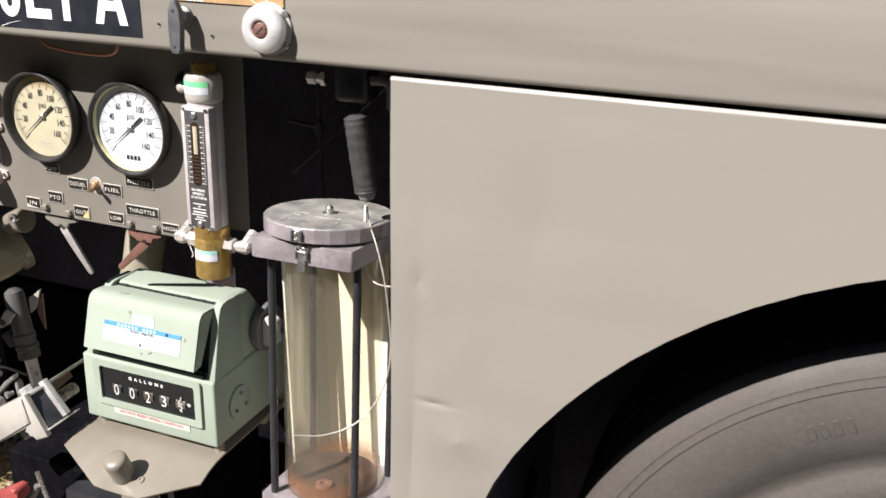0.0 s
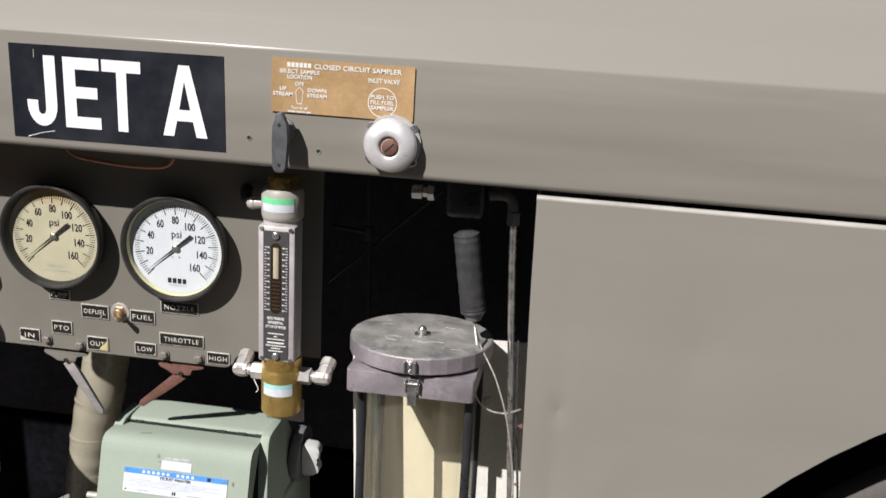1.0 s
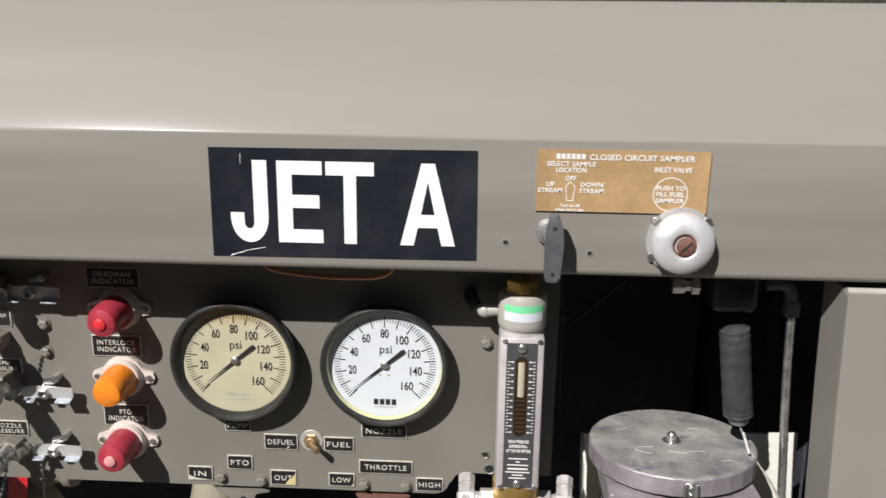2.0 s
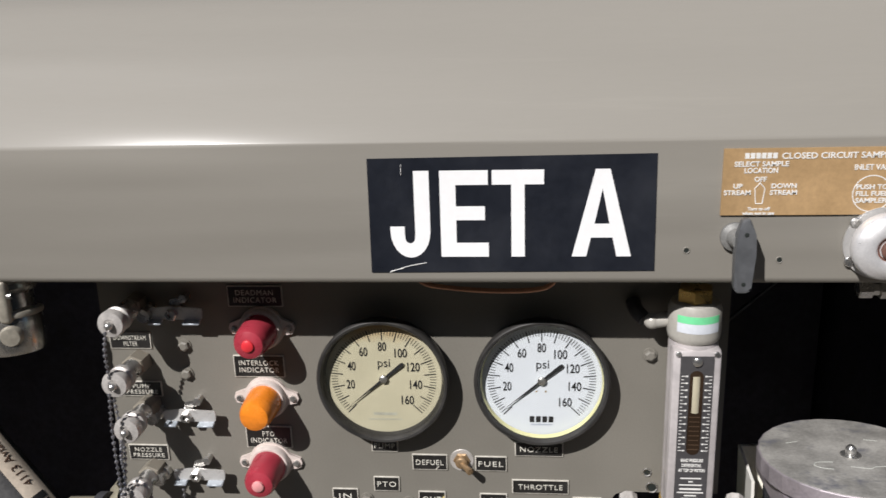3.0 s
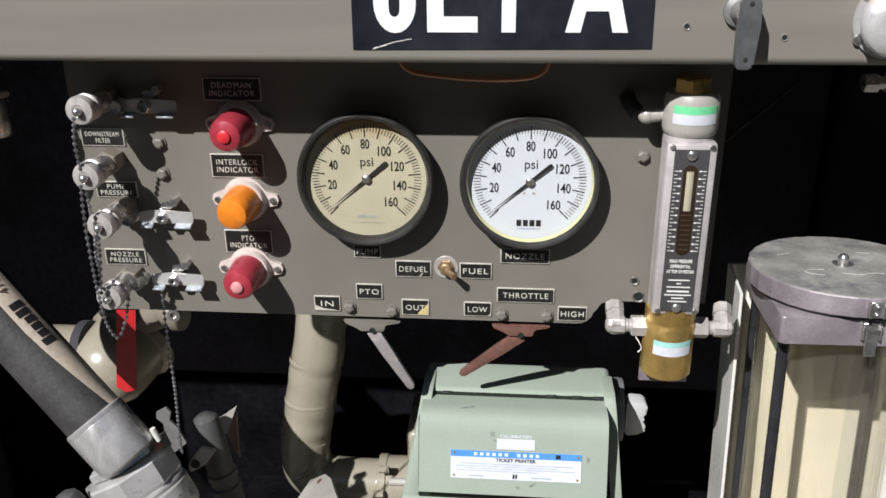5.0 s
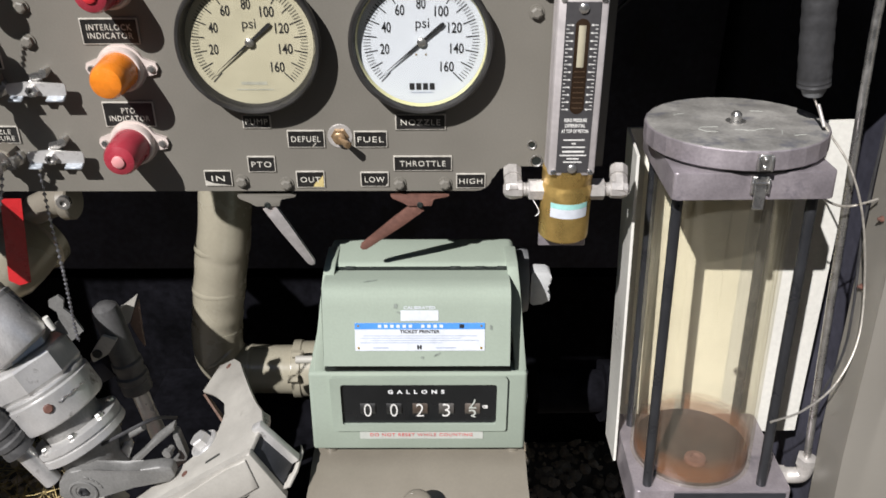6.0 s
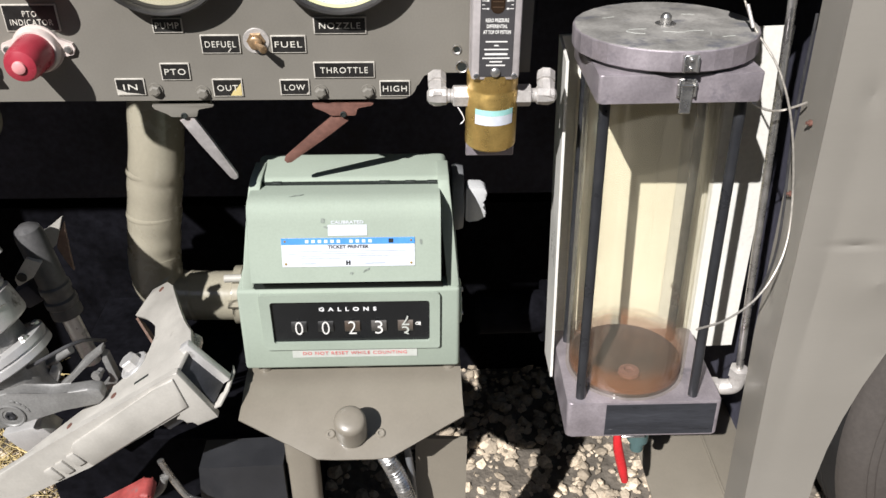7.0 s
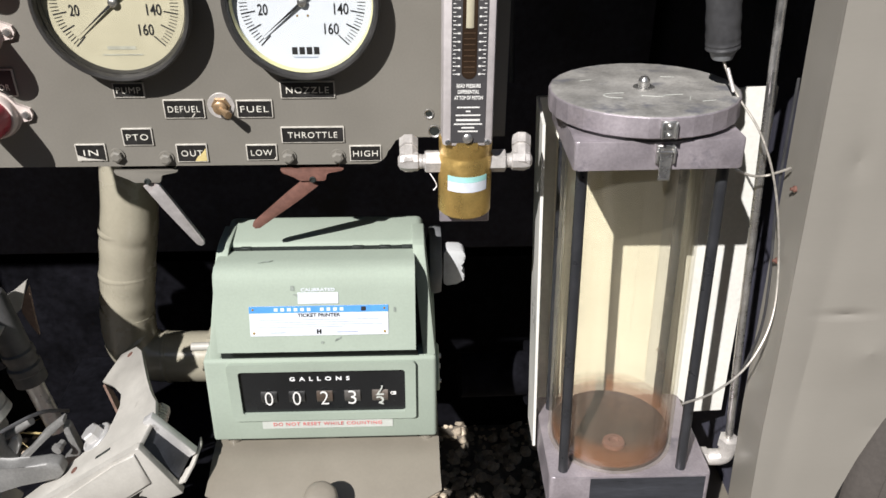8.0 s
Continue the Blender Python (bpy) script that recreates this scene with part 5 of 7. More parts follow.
box(bm, (GX + 0.001, GY + 0.012, 0.924), (0.047, 0.004, 0.03), 0.001, 1)
part("foot_bracket", bm, ANOD, dp, "pale violet-grey back plate")


def elbow(bm_hex, bm_el, p, d, turn, hexlen=0.0155):
    """A hex nut along d, then an elbow turning toward turn."""
    p, d, turn = Vector(p), Vector(d).normalized(), Vector(turn).normalized()
    lathe(bm_hex, [(0.0095, 0), (0.0104, 0.0008), (0.0104, hexlen - 0.001), (0.0092, hexlen)], p, d, 6, turn=0.25)
    e = p + d * hexlen
    lathe(bm_el, [(0.0066, 0), (0.0066, 0.0015), (0.0058, 0.002), (0.0066, 0.0028), (0.0066, 0.0055)], e, d, 20)
    # forged eight-sided body, mitred at the corner, with a collar on the rear arm
    e = e + d * 0.005
    lathe(bm_el, [(0.0072, 0), (0.0086, 0.0012), (0.0088, 0.010), (0.0075, 0.0165), (0.004, 0.019)], e, d, 8, turn=0.39)
    c = e + d * 0.0092
    lathe(bm_el, [(0.0082, -0.006), (0.0088, 0.0), (0.0088, 0.0125), (0.0074, 0.013), (0.0074, 0.0145), (0.0092, 0.015), (0.0092, 0.025), (0.008, 0.026)], c, turn, 8, turn=0.39)


for s, tn in ((-1, (0.0, 0.9, 0.42)), (1, (0.08, 0.85, 0.52))):
    b1, b2 = nb(), nb()
    elbow(b1, b2, (GX + s * 0.021, GY, 0.977), (s, 0, 0), tn)
    nut = part("hex_nut", b1, DULLNICKEL, dp, "dull nickel hex nut", angle=15)
    part("elbow", b2, DULLNICKEL, dp, "dull forged elbow", angle=22)
bm = nb()
cyl(bm, (GX - 0.022, GY + 0.005, 1.185), (GX - 0.036, GY + 0.005, 1.183), 0.0068, n=16, bev=0.001)
ball(bm, (GX - 0.037, GY + 0.005, 1.183), 0.0078, 2)
part("vent_plug", bm, WORNPAINT, dp, "pale vent plug")
bm = nb()
tube(bm, [(GX - 0.043, GY + 0.008, 1.183), (GX - 0.05, GY + 0.018, 1.189), (GX - 0.052, 0.08, 1.194)], 0.007, 12)
part("vent_line", bm, RUBBER, dp)
bm = nb()
tube(bm, [(GX - 0.032, GY - 0.008, 0.969), (GX - 0.028, GY - 0.01, 0.963), (GX - 0.026, GY - 0.01, 0.957), (GX - 0.029, GY - 0.01, 0.953)], 0.0005, 5)
part("thread_tape", bm, LETTER, dp)

# ---- ticket printing register ----
PR = thing("ticket_register", at(-0.012, 0.17, 0.60), "pale green metering register with ticket printer and gallon counter", "register")
ring = [[(-0.1385, 0.068), (0.1095, 0.068), (0.112, 0.27), (-0.141, 0.27)], [(-0.1365, 0.068), (0.1085, 0.068), (0.110, 0.27), (-0.138, 0.27)]]
bm = nb()
vs = [[bm.verts.new((x, y, z)) for x, y in rg] for rg, z in zip(ring, (0.631, 0.7435))]
bm.faces.new(vs[0]), bm.faces.new(vs[1])
for k in range(4):
    bm.faces.new((vs[0][k], vs[0][(k + 1) % 4], vs[1][(k + 1) % 4], vs[1][k]))
bmesh.ops.bevel(bm, geom=bm.edges[:], offset=0.004, segments=3, profile=0.5, affect='EDGES')
part("lower_case", bm, GREENBOX, PR, "pale green lower case")
bm = nb()
lo = [(-0.129, 0.094), (0.106, 0.094), (0.107, 0.268), (-0.131, 0.268)]
hi = [(-0.1135, 0.1265), (0.0955, 0.1265), (0.096, 0.188), (-0.1145, 0.188)]
vs = [[bm.verts.new((x, y, z)) for x, y in rg] for rg, z in ((lo, 0.742), (hi, 0.8500))]
bm.faces.new(vs[0]), bm.faces.new(vs[1])
for k in range(4):
    bm.faces.new((vs[0][k], vs[0][(k + 1) % 4], vs[1][(k + 1) % 4], vs[1][k]))
bmesh.ops.bevel(bm, geom=bm.edges[:], offset=0.007, segments=4, profile=0.5, affect='EDGES')
part("upper_case", bm, GREENBOX, PR, "pale green sloping upper case")
# the two side cheeks of the upper case lean inward and stand proud of it
for x0, x1, w in ((-0.1305, -0.1165, 0.0125), (0.1075, 0.0975, -0.0125)):
    bm = nb()
    prof = [(0.0715, 0.743), (0.074, 0.7435), (0.150, 0.7435), (0.165, 0.8515), (0.128, 0.8525), (0.118, 0.8515), (0.1100, 0.8460), (0.1050, 0.8370)]
    f = lambda z: x0 + (x1 - x0) * (z - 0.743) / 0.109
    sides = [[bm.verts.new((f(z) + d, y, z)) for y, z in prof] for d in (0.0, w)]
    bm.faces.new(sides[0]), bm.faces.new(sides[1])
    for k in range(len(prof)):
        bm.faces.new((sides[0][k], sides[0][(k + 1) % len(prof)], sides[1][(k + 1) % len(prof)], sides[1][k]))
    bmesh.ops.bevel(bm, geom=[e for e in bm.edges], offset=0.0025, segments=2, profile=0.5, affect='EDGES', clamp_overlap=True)
    part("case_cheek", bm, GREENBOX, PR)
# dark sheet painted in for the shade behind the lid
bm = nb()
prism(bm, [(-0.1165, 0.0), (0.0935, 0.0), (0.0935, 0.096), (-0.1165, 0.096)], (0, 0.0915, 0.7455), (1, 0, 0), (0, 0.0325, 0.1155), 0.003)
part("lid_shade_sheet", bm, DARKGREEN, PR, "dark sheet standing in for shade behind the lid")
# lid: steep front, rounded shoulder, flat top running back to the hinge
LB = Vector((0, 0.0515, 0.7660))
ls = Vector((0, 0.0150, 0.0515)).normalized()
ln = Vector((1, 0, 0)).cross(ls)
sec = [(0.0515, 0.7660), (0.0585, 0.790), (0.0655, 0.814), (0.0700, 0.8300), (0.0730, 0.8390), (0.0775, 0.8450), (0.0840, 0.8482), (0.100, 0.8475), (0.1235, 0.8440)]
bm = nb()
rows = [[bm.verts.new((x, y, z)) for x in (-0.1145, -0.06, -0.01, 0.04, 0.0870)] for y, z in sec]
for a, b in zip(rows, rows[1:]):
    for k in range(4):
        bm.faces.new((a[k], a[k + 1], b[k + 1], b[k]))
solid(bm, 0.003)
lid = part("lid", bm, GREENBOX, PR, "hinged pale green ticket lid", angle=30)
for x in (-0.1120, 0.0870):
    bm = nb()
    prism(bm, [(y + 0.0012, z - 0.0012) for y, z in sec] + [(0.102, 0.832), (0.070, 0.7675)], (x - 0.0025, 0, 0), (0, 1, 0), (0, 0, 1), 0.0025)
    part("lid_cheek", bm, GREENBOX, lid)
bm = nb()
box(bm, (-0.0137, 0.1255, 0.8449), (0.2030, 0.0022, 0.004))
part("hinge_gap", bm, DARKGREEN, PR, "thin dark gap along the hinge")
for x0, x1 in ((-0.1145, -0.105), (-0.094, -0.083), (0.022, 0.034), (0.050, 0.062), (0.074, 0.0875)):
    bm = nb()
    box(bm, ((x0 + x1) / 2, 0.1252, 0.8455), (x1 - x0, 0.0040, 0.0040), 0.0006, 1)
    part("hinge_knuckle", bm, DARKGREEN, PR, "dark worn hinge knuckle")
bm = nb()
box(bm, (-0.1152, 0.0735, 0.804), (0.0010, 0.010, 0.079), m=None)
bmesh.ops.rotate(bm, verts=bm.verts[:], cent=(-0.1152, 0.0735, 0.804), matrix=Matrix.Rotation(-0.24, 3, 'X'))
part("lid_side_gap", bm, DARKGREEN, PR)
# dark strip put in for the shade under the lid's lower edge
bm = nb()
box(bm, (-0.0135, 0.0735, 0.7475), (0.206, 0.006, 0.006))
part("painted_lid_shadow", bm, DARKGREEN, PR)
pinv = chain_matrix(PR).inverted()
LM = Matrix.Translation(LB) @ Matrix((Vector((1, 0, 0)), ls, ln)).transposed().to_4x4()


def on_lid(x, up, o=0.0006):
    """A place on the lid's front: x across, up from its lower edge, o off the paint."""
    return LM @ at(x, up, o)


linv = chain_matrix(lid).inverted()
PX, PU = -0.0103, 0.0336
bm = nb()
box(bm, (0, 0, 0), (0.1395, 0.0315, 0.0004), 0.0001, 1)
bm.transform(on_lid(PX, PU))
part("name_placard", bm, STICKER, lid, "white printed placard")
bm = nb()
box(bm, (0, 0, 0), (0.1395, 0.0070, 0.0004))
bm.transform(on_lid(PX, PU + 0.0122, 0.0009))
part("placard_band", bm, BLUEBAND, lid, "blue band across the placard")
for block in [(-0.043 + 0.0066 * k, 0.0122, 0.0036, 0.0034) for k in range(11) if k != 6]:
    bars(lid, "maker_mark", [block], STICKER, linv @ on_lid(PX, PU, 0.0012))
bars(lid, "maker_mark", [(0.045, 0.0122, 0.005, 0.0045)], INK, linv @ on_lid(PX, PU, 0.0012))
lettering(lid, "lettering", "TICKET PRINTER", linv @ on_lid(PX, PU + 0.0060, 0.0009), 0.0050, INK, 0.043, offset=0.00015)
bars(lid, "small_print", [(0, 0.0012, 0.122, 0.0006), (-0.01, -0.0014, 0.108, 0.0006), (0.005, -0.0040, 0.117, 0.0006), (-0.02, -0.0066, 0.088, 0.0006), (-0.042, -0.0124, 0.016, 0.0010), (0.028, -0.0124, 0.022, 0.0010)], FADEDINK, linv @ on_lid(PX, PU, 0.0009))
bars(lid, "emblem", [(-0.002, -0.0116, 0.0018, 0.005), (0.001, -0.0116, 0.0018, 0.005), (-0.0005, -0.0116, 0.005, 0.0012)], INK, linv @ on_lid(PX, PU, 0.0009))
for sx in (-0.066, 0.066):
    for su in (-0.0125, 0.0125):
        bm = nb()
        lathe(bm, [(0.0014, 0), (0.0012, 0.0006), (0, 0.0007)], (0, 0, 0), (0, 0, 1), 10)
        bm.transform(on_lid(PX + sx, PU + su, 0.0008))
        part("placard_rivet", bm, BRASS, lid)
bm = nb()
box(bm, (0, 0, 0), (0.0405, 0.0118, 0.0004), 0.0001, 1)
bm.transform(on_lid(-0.0105, 0.0575))
part("calibration_tag", bm, STICKER, lid, "small white calibration tag")
lettering(lid, "lettering", "CALIBRATED", linv @ on_lid(-0.0105, 0.0662), 0.0044, STICKER, 0.034, offset=0.0001)
for sx, su, w, h, r in ((-0.036, 0.068, 0.005, 0.006, 10), (-0.033, 0.061, 0.006, 0.002, -20), (0.066, 0.044, 0.003, 0.006, 5), (0.008, 0.0135, 0.009, 0.002, 30), (-0.008, 0.010, 0.004, 0.003, 0)):
    bm = nb()
    flat_pts = rounded([(-w / 2, -h * 0.3), (w * 0.3, -h / 2), (w / 2, h * 0.35), (-w * 0.2, h / 2)], min(w, h) * 0.2)
    prism(bm, flat_pts, (0, 0, 0), (1, 0, 0), (0, 1, 0), 0.00025)
    bm.transform(on_lid(sx, su) @ pose(0, 0, 0, 0, 0, r))
    part("scuff", bm, SCUFF, lid, "dark grey scuff mark")
bm = nb()
prism(bm, rounded([(-0.008, -0.0006), (0.004, -0.0012), (0.008, 0.0006), (-0.002, 0.001)], 0.0003), (-0.064, 0.0935, 0.8483), (1, 0.25, 0), (0, 1, -0.04), 0.0004)
part("scuff", bm, SCUFF, lid, "dark grey scuff mark")
# counter window
WM = at(-0.013, 0.068, 0.7015) @ FRONT
bm = nb()
def rect(w, h):
    return rounded([(-w / 2, -h / 2), (w / 2, -h / 2), (w / 2, h / 2), (-w / 2, h / 2)], 0.004)


ring_plate(bm, rect(0.199, 0.077), rect(0.176, 0.058), (0, 0, -0.002), (1, 0, 0), (0, 1, 0), 0.0065)
bmesh.ops.bevel(bm, geom=[e for e in bm.edges if abs(e.verts[0].co.z - 0.0045) < 1e-4 and abs(e.verts[1].co.z - 0.0045) < 1e-4 and len(e.link_faces) == 2 and e.calc_face_angle(0) > 1], offset=0.0018, segments=2, profile=0.5, affect='EDGES')
bm.transform(WM)
fr = part("window_frame", bm, GREENBOX, PR, "pale green raised window frame")
bm = nb()
box(bm, (0, 0, 0.0), (0.176, 0.058, 0.0012))
bm.transform(WM)
win = part("counter_face", bm, material("counter_black", (0.01, 0.011, 0.012), 0.22, vary=0.2, bump=0.02), PR, "glossy black counter face")
lettering(PR, "lettering", "GALLONS", pinv @ WM @ at(-0.003, 0.0165, 0.001), 0.0070, LETTER, 0.064, offset=0.0002, spacing=2.0)
for k in range(5):
    x = -0.0585 + 0.0298 * k
    worn = (0.018, 0.018, 0.018) if k < 2 else ((0.075, 0.055, 0.042) if k == 2 else ((0.06, 0.055, 0.05) if k == 3 else (0.11, 0.09, 0.075)))
    bm = nb()
    lathe(bm, [(0.0135, -0.0085), (0.0135, 0.0085)], (x, -0.008, -0.0105), (1, 0, 0), 32)
    bm.transform(WM)
    drum = part("number_wheel", bm, material("number_wheel", worn, 0.45, vary=0.3, scale=70, bump=0.1), PR)
    dm = chain_matrix(drum).inverted() @ WM
    if k < 4:
        lettering(drum, "numeral", "0023"[k], dm @ at(x, -0.008, 0.0034), 0.0270, PRINTWHITE, 0.0088, offset=-0.00025)
    else:
        lettering(drum, "numeral", "2", dm @ at(x, 0.0035, 0.0034), 0.0270, PALESTRIP, 0.0088, offset=-0.0002, clip=(-0.0095, 0.004))
        lettering(drum, "numeral", "3", dm @ at(x, -0.0165, 0.0034), 0.0270, PALESTRIP, 0.0088, offset=-0.0002, clip=(-0.002, 0.009))
bm = nb()
box(bm, (0.0755, -0.005, 0.0012), (0.005, 0.004, 0.0008))
box(bm, (0.0735, -0.005, 0.0012), (0.003, 0.002, 0.0008))
bm.transform(WM)
part("read_arrow", bm, PRINTWHITE, PR)
bm = nb()
box(bm, (0.002, -0.0465, 0.0006), (0.143, 0.0125, 0.0006))
bm.transform(WM)
part("warning_strip", bm, PALESTRIP, PR, "pale warning strip")
lettering(PR, "lettering", "DO NOT RESET WHILE COUNTING", pinv @ WM @ at(0.002, -0.0465, 0.0012), 0.0066, REDINK, 0.119, spacing=1.15)
# side cover, knob and peg
bm = nb()
lathe(bm, [(0.027, 0), (0.027, 0.003), (0.025, 0.004), (0, 0.004)], (0.1095, 0.128, 0.6825), (1, 0, 0.01), 36)
cov = part("side_cover", bm, GREENBOX, PR, "round side cover")
for dy, dz in ((0.0, 0.016), (0.013, -0.009), (-0.013, -0.009)):
    bm = nb()
    lathe(bm, [(0.003, 0), (0.003, 0.002), (0, 0.002)], (0.1137, 0.128 + dy, 0.6825 + dz), (1, 0, 0), 10)
    part("cover_screw", bm, STEEL, cov)
bm = nb()
lathe(bm, [(0.020, 0), (0.039, 0.004), (0.041, 0.010), (0.039, 0.017), (0.020, 0.019)], (0.101, 0.212, 0.777), (1, 0, 0), 36)
kn = part("reset_knob", bm, GREYPLASTIC, PR, "grey reset knob with a pale wing grip")
bm = nb()
prism(bm, rounded([(0, -0.024), (0.020, -0.021), (0.026, -0.012), (0.018, 0.0), (0.026, 0.012), (0.022, 0.024), (0, 0.025)], 0.004), (0.121, 0.205, 0.779), (1, 0, 0), (0, 0, 1), 0.018, 0.003)
part("wing_grip", bm, PALEPLASTIC, kn)
bm = nb()
cyl(bm, (-0.135, 0.100, 0.739), (-0.155, 0.098, 0.740), 0.0045, n=14, bev=0.001)
part("side_peg", bm, WORNPAINT, PR)
for x in (-0.12, 0.098):
    bm = nb()
    cyl(bm, (x, 0.088, 0.613), (x, 0.088, 0.632), 0.008, n=16)
    part("foot", bm, SHELFPAINT, PR)
bm = nb()
lathe(bm, [(0.085, 0.6135), (0.085, 0.626), (0.07, 0.631)], (-0.010, 0.170, 0), n=48)
part("turntable", bm, SHELFPAINT, PR, "round taupe mounting collar")

# shelf under the register
shelf = thing("meter_shelf", at(-0.01, 0.1, 0.610), "glossy taupe folded meter shelf with a cut-away front", "shelf")
fold = [(0.26, 0.6130), (0.075, 0.6130), (0.062, 0.6122), (0.050, 0.6100), (0.038, 0.6068)]
bm = nb()
rows = []
for y, z in fold:
    rows.append([bm.verts.new((x, y, z)) for x in (-0.141, -0.05, 0.03, 0.112)])
rows.append([bm.verts.new((x, y, z)) for x, y, z in ((-0.1425, 0.0165, 0.600), (-0.05, 0.0165, 0.600), (0.03, 0.0165, 0.600), (0.113, 0.0165, 0.600))])
rows.append([bm.verts.new((x, y, z)) for x, y, z in ((-0.052, -0.0230, 0.5770), (-0.032, -0.0240, 0.5764), (0.010, -0.0240, 0.5764), (0.029, -0.0230, 0.5770))])
for a, b in zip(rows, rows[1:]):
    for k in range(3):
        bm.faces.new((a[k], a[k + 1], b[k + 1], b[k]))
solid(bm, 0.003)
part("folded_plate", bm, SHELFPAINT, shelf)
fu, fv = Vector((1, 0, 0)), Vector((0, 0.0395, 0.0230)).normalized()
fn = fu.cross(fv)
FC = Vector((-0.009, 0.0005, 0.5912))
bm = nb()
prism(bm, rounded([(-0.038, -0.016), (0.042, -0.016), (0.042, 0.012), (-0.03, 0.012)], 0.004), FC, fu, fv, 0.0022, 0.0006)
part("gland_plate", bm, SHELFPAINT, shelf, "small raised gland plate")
bm = nb()
kd = (fn + Vector((0, 0, 0.25))).normalized()
lathe(bm, [(0.0175, 0.0), (0.0182, 0.003), (0.0175, 0.005), (0.0178, 0.036), (0.0168, 0.0405), (0.0140, 0.0432), (0.007, 0.0445), (0, 0.0448)], FC + Vector((-0.005, 0, 0.002)), kd, 32)
part("cap_knob", bm, SHELFPAINT, shelf, "rounded painted cap")
for dx, dz in ((-0.029, 0.0), (0.027, 0.0)):
    bm = nb()
    lathe(bm, [(0.0055, 0), (0.0055, 0.002), (0.0042, 0.003), (0.0026, 0.003), (0.0026, 0.0012), (0, 0.0012)], FC + fn * 0.002 + fu * dx + fv * dz, fn, 16)
    part("gland_screw", bm, SHELFPAINT, shelf)


def flex_conduit(pts, r, label):
    t = thing("flex_conduit", Matrix.Translation(pts[0]), label, "conduit")
    path = spline(pts, 10)
    bm = nb()
    n = len(path) - 1
    dense = []
    for i in range(n):
        for s in range(4):
            dense.append(path[i].lerp(path[i + 1], s / 4))
    L = sum((b - a).length for a, b in zip(dense, dense[1:]))
    turns = L / 0.006
    tube(bm, dense, r, 12, smooth=False, radii=lambda f: r * (1 + 0.10 * math.sin(f * turns * 6.283)))
    part("corrugated_tube", bm, STEEL, t, angle=60)
    return t


nudge(flex_conduit([(0.008, 0.07, 0.535), (0.022, 0.065, 0.50), (0.040, 0.065, 0.45), (0.052, 0.075, 0.39), (0.06, 0.1, 0.30)], 0.0105, "dark corrugated steel conduit below the shelf"), (-0.002, -0.045, 0.040), k=0.97)
nudge(flex_conduit([(-0.022, 0.08, 0.535), (-0.018, 0.075, 0.512), (-0.008, 0.08, 0.49)], 0.0085, "short corrugated conduit end below the shelf"), (0, -0.048, 0.040), k=0.97)
t = thing("signal_cable", at(0.05, 0.09, 0.53), "grey signal cable hanging below the shelf", "cable")
bm = nb()
tube(bm, [(0.042, 0.08, 0.54), (0.05, 0.075, 0.50), (0.056, 0.08, 0.44), (0.06, 0.09, 0.36)], 0.0045, 10)
part("sheath", bm, GREYPLASTIC, t)
nudge(t, (-0.004, -0.045, 0.040), k=0.97)


# ---- closed-circuit fuel sampler (leans slightly) ----
SM = pose(0.3086, 0.0642, 0.6282, -3.5, -1.17, -1.22) @ Matrix.Scale(0.9742, 4)
PLATE = SM.inverted() @ pose(0.3106, 0.0916, 0.6158, 0, -2.1, 0) @ Matrix.Scale(0.985, 4)  # the back plate stands straighter than the jar
JX, JY = -0.004, 0.007
smp = thing("fuel_sampler", SM, "clear upright fuel sampler jar between grey metal blocks", "sampler jar")
bm = nb()
pts = rounded([(-0.082, -0.0665), (0.0945, -0.0665), (0.0945, 0.078), (-0.082, 0.078)], 0.006)
prism(bm, pts, (0, 0, -0.049), (1, 0, 0), (0, 1, 0), 0.049, 0.0015)
base = part("base_block", bm, ANOD, smp, "grey anodised base block", local=True)
bm = nb()
box(bm, (0.0255, -0.0667, -0.0245), (0.126, 0.0012, 0.044))
part("black_patch", bm, BLACKMETAL, base, "scuffed black painted patch", local=True)
H = 0.3625
bm = nb()
lathe(bm, [(0.0705, 0.0), (0.0705, H), (0.0668, H), (0.0668, 0.0), (0.0705, 0.0)], (JX, JY, 0.0005), n=72, cap=False)
jar = part("clear_tube", bm, GLASS, smp, "clear yellowed acrylic tube", local=True)
jar.visible_shadow = False
bm = nb()
lathe(bm, [(0, 0.004), (0.03, 0.0035), (0.055, 0.005), (0.063, 0.009), (0.0661, 0.012), (0.0661, 0.0008), (0, 0.0008)], (JX, JY, 0), n=56)
part("residue_floor", bm, RESIDUE, smp, "brown rusty residue in the bottom", local=True)
bm = nb()
lathe(bm, [(0.0665, 0.006), (0.0665, 0.060)], (JX, JY, 0), n=72, cap=False)
tide = part("rust_tide_mark", bm, TIDE, smp, "orange rust tide mark fading up the tube", local=True)
tide.visible_shadow = False
bm = nb()
lathe(bm, [(0.013, 0.004), (0.012, 0.008), (0.006, 0.009), (0.005, 0.006), (0, 0.006)], (-0.004, -0.02, 0.003), n=24)
part("drain_boss", bm, RUST, smp, "corroded drain boss in the floor", local=True)
bm = nb()
prism(bm, rounded([(-0.0788, -0.0828), (0.0704, -0.0828), (0.0704, 0.066), (-0.0788, 0.066)], 0.004), (0, 0, H + 0.003), (1, 0, 0), (0, 1, 0), 0.027, 0.0012)
head = part("head_block", bm, ANOD, smp, "grey anodised square head block", local=True)
bm = nb()
lathe(bm, [(0.081, 0), (0.081, 0.004)], (-0.0043, -0.0057, H + 0.030), n=64)
part("gasket", bm, RUBBER, smp, local=True)
bm = nb()
lathe(bm, [(0.0868, 0), (0.0879, 0.001), (0.0879, 0.0185), (0.0872, 0.0193), (0, 0.0193)], (-0.0043, -0.0057, H + 0.0345), n=28, turn=0.06)
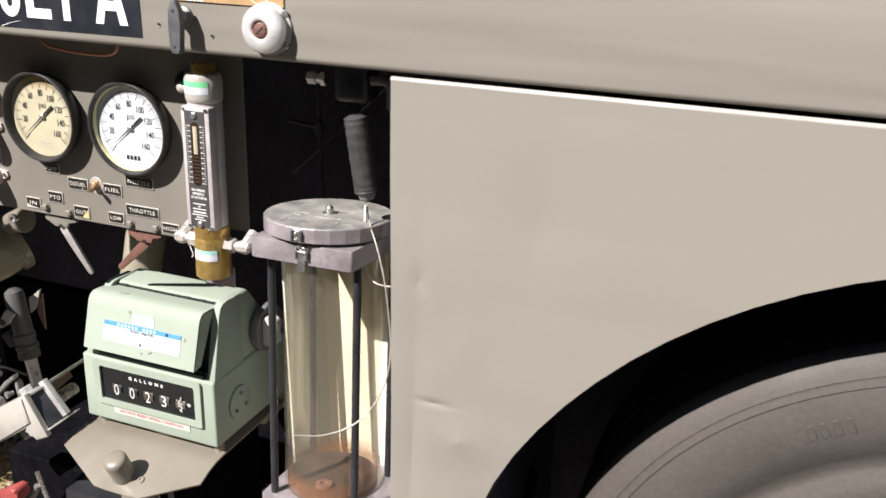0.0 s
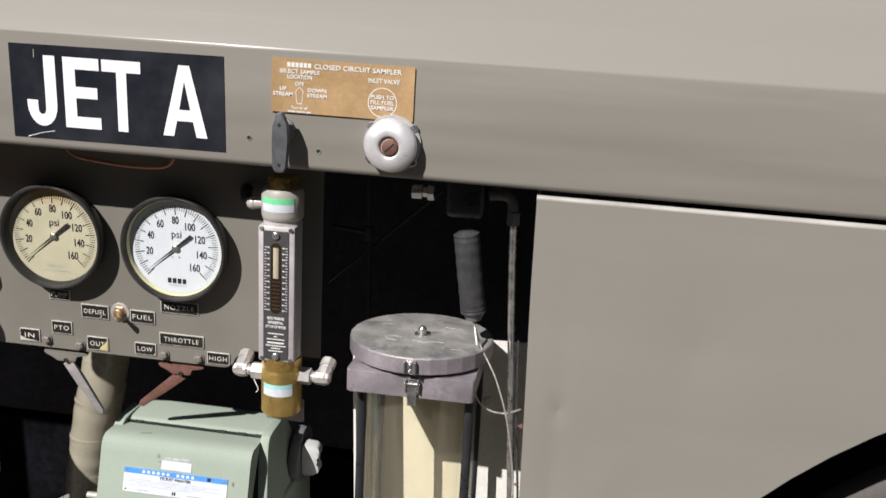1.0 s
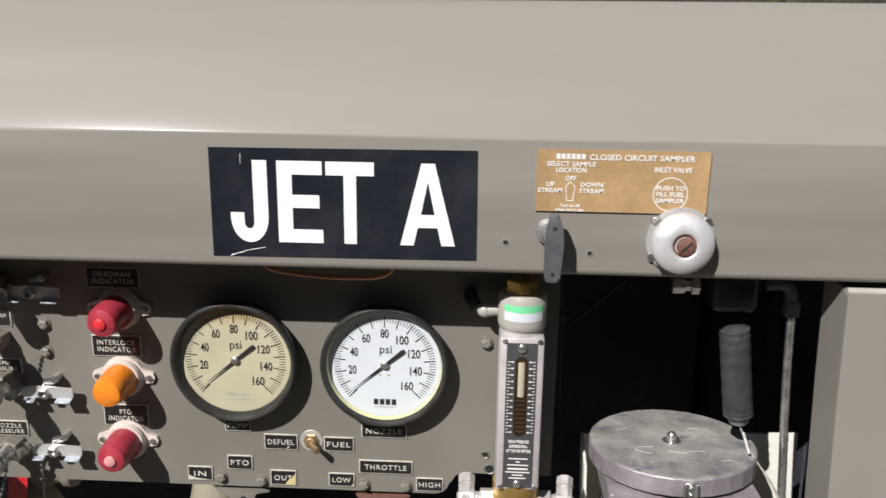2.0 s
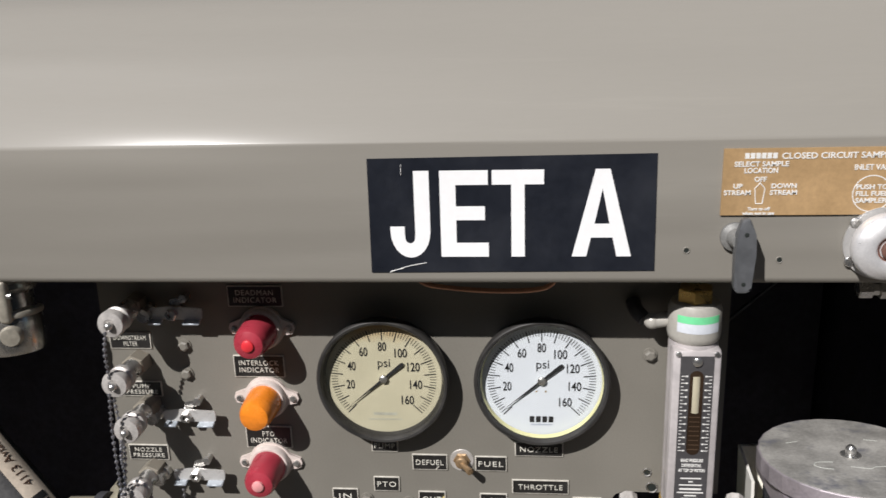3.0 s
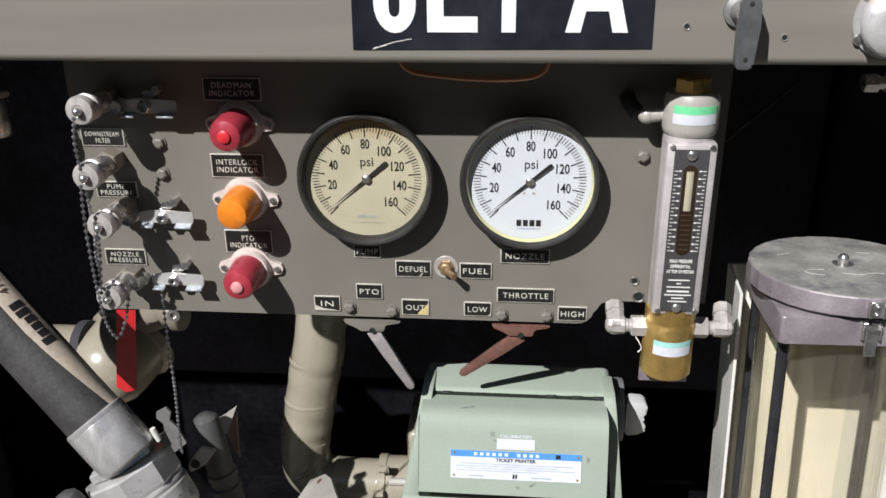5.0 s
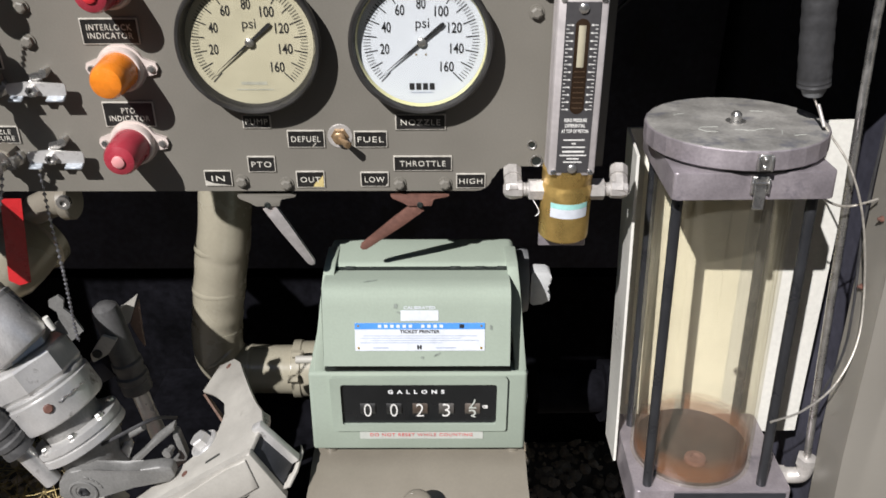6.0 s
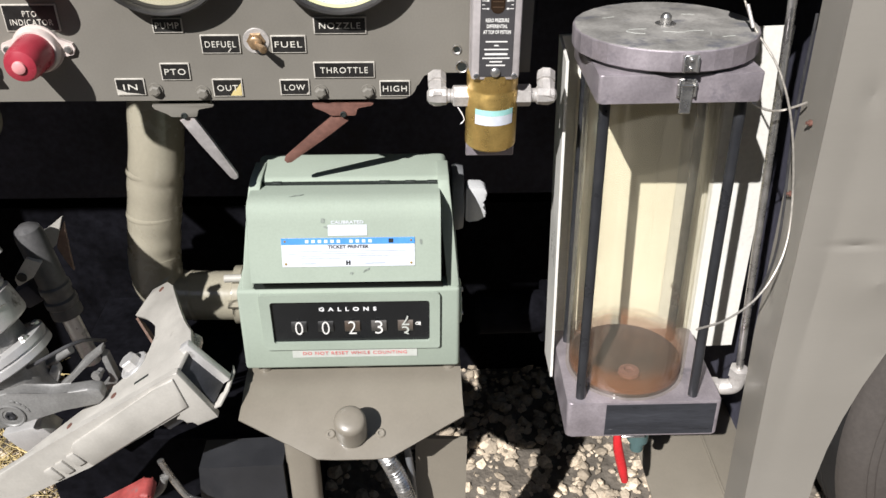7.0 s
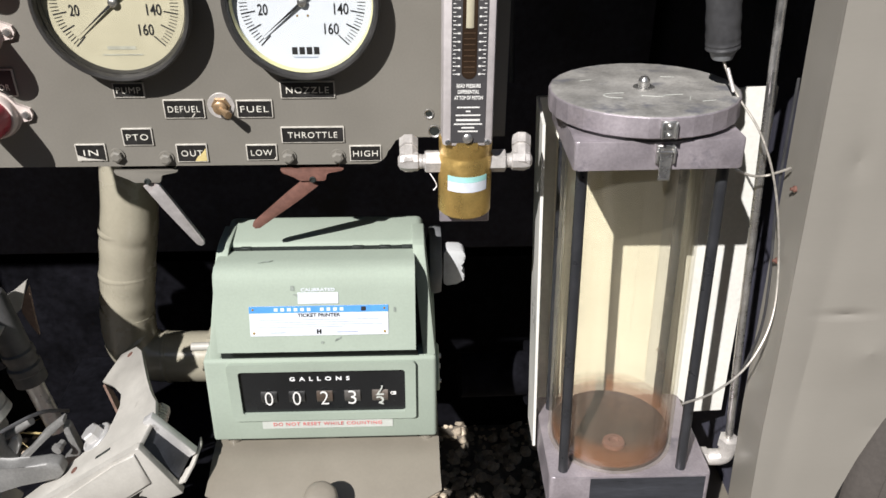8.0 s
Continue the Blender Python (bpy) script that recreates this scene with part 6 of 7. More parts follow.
lidob = part("lid", bm, ANOD, smp, "stained violet-grey round metal lid", local=True, angle=5)
bm = nb()
lathe(bm, [(0.0864, 0), (0.0862, 0.0004), (0, 0.0004)], (-0.0043, -0.0057, H + 0.0537), n=28, turn=0.06)
part("lid_face", bm, LIDMETAL, lidob, "smudged and scratched grey lid face", local=True)
for pts in ([(-0.046, -0.028), (-0.040, -0.034), (-0.030, -0.036)], [(-0.046, -0.028), (-0.041, -0.022), (-0.026, -0.021)], [(-0.012, -0.030), (0.004, -0.034), (0.012, -0.030), (0.026, -0.029)],
            [(0.028, -0.046), (0.031, -0.036)], [(0.038, -0.05), (0.050, -0.048)], [(-0.060, 0.02), (-0.048, 0.024)], [(0.02, 0.03), (0.032, 0.027)]):
    bm = nb()
    tube(bm, [(a, b, H + 0.0541) for a, b in pts], 0.0004, 4)
    part("lid_scratch", bm, PALESTRIP, lidob, "pale scratch in the lid", local=True)
bm = nb()
lathe(bm, [(0.010, 0), (0.010, 0.0012), (0.0055, 0.0012), (0.0055, 0.006), (0.0052, 0.008), (0.003, 0.0105), (0, 0.011)], (-0.0043, -0.0057, H + 0.0541), n=20)
part("acorn_nut", bm, STEEL, lidob, "bright acorn nut", local=True)
bm = nb()
box(bm, (-0.002, -0.0943, H + 0.044), (0.014, 0.004, 0.015), 0.0006, 1)
box(bm, (-0.0078, -0.0965, H + 0.044), (0.0022, 0.005, 0.015), 0.0005, 1)
box(bm, (0.0038, -0.0965, H + 0.044), (0.0022, 0.005, 0.015), 0.0005, 1)
for dz in (0.0395, 0.0475):
    ball(bm, (-0.002, -0.0968, H + dz), 0.0022, 2)
ht = part("latch_hook", bm, STEEL, lidob, "small plated latch hook", local=True)
bm = nb()
box(bm, (0.0, -0.0838, H + 0.0175), (0.016, 0.003, 0.018), 0.0006, 1)
for sx in (-0.0073, 0.0073):
    box(bm, (sx, -0.0868, H + 0.0185), (0.0018, 0.006, 0.015), 0.0005, 1)
cyl(bm, (-0.009, -0.0875, H + 0.021), (0.009, -0.0875, H + 0.021), 0.0014, n=10)
box(bm, (0.0, -0.0872, H + 0.0075), (0.0105, 0.002, 0.026), 0.0006, 1)
part("draw_latch", bm, STEEL, head, "plated draw latch", local=True)
for sx, sy in ((-0.066, -0.054), (0.0635, -0.054), (-0.066, 0.056), (0.0635, 0.056)):
    bm = nb()
    cyl(bm, (sx, sy, -0.002), (sx, sy, H + 0.005), 0.0055, n=20)
    part("tie_rod", bm, RODBLACK, smp, "black tie rod", local=True)
bm = nb()
prism(bm, [(-0.084, -0.055), (0.168, -0.055), (0.168, 0.385), (-0.084, 0.385)], (0, 0.086, 0), (1, 0, 0), (0, 0, 1), 0.004)
prism(bm, [(-0.078, -0.03), (0.0, -0.055), (0.0, 0.385), (-0.078, 0.385)], (-0.084, 0.086, 0), (0.06, 1, 0), (0, 0, 1), 0.003)
bm.transform(PLATE)
bp = part("back_plate", bm, WHITEPLATE, smp, "white painted back plate with a folded edge", local=True)
bm = nb()
prism(bm, [(-0.062, 0.0), (0.062, 0.0), (0.062, 0.375), (-0.062, 0.375)], (0, 0.0815, 0), (1, 0, 0), (0, 0, 1), 0.001)
bm.transform(PLATE)
part("yellowed_liner", bm, CREAMPLATE, bp, "yellowed liner behind the tube", local=True)
bm = nb()
for z in (0.30, 0.05):
    cyl(bm, (0.078, 0.0812, z), (0.078, 0.077, z), 0.006, n=6)
bm.transform(PLATE)
part("plate_bolt", bm, STEEL, bp, local=True)
# drain valve below
bm = nb()
lathe(bm, [(0.010, 0), (0.010, -0.016), (0.013, -0.018), (0.013, -0.034), (0.008, -0.036), (0.008, -0.05)], (0.012, -0.035, -0.049), n=20)
dv = part("drain_valve", bm, TEAL, smp, "dark teal drain valve", local=True)
bm = nb()
tube(bm, [(-0.020, -0.060, -0.052), (-0.018, -0.064, -0.072), (-0.010, -0.066, -0.105), (-0.006, -0.066, -0.122)], 0.005, 10, radii=lambda f: 0.0042 + 0.0018 * math.sin(3.0 * min(f + 0.05, 1)))
part("red_handle", bm, REDPAINT, dv, "red dipped valve handle", local=True)
bm = nb()
box(bm, (-0.004, -0.05, -0.058), (0.034, 0.02, 0.003), 0.001, 1)
part("handle_arm", bm, STEEL, dv, local=True)

# steel fill tube beside the sampler
t = thing("fill_tube", at(0.403, 0.066, 1.2), "bare steel fill tube with plated elbows", "pipe")
bm = nb()
tube(bm, [(0.401, 0.066, 1.185), (0.406, 0.065, 1.10), (0.418, 0.060, 0.95), (0.434, 0.052, 0.75), (0.446, 0.047, 0.615)], 0.0043, 18)
part("tube", bm, STEEL, t, "polished bare steel tube")
# plated elbow coloured dark grey to carry the fascia's shade
b1 = nb()
tube(b1, [(0.372, 0.066, 1.212), (0.388, 0.066, 1.213), (0.397, 0.066, 1.208), (0.400, 0.066, 1.192)], 0.0066, 14)
lathe(b1, [(0.0062, 0), (0.0082, 0.001), (0.0082, 0.016), (0.006, 0.017)], (0.4003, 0.066, 1.196), (0.003, 0, -1), 6)
part("upper_elbow", b1, DARKHANDLE, t, angle=30)
b1 = nb()
tube(b1, [(0.4465, 0.047, 0.618), (0.447, 0.047, 0.603), (0.443, 0.047, 0.593), (0.430, 0.049, 0.590), (0.412, 0.052, 0.590)], 0.0095, 14)
lathe(b1, [(0.009, 0), (0.0115, 0.001), (0.0115, 0.012), (0.009, 0.013)], (0.4455, 0.047, 0.622), (0, 0, -1), 6)
lathe(b1, [(0.009, 0), (0.0115, 0.001), (0.0115, 0.012), (0.009, 0.013)], (0.426, 0.049, 0.590), (-1, 0.1, 0), 6)
part("lower_elbow", b1, DULLNICKEL, t, "pale cast elbow", angle=30)
nudge(t, (-0.0065, -0.004, 0.004), (0.9, 0.2, 0), 0.985)

# deadman grip and its cable
grip = thing("deadman_grip", at(0.355, 0.07, 1.16), "black rubber deadman grip hanging under the fascia", "handle")
bm = nb()
d = Vector((0.015, 0.002, -0.102))
tube(bm, [(0.348, 0.07, 1.166), (0.350, 0.07, 1.154), (0.355, 0.071, 1.12), (0.361, 0.072, 1.08), (0.363, 0.072, 1.067)], 0.014, 24, radii=lambda f: 0.0150 * min(1.0, 0.55 + 5.0 * f) + 0.0004 * math.sin(f * 60) * (f > 0.12))
part("rubber_sleeve", bm, RUBBER, grip, "black moulded rubber sleeve")
bm = nb()
cyl(bm, (0.363, 0.072, 1.069), (0.3638, 0.072, 1.058), 0.0135, 0.009, n=24)
part("end_cap", bm, GREYPLASTIC, grip)
# black put into the valve body's colour for the shade under the fascia
bm = nb()
box(bm, (0.345, 0.08, 1.208), (0.046, 0.04, 0.055), 0.008, 3)
part("valve_body", bm, RODBLACK, grip, "valve body coloured black to stand in for shade")
bm = nb()
lathe(bm, [(0.0075, 0), (0.0085, 0.001), (0.0085, 0.012), (0.006, 0.013), (0.006, 0.018), (0.0095, 0.019), (0.0095, 0.026)], (0.283, 0.07, 1.206), (1, 0, 0.02), 6)
part("side_nut", bm, STEEL, grip, angle=20)
nudge(grip, (-0.006, -0.004, 0.006), k=0.985)
t = thing("grip_cable", at(0.363, 0.072, 1.06), "thin braided steel cable looping past the sampler", "cable")
bm = nb()
tube(bm, [(0.3575, 0.066, 1.066), (0.369, 0.0523, 1.0405), (0.3914, 0.0328, 1.0076), (0.4091, 0.0189, 0.959), (0.4212, 0.0055, 0.8884), (0.4164, -0.0144, 0.8404), (0.3935, -0.0352, 0.8067), (0.3593, -0.0537, 0.7915), (0.324, -0.069, 0.791)], 0.0011, 8)
part("cable", bm, WIRE, t)
bm = nb()
cyl(bm, (0.3605, 0.058, 1.060), (0.3655, 0.047, 1.042), 0.0017, n=12, bev=0.0004)
part("crimp_sleeve", bm, DULLNICKEL, t, "pale crimp sleeve")
t = thing("clip_wire", at(0.4, 0.02, 0.98), "short steel wire clipped to the panel edge", "wire")
bm = nb()
tube(bm, [(0.366, 0.046, 0.984), (0.376, 0.036, 0.974), (0.390, 0.034, 0.968), (0.405, 0.0366, 0.9665), (0.416, 0.030, 0.974), (0.4215, 0.026, 0.979)], 0.0012, 8)
part("cable", bm, WIRE, t)
t = thing("black_lead", at(0.43, 0.03, 0.9), "thin black lead hanging along the panel edge", "cable")
bm = nb()
tube(bm, [(0.412, 0.03, 1.06), (0.419, 0.035, 0.95), (0.428, 0.03, 0.86), (0.430, 0.028, 0.80), (0.424, 0.035, 0.74)], 0.0014, 8)
part("cable", bm, RUBBER, t)
for z, y in ((0.963, 0.016), (0.885, 0.022)):
    t = thing("edge_screw", at(0.4252 + (0.963 - z) * 0.03, y, z), "small rusty screw in the panel's return edge", "screw", "edge screws")
    bm = nb()
    lathe(bm, [(0.003, 0.0), (0.003, 0.002), (0.0015, 0.003), (0.0015, 0.005), (0, 0.005)], (0, 0, 0), (-1, 0, 0), 12)
    part("head", bm, RUST, t, local=True)

# rods seen deep in the compartment
t = thing("linkage_rod", at(0.2, 0.24, 1.1), "thin linkage rods coloured near black for shade", "linkage")
# rods darkened in colour to stand in for the shade they hang in
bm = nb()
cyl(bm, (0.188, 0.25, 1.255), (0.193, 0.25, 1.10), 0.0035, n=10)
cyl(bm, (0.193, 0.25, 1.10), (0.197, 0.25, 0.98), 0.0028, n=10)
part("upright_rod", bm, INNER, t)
bm = nb()
cyl(bm, (0.13, 0.27, 1.02), (0.29, 0.27, 1.17), 0.0022, n=10)
part("brace", bm, RODBLACK, t)
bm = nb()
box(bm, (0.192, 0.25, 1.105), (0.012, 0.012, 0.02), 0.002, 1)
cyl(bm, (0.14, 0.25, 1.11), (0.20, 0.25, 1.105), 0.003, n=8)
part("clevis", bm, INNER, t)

# ---- meter pipework behind ----
t = thing("meter_pipe", at(-0.30, 0.42, 0.6), "glossy olive painted pipe with welded elbow", "pipe")
bm = nb()
tube(bm, [(-0.255, 0.50, 1.1), (-0.289, 0.420, 0.766), (-0.302, 0.410, 0.690), (-0.317, 0.410, 0.613), (-0.326, 0.410, 0.564)], 0.0385, 40, radii=lambda f: 0.0385 + 0.0006 * math.sin(f * 40))
part("riser", bm, GLOSSY, t)
for c in ((-0.299, 0.412, 0.710), (-0.312, 0.410, 0.640)):
    bm = nb()
    lathe(bm, [(0.0384, -0.006), (0.0402, -0.002), (0.0402, 0.002), (0.0384, 0.006)], c, (0.0, 0.12, 1), n=40, cap=False)
    part("weld_band", bm, GLOSSY, t)
bm = nb()
tube(bm, [(-0.324, 0.410, 0.572), (-0.327, 0.408, 0.542), (-0.323, 0.405, 0.512), (-0.302, 0.402, 0.495), (-0.273, 0.400, 0.491), (-0.197, 0.400, 0.488)], 0.0388, 32)
part("bend", bm, GLOSSY, t)
for c, n in (((-0.325, 0.405, 0.525), (-0.7, 0.0, 1.0)), ((-0.275, 0.400, 0.491), (1, 0, 0.05))):
    bm = nb()
    lathe(bm, [(0.0388, -0.004), (0.0405, -0.001), (0.0405, 0.001), (0.0388, 0.004)], c, n, n=40, cap=False)
    part("weld_seam", bm, GLOSSY, t)
bm = nb()
lathe(bm, [(0.040, 0), (0.046, 0.002), (0.046, 0.014), (0.044, 0.016), (0.044, 0.06), (0.0, 0.06)], (-0.212, 0.400, 0.490), (1, 0, 0), 40)
part("flange", bm, GLOSSY, t, "painted pipe flange")
bm = nb()
box(bm, (-0.09, 0.45, 0.52), (0.15, 0.12, 0.15), 0.012, 3)
part("meter_body", bm, GLOSSY, t, "olive painted meter body")
for c in ((-0.205, 0.365, 0.545), (-0.214, 0.352, 0.508)):
    bm = nb()
    cyl(bm, c, Vector(c) + Vector((0.016, 0, 0)), 0.0065, n=6)
    part("flange_bolt", bm, GLOSSY, t, angle=20)
nudge(t, (-0.0185, 0.0139, -0.0045), (1.1, 0.1, 1.4), 1.022)

# round valve casing with its red tag
t = thing("valve_casing", at(-0.48, 0.2, 0.86), "round olive painted cast valve casing", "valve")
bm = nb()
lathe(bm, [(0.0, -0.050), (0.024, -0.048), (0.040, -0.038), (0.050, -0.020), (0.052, 0.0), (0.052, 0.03), (0.058, 0.032), (0.058, 0.044), (0.04, 0.046)], (-0.521, 0.240, 0.815), (0.35, 0.9, 0.35), 48)
part("casing", bm, GLOSSY, t)
bm = nb()
cyl(bm, (-0.604, 0.240, 0.835), (-0.560, 0.250, 0.829), 0.030, n=32, bev=0.003)
part("inlet_neck", bm, GLOSSY, t)
# dark ring put in for the hose's cast shadow beside the casing
bm = nb()
lathe(bm, [(0.028, 0), (0.037, 0.002), (0.037, 0.013), (0.028, 0.015)], (-0.565, 0.245, 0.831), (1, 0, 0), 36)
part("painted_hose_shadow", bm, INNER, t, "dark ring standing in for the hose's shadow")
bm = nb()
tube(bm, [(-0.470, 0.240, 0.878), (-0.443, 0.232, 0.892), (-0.429, 0.224, 0.897), (-0.421, 0.222, 0.898)], 0.018, 18)
lathe(bm, [(0.020, 0), (0.022, 0.002), (0.022, 0.012), (0.020, 0.014)], (-0.427, 0.222, 0.897), (1, -0.1, 0.1), 24)
part("outlet_neck", bm, SHELFPAINT, t)
bm = nb()
lathe(bm, [(0.008, 0), (0.008, -0.006), (0.004, -0.006), (0.004, -0.003), (0, -0.003)], (-0.414, 0.198, 0.909), (0, 1, 0), 16)
part("neck_bolt", bm, STEEL, t)
nudge(t, (-0.0521, 0.0682, -0.0547), (0, 0, 1.7), 1.103)
t = thing("red_tag", at(-0.43, 0.185, 0.88), "red plastic streamer tag hanging below the panel", "tag")
bm = nb()
flat(bm, [(-0.479, 0.919), (-0.456, 0.919), (-0.471, 0.810), (-0.485, 0.806), (-0.496, 0.813)], 0.185, 0.0012)
part("streamer", bm, REDPAINT, t)
nudge(t, (-0.0464, 0.0687, -0.0529), (0, 0, 1.7), 1.103)

# cam coupling under the fascia
t = thing("cam_coupling", at(-0.495, 0.04, 1.24), "plated cam coupling hanging under the fascia", "coupling")
ax = Vector((0.10, -0.12, -0.98)).normalized()
o = Vector((-0.505, 0.042, 1.247))
bm = nb()
lathe(bm, [(0.018, 0), (0.026, 0.006), (0.0285, 0.014), (0.0285, 0.024), (0.0225, 0.030), (0.0215, 0.044), (0.0245, 0.047), (0.0265, 0.052), (0.0255, 0.086), (0.0235, 0.0895), (0.018, 0.0895), (0.018, 0.06), (0, 0.06)], o, ax, 40)
part("sleeve", bm, WORNCHROME, t, "worn stained sleeve")
front = Vector((0.010, -0.0265, 0))
bm = nb()
box(bm, o + ax * 0.030 + front, (0.012, 0.010, 0.044), 0.004, 3)
lathe(bm, [(0.0, -0.006), (0.009, -0.005), (0.0115, -0.001), (0.0115, 0.006)], o + ax * 0.066 + Vector((0.008, -0.022, 0)), (-0.2, 1, 0), 24)
part("cam_ear", bm, TARNISHCAST, t, "tarnished cam ear")
bm = nb()
lathe(bm, [(0.0240, 0), (0.0280, 0.0015), (0.0288, 0.004), (0.0280, 0.0065), (0.0240, 0.008)], o + ax * 0.046, ax, 40)
part("ring_seam", bm, TARNISHCAST, t, "raised ring round the sleeve")
bm = nb()
cyl(bm, o + ax * 0.024 + front + Vector((-0.010, -0.001, 0)), o + ax * 0.024 + front + Vector((0.010, -0.001, 0)), 0.003, n=14)
part("cam_pin", bm, STEEL, t)
nudge(t, (-0.004, -0.0085, 0.0005), (0, 0, 1.7), 0.95)

# ---- fuelling hose and nozzle ----
hose = thing("fuel_hose", at(-0.56, 0.04, 1.0), "black aviation fuelling hose with a cream lettered stripe", "hose")
h0, h1 = Vector((-0.650, 0.150, 0.999)), Vector((-0.491, 0.110, 0.807))
hd = (h1 - h0).normalized()
HR = 0.0335
bm = nb()
tube(bm, [h0 - hd * 0.55, h0 - hd * 0.2, h0, h0.lerp(h1, 0.5), h1, h1 + hd * 0.02], HR, 40)
rub = part("rubber_body", bm, HOSE, hose)
front = Vector((0.54, -0.80, 0.46))
front = (front - hd * front.dot(hd)).normalized()
upper = hd.cross(front).normalized()
upper = upper if upper.z > 0 else -upper
face = front * math.cos(0.58) + upper * math.sin(0.58)
side = hd.cross(face).normalized()
turn_way = 1 if side.dot(upper) > 0 else -1


def on_hose(s, a, r=HR):
    """A point s metres back up the hose, a radians round from the stripe's middle, which twists near the ferrule."""
    a += turn_way * 0.55 * max(0.0, 1 - s / 0.13) ** 1.5
    return h1 - hd * s + (face * math.cos(a) + side * math.sin(a)) * r


bm = nb()
rows = [[bm.verts.new(on_hose(0.002 + 0.6 * k / 20, -0.43 + 0.86 * j / 8, HR + 0.0006)) for j in range(9)] for k in range(21)]
for a, b in zip(rows, rows[1:]):
    for j in range(8):
        bm.faces.new((a[j], a[j + 1], b[j + 1], b[j]))
stripe = part("stripe", bm, STRIPE, hose, "cream lettered stripe")


def hose_text(s, start, size, mat, width):
    ob = lettering(hose, "hose_lettering", s, Matrix(), size, mat, width, offset=-0.0001)
    inv = chain_matrix(hose).inverted()
    for v in ob.data.vertices:
        v.co = inv @ on_hose(start + v.co.x, v.co.y / HR, HR + 0.0012 + v.co.z)
    return ob


hose_text("4113 Aviation Fueling Hose", 0.2485, 0.0140, material("brown_ink", (0.10, 0.06, 0.04), 0.6, bump=0), 0.159)
bm = nb()
for k in range(6):
    top = 0.16 + 0.10 * (k in (0, 4, 5))
    edge_a, edge_b = [[bm.verts.new(on_hose(0.097 + 0.0102 * k + dx, -0.20 + (0.20 + top) * j / 5, HR + 0.0011)) for j in range(6)] for dx in (0, 0.0082)]
    for j in range(5):
        bm.faces.new((edge_a[j], edge_b[j], edge_b[j + 1], edge_a[j + 1]))
solid(bm, 0.0003)
part("maker_mark", bm, INK, hose, "bold dark maker's mark")
bm = nb()
lathe(bm, [(0.0338, -0.004), (0.0362, -0.002), (0.0362, 0.002), (0.0358, 0.0025), (0.0362, 0.004), (0.0362, 0.052), (0.0345, 0.058), (0.026, 0.062)], h1, hd, 48)
part("ferrule", bm, ALU, hose, "bright turned metal ferrule")
nudge(hose, (0.0010, -0.0199, 0.0057), (0, 0, 1.7), 1.002)

noz = thing("fuel_nozzle", at(-0.40, 0.07, 0.70), "worn aluminium aviation fuel nozzle on the hose end", "nozzle")
nd = (Vector((-0.420, 0.088, 0.670)) - Vector((-0.468, 0.105, 0.761))).normalized()
c1 = Vector((-0.467, 0.105, 0.759))
bm = nb()
lathe(bm, [(0.030, -0.004), (0.039, 0), (0.041, 0.002), (0.041, 0.010), (0.036, 0.013)], c1, nd, 6, turn=0.35)
part("lock_nut", bm, CASTALU, noz, "dull six-sided lock nut", angle=20)
c2 = c1 + nd * 0.0125
bm = nb()
lathe(bm, [(0.044, 0), (0.0525, 0.002), (0.054, 0.005), (0.054, 0.031), (0.050, 0.036), (0.046, 0.037)], c2, nd, 8, turn=0.12)
part("hex_collar", bm, CASTALU, noz, "faceted cast collar", angle=20)
c3 = c2 + nd * 0.035
bm = nb()
lathe(bm, [(0.046, 0), (0.0505, 0.002), (0.051, 0.004), (0.0495, 0.006), (0.0495, 0.008), (0.0525, 0.010), (0.0525, 0.040), (0.051, 0.044), (0.046, 0.046), (0.038, 0.046)], c3, nd, 56)
sw = part("swivel_ring", bm, CASTALU, noz, "round cast swivel ring")
toward = Vector((0.35, -0.78, 0.5))
toward = (toward - nd * toward.dot(nd)).normalized()
across = nd.cross(toward).normalized()


def ring(s, a, r=0.0525):
    return c3 + nd * s + (toward * math.cos(a) + across * math.sin(a)) * r


bm = nb()
lathe(bm, [(0.0055, -0.001), (0.0055, 0.002), (0.004, 0.0032), (0, 0.0032)], ring(0.022, 0.1), toward, 9)
part("ring_screw", bm, RUST, sw, "rusty retaining screw")
bm = nb()
sg = 1 if across.x > 0 else -1
tube(bm, [ring(0.022 + 0.001 * math.sin(k * 2.1), sg * (0.12 + 0.07 * k), 0.0535) for k in range(11)], 0.0009, 6)
part("lock_wire", bm, STEEL, sw, "twisted lock wire")
c4 = c3 + nd * 0.044
bm = nb()
lathe(bm, [(0.036, 0), (0.036, 0.022), (0.046, 0.026)], c4, nd, 40)
part("neck", bm, DARKCAST, noz)
bm = nb()
lathe(bm, [(0.046, 0.022), (0.053, 0.024), (0.053, 0.032), (0.051, 0.033), (0.051, 0.035), (0.053, 0.036), (0.053, 0.044), (0.049, 0.046), (0.02, 0.046)], c4, nd, 40)
part("body_flange", bm, CASTALU, noz, "stacked pale body flanges")
for a in (-0.9, -0.1, 0.7, 1.5):
    bm = nb()
    q = c4 + nd * 0.024 + (toward * math.cos(a * sg) + across * math.sin(a * sg)) * 0.046
    lathe(bm, [(0.0055, 0), (0.0055, 0.004), (0.004, 0.006), (0, 0.006)], q, -nd, 6)
    part("flange_bolt", bm, STEEL, noz, angle=20)
bm = nb()
c5 = c4 + nd * 0.045
lathe(bm, [(0.040, 0), (0.038, 0.014), (0.028, 0.03), (0.026, 0.06), (0.0, 0.062)], c5, nd, 32)
part("body", bm, DARKCAST, noz, "cast nozzle body")
# trip lever with its round hub, casting darkened to carry partial shade
bm = nb()
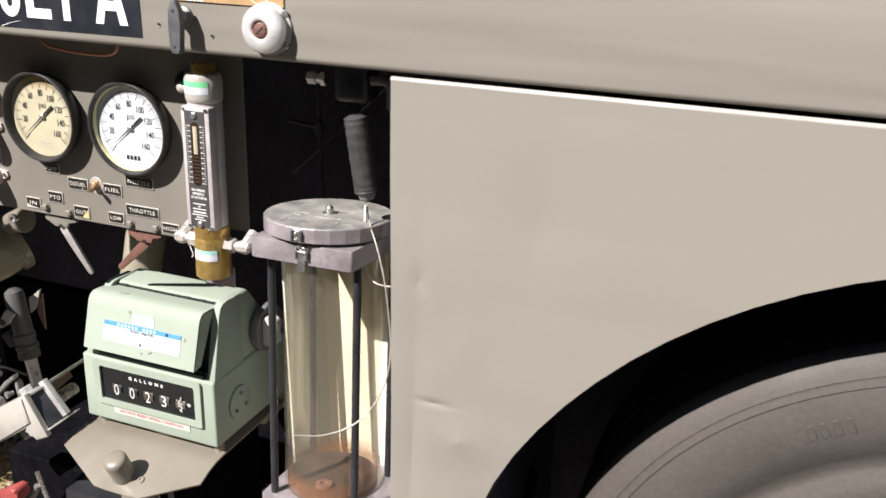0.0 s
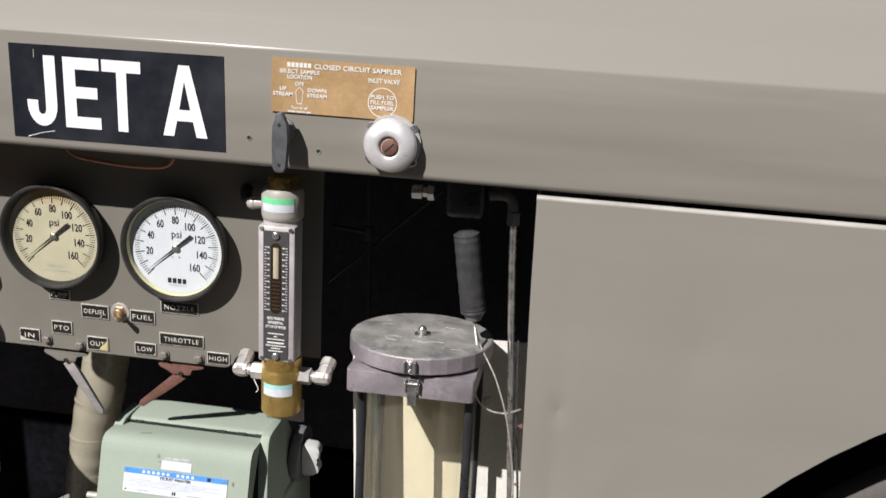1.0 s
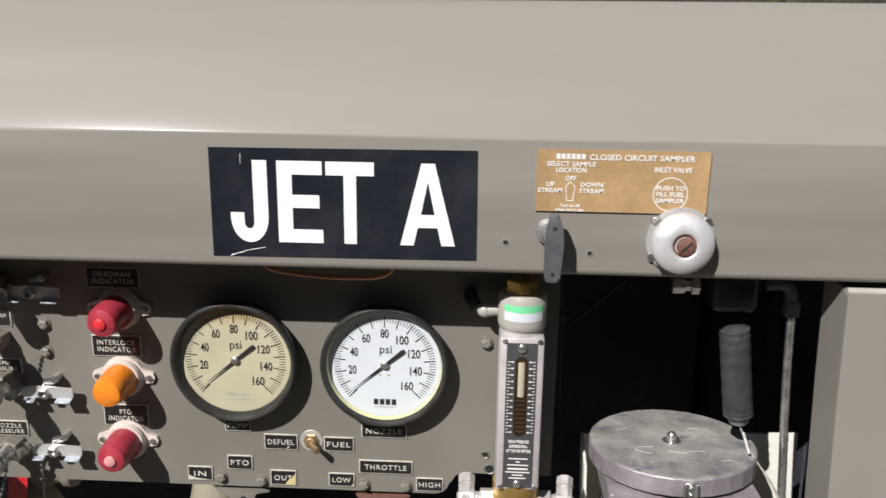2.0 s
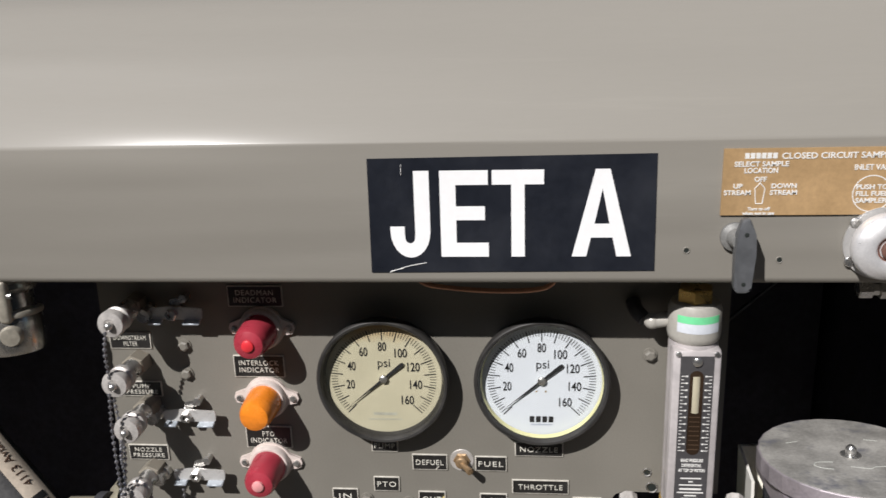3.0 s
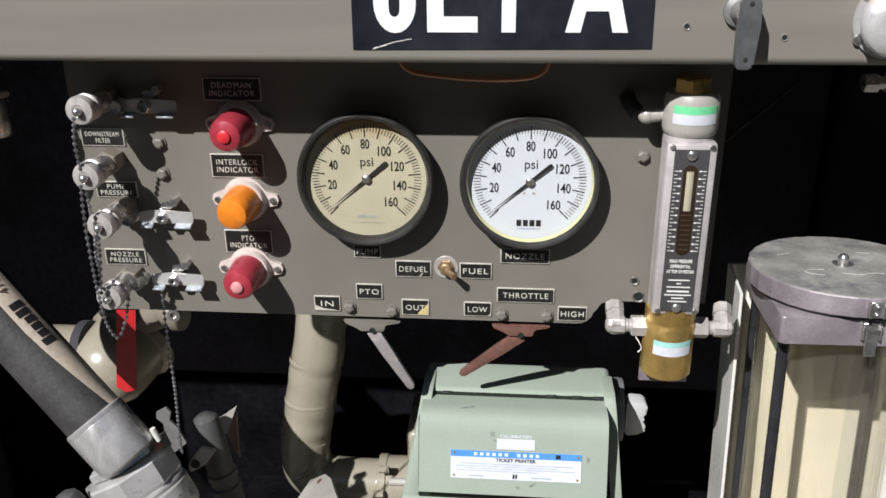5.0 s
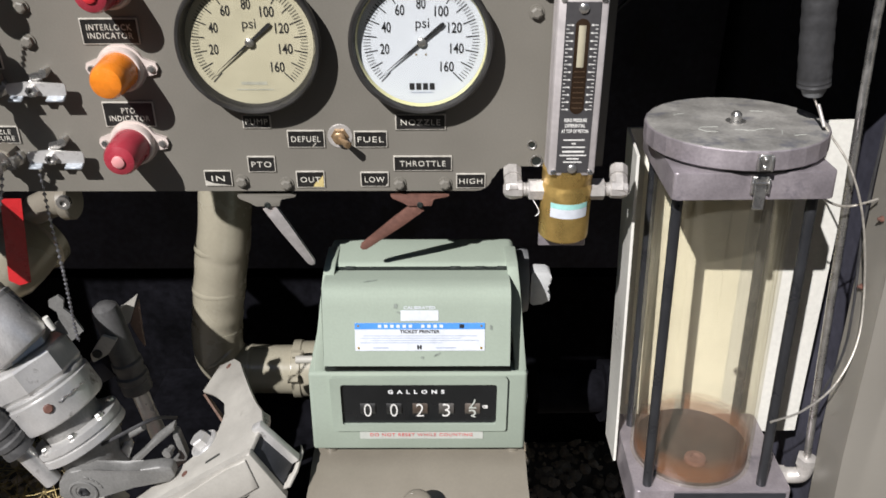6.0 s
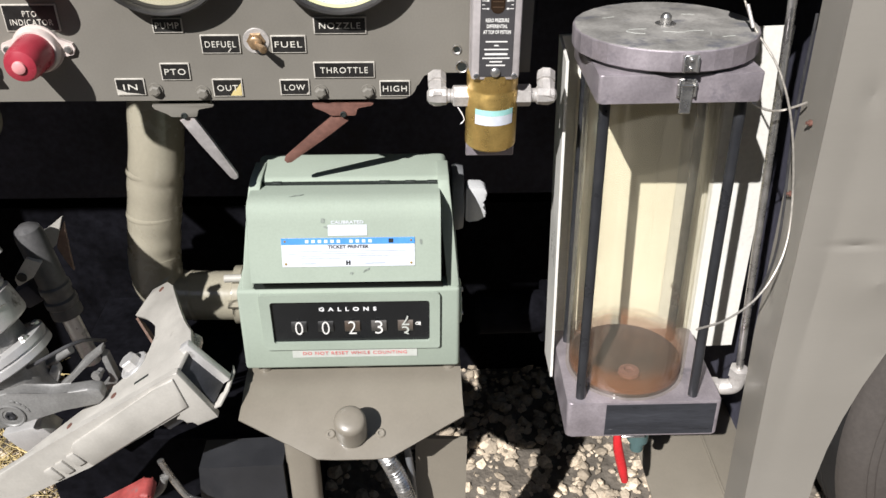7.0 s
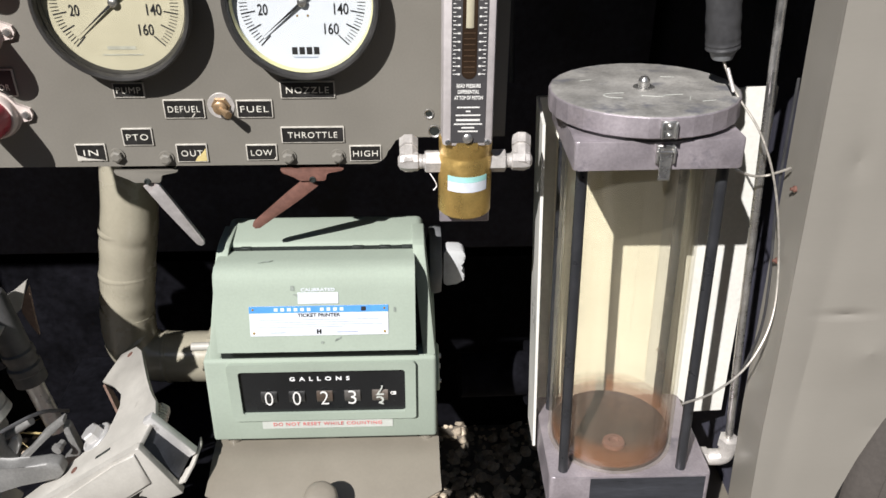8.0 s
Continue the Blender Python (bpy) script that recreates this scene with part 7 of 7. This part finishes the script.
flat(bm, [(-0.424, 0.617), (-0.408, 0.634), (-0.394, 0.636), (-0.381, 0.636), (-0.349, 0.631), (-0.328, 0.635), (-0.305, 0.640), (-0.292, 0.638), (-0.289, 0.625), (-0.297, 0.615), (-0.339, 0.608), (-0.367, 0.601), (-0.392, 0.589), (-0.418, 0.579), (-0.428, 0.597)], 0.035, 0.016)
bmesh.ops.bevel(bm, geom=bm.edges[:], offset=0.003, segments=2, profile=0.5, affect='EDGES', clamp_overlap=True)
lev = part("trip_lever", bm, CASTGREY, noz, "grey cast trip lever darkened for partial shade", angle=40)
hubp = Vector((-0.398, 0.035, 0.603))
bm = nb()
lathe(bm, [(0.0165, 0.001), (0.0165, -0.0015), (0.0150, -0.0022), (0.0135, -0.0008), (0.009, -0.0008), (0.0085, 0.001)], hubp, (0, 1, 0), 36)
part("hub", bm, CASTGREY, lev)
bm = nb()
lathe(bm, [(0.0062, 0), (0.0062, -0.0022), (0.0035, -0.0022), (0.0035, -0.0008), (0, -0.0008)], hubp, (0, 1, 0), 6)
part("hub_bolt", bm, RODBLACK, lev, "dark hub bolt")
bm = nb()
for k in range(4):
    a = 0.35 + 0.3 * k
    box(bm, hubp + Vector((math.cos(a) * 0.0225, -0.0004, math.sin(a) * 0.0225)), (0.003, 0.0012, 0.0055), 0.0003, 1, pose(0, 0, 0, 0, 90 - math.degrees(a) - 90, 0))
part("cast_mark", bm, CASTGREY, lev, "small raised cast mark")
# guard strap, linkage lobe and lower casting
for nm, pl, yy, th in (
        ("guard_strap", [(-0.295, 0.665), (-0.295, 0.657), (-0.322, 0.633), (-0.352, 0.602), (-0.360, 0.596), (-0.367, 0.597), (-0.341, 0.620), (-0.319, 0.646)], 0.075, 0.012),
        ("guard_strap", [(-0.300, 0.651), (-0.294, 0.648), (-0.288, 0.611), (-0.292, 0.603), (-0.309, 0.588), (-0.312, 0.597), (-0.295, 0.613), (-0.301, 0.640)], 0.08, 0.012),
        ("linkage_lobe", [(-0.359, 0.636), (-0.353, 0.634), (-0.352, 0.625), (-0.358, 0.611), (-0.369, 0.603), (-0.382, 0.597), (-0.367, 0.621)], 0.08, 0.01),
        ("lower_casting", [(-0.440, 0.536), (-0.392, 0.549), (-0.377, 0.529), (-0.413, 0.500), (-0.427, 0.515)], 0.07, 0.03)):
    bm = nb()
    flat(bm, pl, yy, th)
    bmesh.ops.bevel(bm, geom=bm.edges[:], offset=0.0016, segments=2, profile=0.5, affect='EDGES', clamp_overlap=True)
    part(nm, bm, CASTALU if nm != "guard_strap" else CASTGREY, noz, angle=40)
bm = nb()
tube(bm, [(-0.380, 0.085, 0.627), (-0.355, 0.085, 0.642), (-0.334, 0.085, 0.656)], 0.005, 12)
part("linkage_arm", bm, CASTGREY, noz)
bm = nb()
lathe(bm, [(0.004, 0), (0.004, -0.008), (0.006, -0.008), (0.006, -0.013), (0, -0.014)], (-0.303, 0.078, 0.629), (0.3, 1, 0), 8)
part("strap_rivet", bm, DARKCAST, noz)
bm = nb()
tube(bm, [(-0.453, 0.050, 0.605), (-0.433, 0.055, 0.616), (-0.390, 0.060, 0.643), (-0.364, 0.060, 0.658), (-0.332, 0.062, 0.676), (-0.319, 0.068, 0.679), (-0.311, 0.080, 0.673), (-0.304, 0.110, 0.646)], 0.0022, 8)
part("tether", bm, RUBBER, noz, "black tether cord")
nudge(noz, (-0.008, 0, -0.005), (0.9, 0, 1.1), 1.012)


def handgrip(a, b, end, label):
    t = thing("hand_grip", Matrix.Translation(a), label, "grip", "nozzle grips")
    a, b, end = Vector(a), Vector(b), Vector(end)
    d = (b - a).normalized()
    L = (b - a).length
    bm = nb()
    prof = [(0, -0.004), (0.008, -0.003), (0.0145, 0.002), (0.0165, 0.010), (0.0165, L * 0.62), (0.0185, L * 0.64), (0.0185, L * 0.70), (0.0168, L * 0.72), (0.0168, L * 0.78), (0.0192, L * 0.80), (0.0192, L * 0.86), (0.0172, L * 0.88), (0.0185, L * 0.93), (0.0185, L * 0.99), (0.011, L)]
    lathe(bm, prof, a, d, 28)
    part("sleeve", bm, GRIPRUBBER, t, "ribbed black rubber sleeve")
    bm = nb()
    cyl(bm, b - d * 0.004, end, 0.0105, n=20)
    part("bar", bm, CASTALU, t, "bare metal bar")
    return t


nudge(handgrip((-0.376, 0.160, 0.775), (-0.356, 0.155, 0.652), (-0.341, 0.150, 0.579), "ribbed black rubber nozzle grip on a metal bar"), (-0.031, 0.035, -0.024), (1.2, 0.2, 1.5), 1.055)
nudge(handgrip((-0.506, 0.040, 0.751), (-0.456, 0.040, 0.664), (-0.432, 0.040, 0.616), "ribbed black rubber nozzle grip near the swivel"), (-0.0086, -0.003, -0.005), (0.9, 0, 1.1), 1.012)

# channel-shaped holder that cradles the nozzle; its top plate runs back into the compartment
hook = thing("nozzle_cradle", at(-0.25, 0.08, 0.6), "worn pale cast nozzle cradle channel with rusty rivets", "cradle")
CO, CU, CV = Vector((-0.202, 0.0, 0.664)), Vector((0.807, 0, 0.591)), Vector((0.591, 0, -0.807))


def cradle(a, y, b=0.0):
    """A point of the cradle: a along its length, y back, b below its top plate."""
    p = CO + CU * a + CV * b
    return Vector((p.x, y, p.z))


def cradle_slab(pts, b, t, bevel=0.0012):
    bm = nb()
    prism(bm, pts, cradle(0, 0, b + t), CU, Vector((0, 1, 0)), t)
    if bevel:
        bmesh.ops.bevel(bm, geom=bm.edges[:], offset=bevel, segments=2, profile=0.5, affect='EDGES', clamp_overlap=True)
    return bm


bm = cradle_slab([(0, 0.027), (0.0136, 0.073), (0.006, 0.10), (-0.012, 0.13), (-0.029, 0.165), (-0.063, 0.243), (-0.0786, 0.263), (-0.108, 0.27), (-0.118, 0.25), (-0.129, 0.23), (-0.105, 0.207),
                  (-0.090, 0.190), (-0.070, 0.165), (-0.063, 0.140), (-0.066, 0.113), (-0.083, 0.096), (-0.11, 0.087), (-0.17, 0.080), (-0.25, 0.068), (-0.33, 0.050), (-0.42, 0.027)], 0.0, 0.005)
claw = part("top_plate", bm, WORNPAINT, hook, "worn top plate ending in a hook", angle=40)
bm = nb()
ends = [cradle(-0.128, 0.229, 0.004), cradle(-0.070, 0.137, 0.004)]
bm.faces.new([bm.verts.new(p) for p in (ends[0], ends[1], ends[1] + CV * 0.018, ends[0] + CV * 0.014)])
solid(bm, 0.003)
part("hook_lip", bm, RUSTPAINT, claw, "rust-stained turned-down lip of the hook")
bm = nb()
flat(bm, [(-0.203, 0.666), (-0.199, 0.668), (-0.163, 0.599), (-0.189, 0.586), (-0.192, 0.594), (-0.201, 0.590), (-0.202, 0.598), (-0.211, 0.596), (-0.198, 0.613), (-0.320, 0.525), (-0.391, 0.486), (-0.447, 0.451), (-0.486, 0.454), (-0.444, 0.507), (-0.380, 0.551)], 0.026, 0.010)
bmesh.ops.bevel(bm, geom=bm.edges[:], offset=0.0014, segments=2, profile=0.5, affect='EDGES', clamp_overlap=True)
fp = part("front_plate", bm, WORNPAINT, hook, "flat cast front plate", angle=40)
bm = nb()
flat(bm, [(-0.336, 0.552), (-0.336, 0.559), (-0.332, 0.567), (-0.228, 0.646), (-0.204, 0.661), (-0.194, 0.618), (-0.203, 0.613), (-0.218, 0.602), (-0.317, 0.528)], 0.0235, 0.0035)
bmesh.ops.bevel(bm, geom=bm.edges[:], offset=0.0014, segments=2, profile=0.5, affect='EDGES', clamp_overlap=True)
part("raised_panel", bm, WORNPAINT, fp, angle=40)
for p in ((-0.366, 0.025, 0.516), (-0.351, 0.025, 0.527), (-0.335, 0.025, 0.540)):
    bm = nb()
    box(bm, p, (0.0120, 0.0045, 0.0205), 0.0015, 2, pose(0, 0, 0, 0, -33, 0))
    part("cast_mark", bm, WORNPAINT, fp, "raised cast mark")
part("bottom_plate", cradle_slab([(-0.03, 0.037), (0.004, 0.030), (0.013, 0.050), (0.017, 0.078), (0.012, 0.092), (0.013, 0.076), (0.006, 0.05), (-0.03, 0.045)], 0.065, 0.0025, 0.0005), WORNPAINT, hook, angle=40)
part("dark_block", cradle_slab([(-0.075, 0.037), (-0.002, 0.037), (0.009, 0.066), (-0.075, 0.066)], 0.006, 0.057, 0.002), BLACKMETAL, hook, "scuffed black block inside the channel", angle=40)
part("spring_leaf", cradle_slab([(0.004, 0.060), (0.017, 0.060), (0.017, 0.070), (0.004, 0.070)], -0.006, 0.068, 0.001), CASTALU, hook, "bright spring leaf across the channel", angle=40)
bm = nb()
tube(bm, [cradle(-0.032 + 0.010 * math.cos(k * 0.9), 0.078 + 0.0013 * k * 0.45, 0.034 + 0.010 * math.sin(k * 0.9)) for k in range(110)], 0.0016, 6, steps=1)
part("coil_spring", bm, STEEL, hook, "coil spring inside the channel")
for a, y in ((-0.086, 0.252), (-0.109, 0.066), (-0.183, 0.063)):
    bm = nb()
    lathe(bm, [(0, -0.0012), (0.0042, -0.0006), (0.0048, 0.002)], cradle(a, y), CV, 14)
    part("rivet", bm, RUST, hook, "rusty rivet")
bm = nb()
p = cradle(-0.088, 0.104)
lathe(bm, [(0.0195, 0.001), (0.0195, -0.001), (0.0185, -0.002), (0.009, -0.002)], p, CV, 28)
lathe(bm, [(0.0118, -0.001), (0.0122, -0.003), (0.0122, -0.011), (0.0105, -0.0130), (0, -0.0133)], p, CV, 6, turn=0.3)
part("pivot_bolt", bm, CASTALU, hook, "large plated pivot bolt", angle=20)
bm = nb()
box(bm, cradle(-0.062, 0.062, -0.0003), (0.022, 0.003, 0.001), m=pose(0, 0, 0, 0, -36.2, 0))
part("slot_mark", bm, DARKGREEN, hook)
nudge(hook, (0.0045, -0.0278, 0.0231), (1.2, 0.2, 1.5), 0.9716)

# odds around the nozzle
t = thing("hose_key", at(-0.37, 0.13, 0.78), "small pale metal key plate on the bead chain", "key plate")
bm = nb()
flat(bm, [(-0.417, 0.817), (-0.405, 0.824), (-0.400, 0.818), (-0.403, 0.807), (-0.396, 0.799), (-0.387, 0.776), (-0.403, 0.762), (-0.409, 0.771), (-0.419, 0.777), (-0.419, 0.785), (-0.411, 0.791), (-0.411, 0.802), (-0.418, 0.809)], 0.11, 0.003)
part("plate", bm, CASTGREY, t)
bm = nb()
cyl(bm, (-0.420, 0.100, 0.802), (-0.415, 0.100, 0.786), 0.0035, n=12)
part("peg", bm, WHITEPLATE, t, "pale green peg")
nudge(t, (-0.0087, 0, -0.003), (0.9, 0, 1.1), 1.012)
t = thing("clamp_plate", at(-0.35, 0.14, 0.75), "worn pale clamp plate with a rusty edge", "clamp")
bm = nb()
flat(bm, [(-0.351, 0.763), (-0.367, 0.750), (-0.379, 0.742), (-0.380, 0.712), (-0.367, 0.723), (-0.359, 0.743)], 0.2, 0.004)
part("plate", bm, WORNPAINT, t)
bm = nb()
flat(bm, [(-0.353, 0.752), (-0.361, 0.738), (-0.369, 0.716), (-0.364, 0.698), (-0.357, 0.681), (-0.356, 0.709)], 0.205, 0.004)
part("rusty_flap", bm, RUSTPAINT, t, "rust-brown flap")
bm = nb()
flat(bm, rounded([(-0.402, 0.711), (-0.401, 0.699), (-0.380, 0.712), (-0.366, 0.732), (-0.382, 0.739), (-0.393, 0.724)], 0.003), 0.15, 0.008)
bmesh.ops.bevel(bm, geom=bm.edges[:], offset=0.001, segments=1, profile=0.5, affect='EDGES', clamp_overlap=True)
ear = part("ear", bm, WORNPAINT, t, "pale lug with a hole", angle=40)
bm = nb()
lathe(bm, [(0, 0), (0.0045, 0), (0.0045, -0.0006), (0.006, -0.0006), (0.006, 0.002)], (-0.393, 0.149, 0.713), (0, 1, 0), 18)
part("lug_hole", bm, RODBLACK, ear, "dark bolt hole")
bm = nb()
box(bm, (-0.403, 0.180, 0.670), (0.028, 0.03, 0.03), 0.006, 2, pose(0, 0, 0, 0, -30, 0))
part("clamp_body", bm, INNER, t)
nudge(t, (-0.023, 0.023, -0.018), (1.2, 0.2, 1.5), 1.042)
t = thing("red_hose_end", at(-0.3, 0.09, 0.42), "dull red enamelled handle of a second nozzle below", "handle")
bm = nb()
prism(bm, rounded([(-0.405, 0.352), (-0.385, 0.396), (-0.345, 0.424), (-0.300, 0.452), (-0.272, 0.470), (-0.262, 0.462), (-0.268, 0.440), (-0.300, 0.415), (-0.335, 0.385), (-0.365, 0.345)], 0.008), (0, 0.058, 0), (1, 0, 0), (0, 0, 1), 0.03, 0.007, 3)
part("red_sleeve", bm, REDDULL, t)
bm = nb()
tube(bm, [(-0.362, 0.064, 0.338), (-0.332, 0.064, 0.379), (-0.297, 0.064, 0.409), (-0.266, 0.064, 0.434), (-0.256, 0.066, 0.456)], 0.0055, 10)
part("grey_rim", bm, CASTGREY, t, "bare grey metal rim")
nudge(t, (-0.0025, -0.011, 0.012), (1.2, 0.2, 1.5), 0.992)
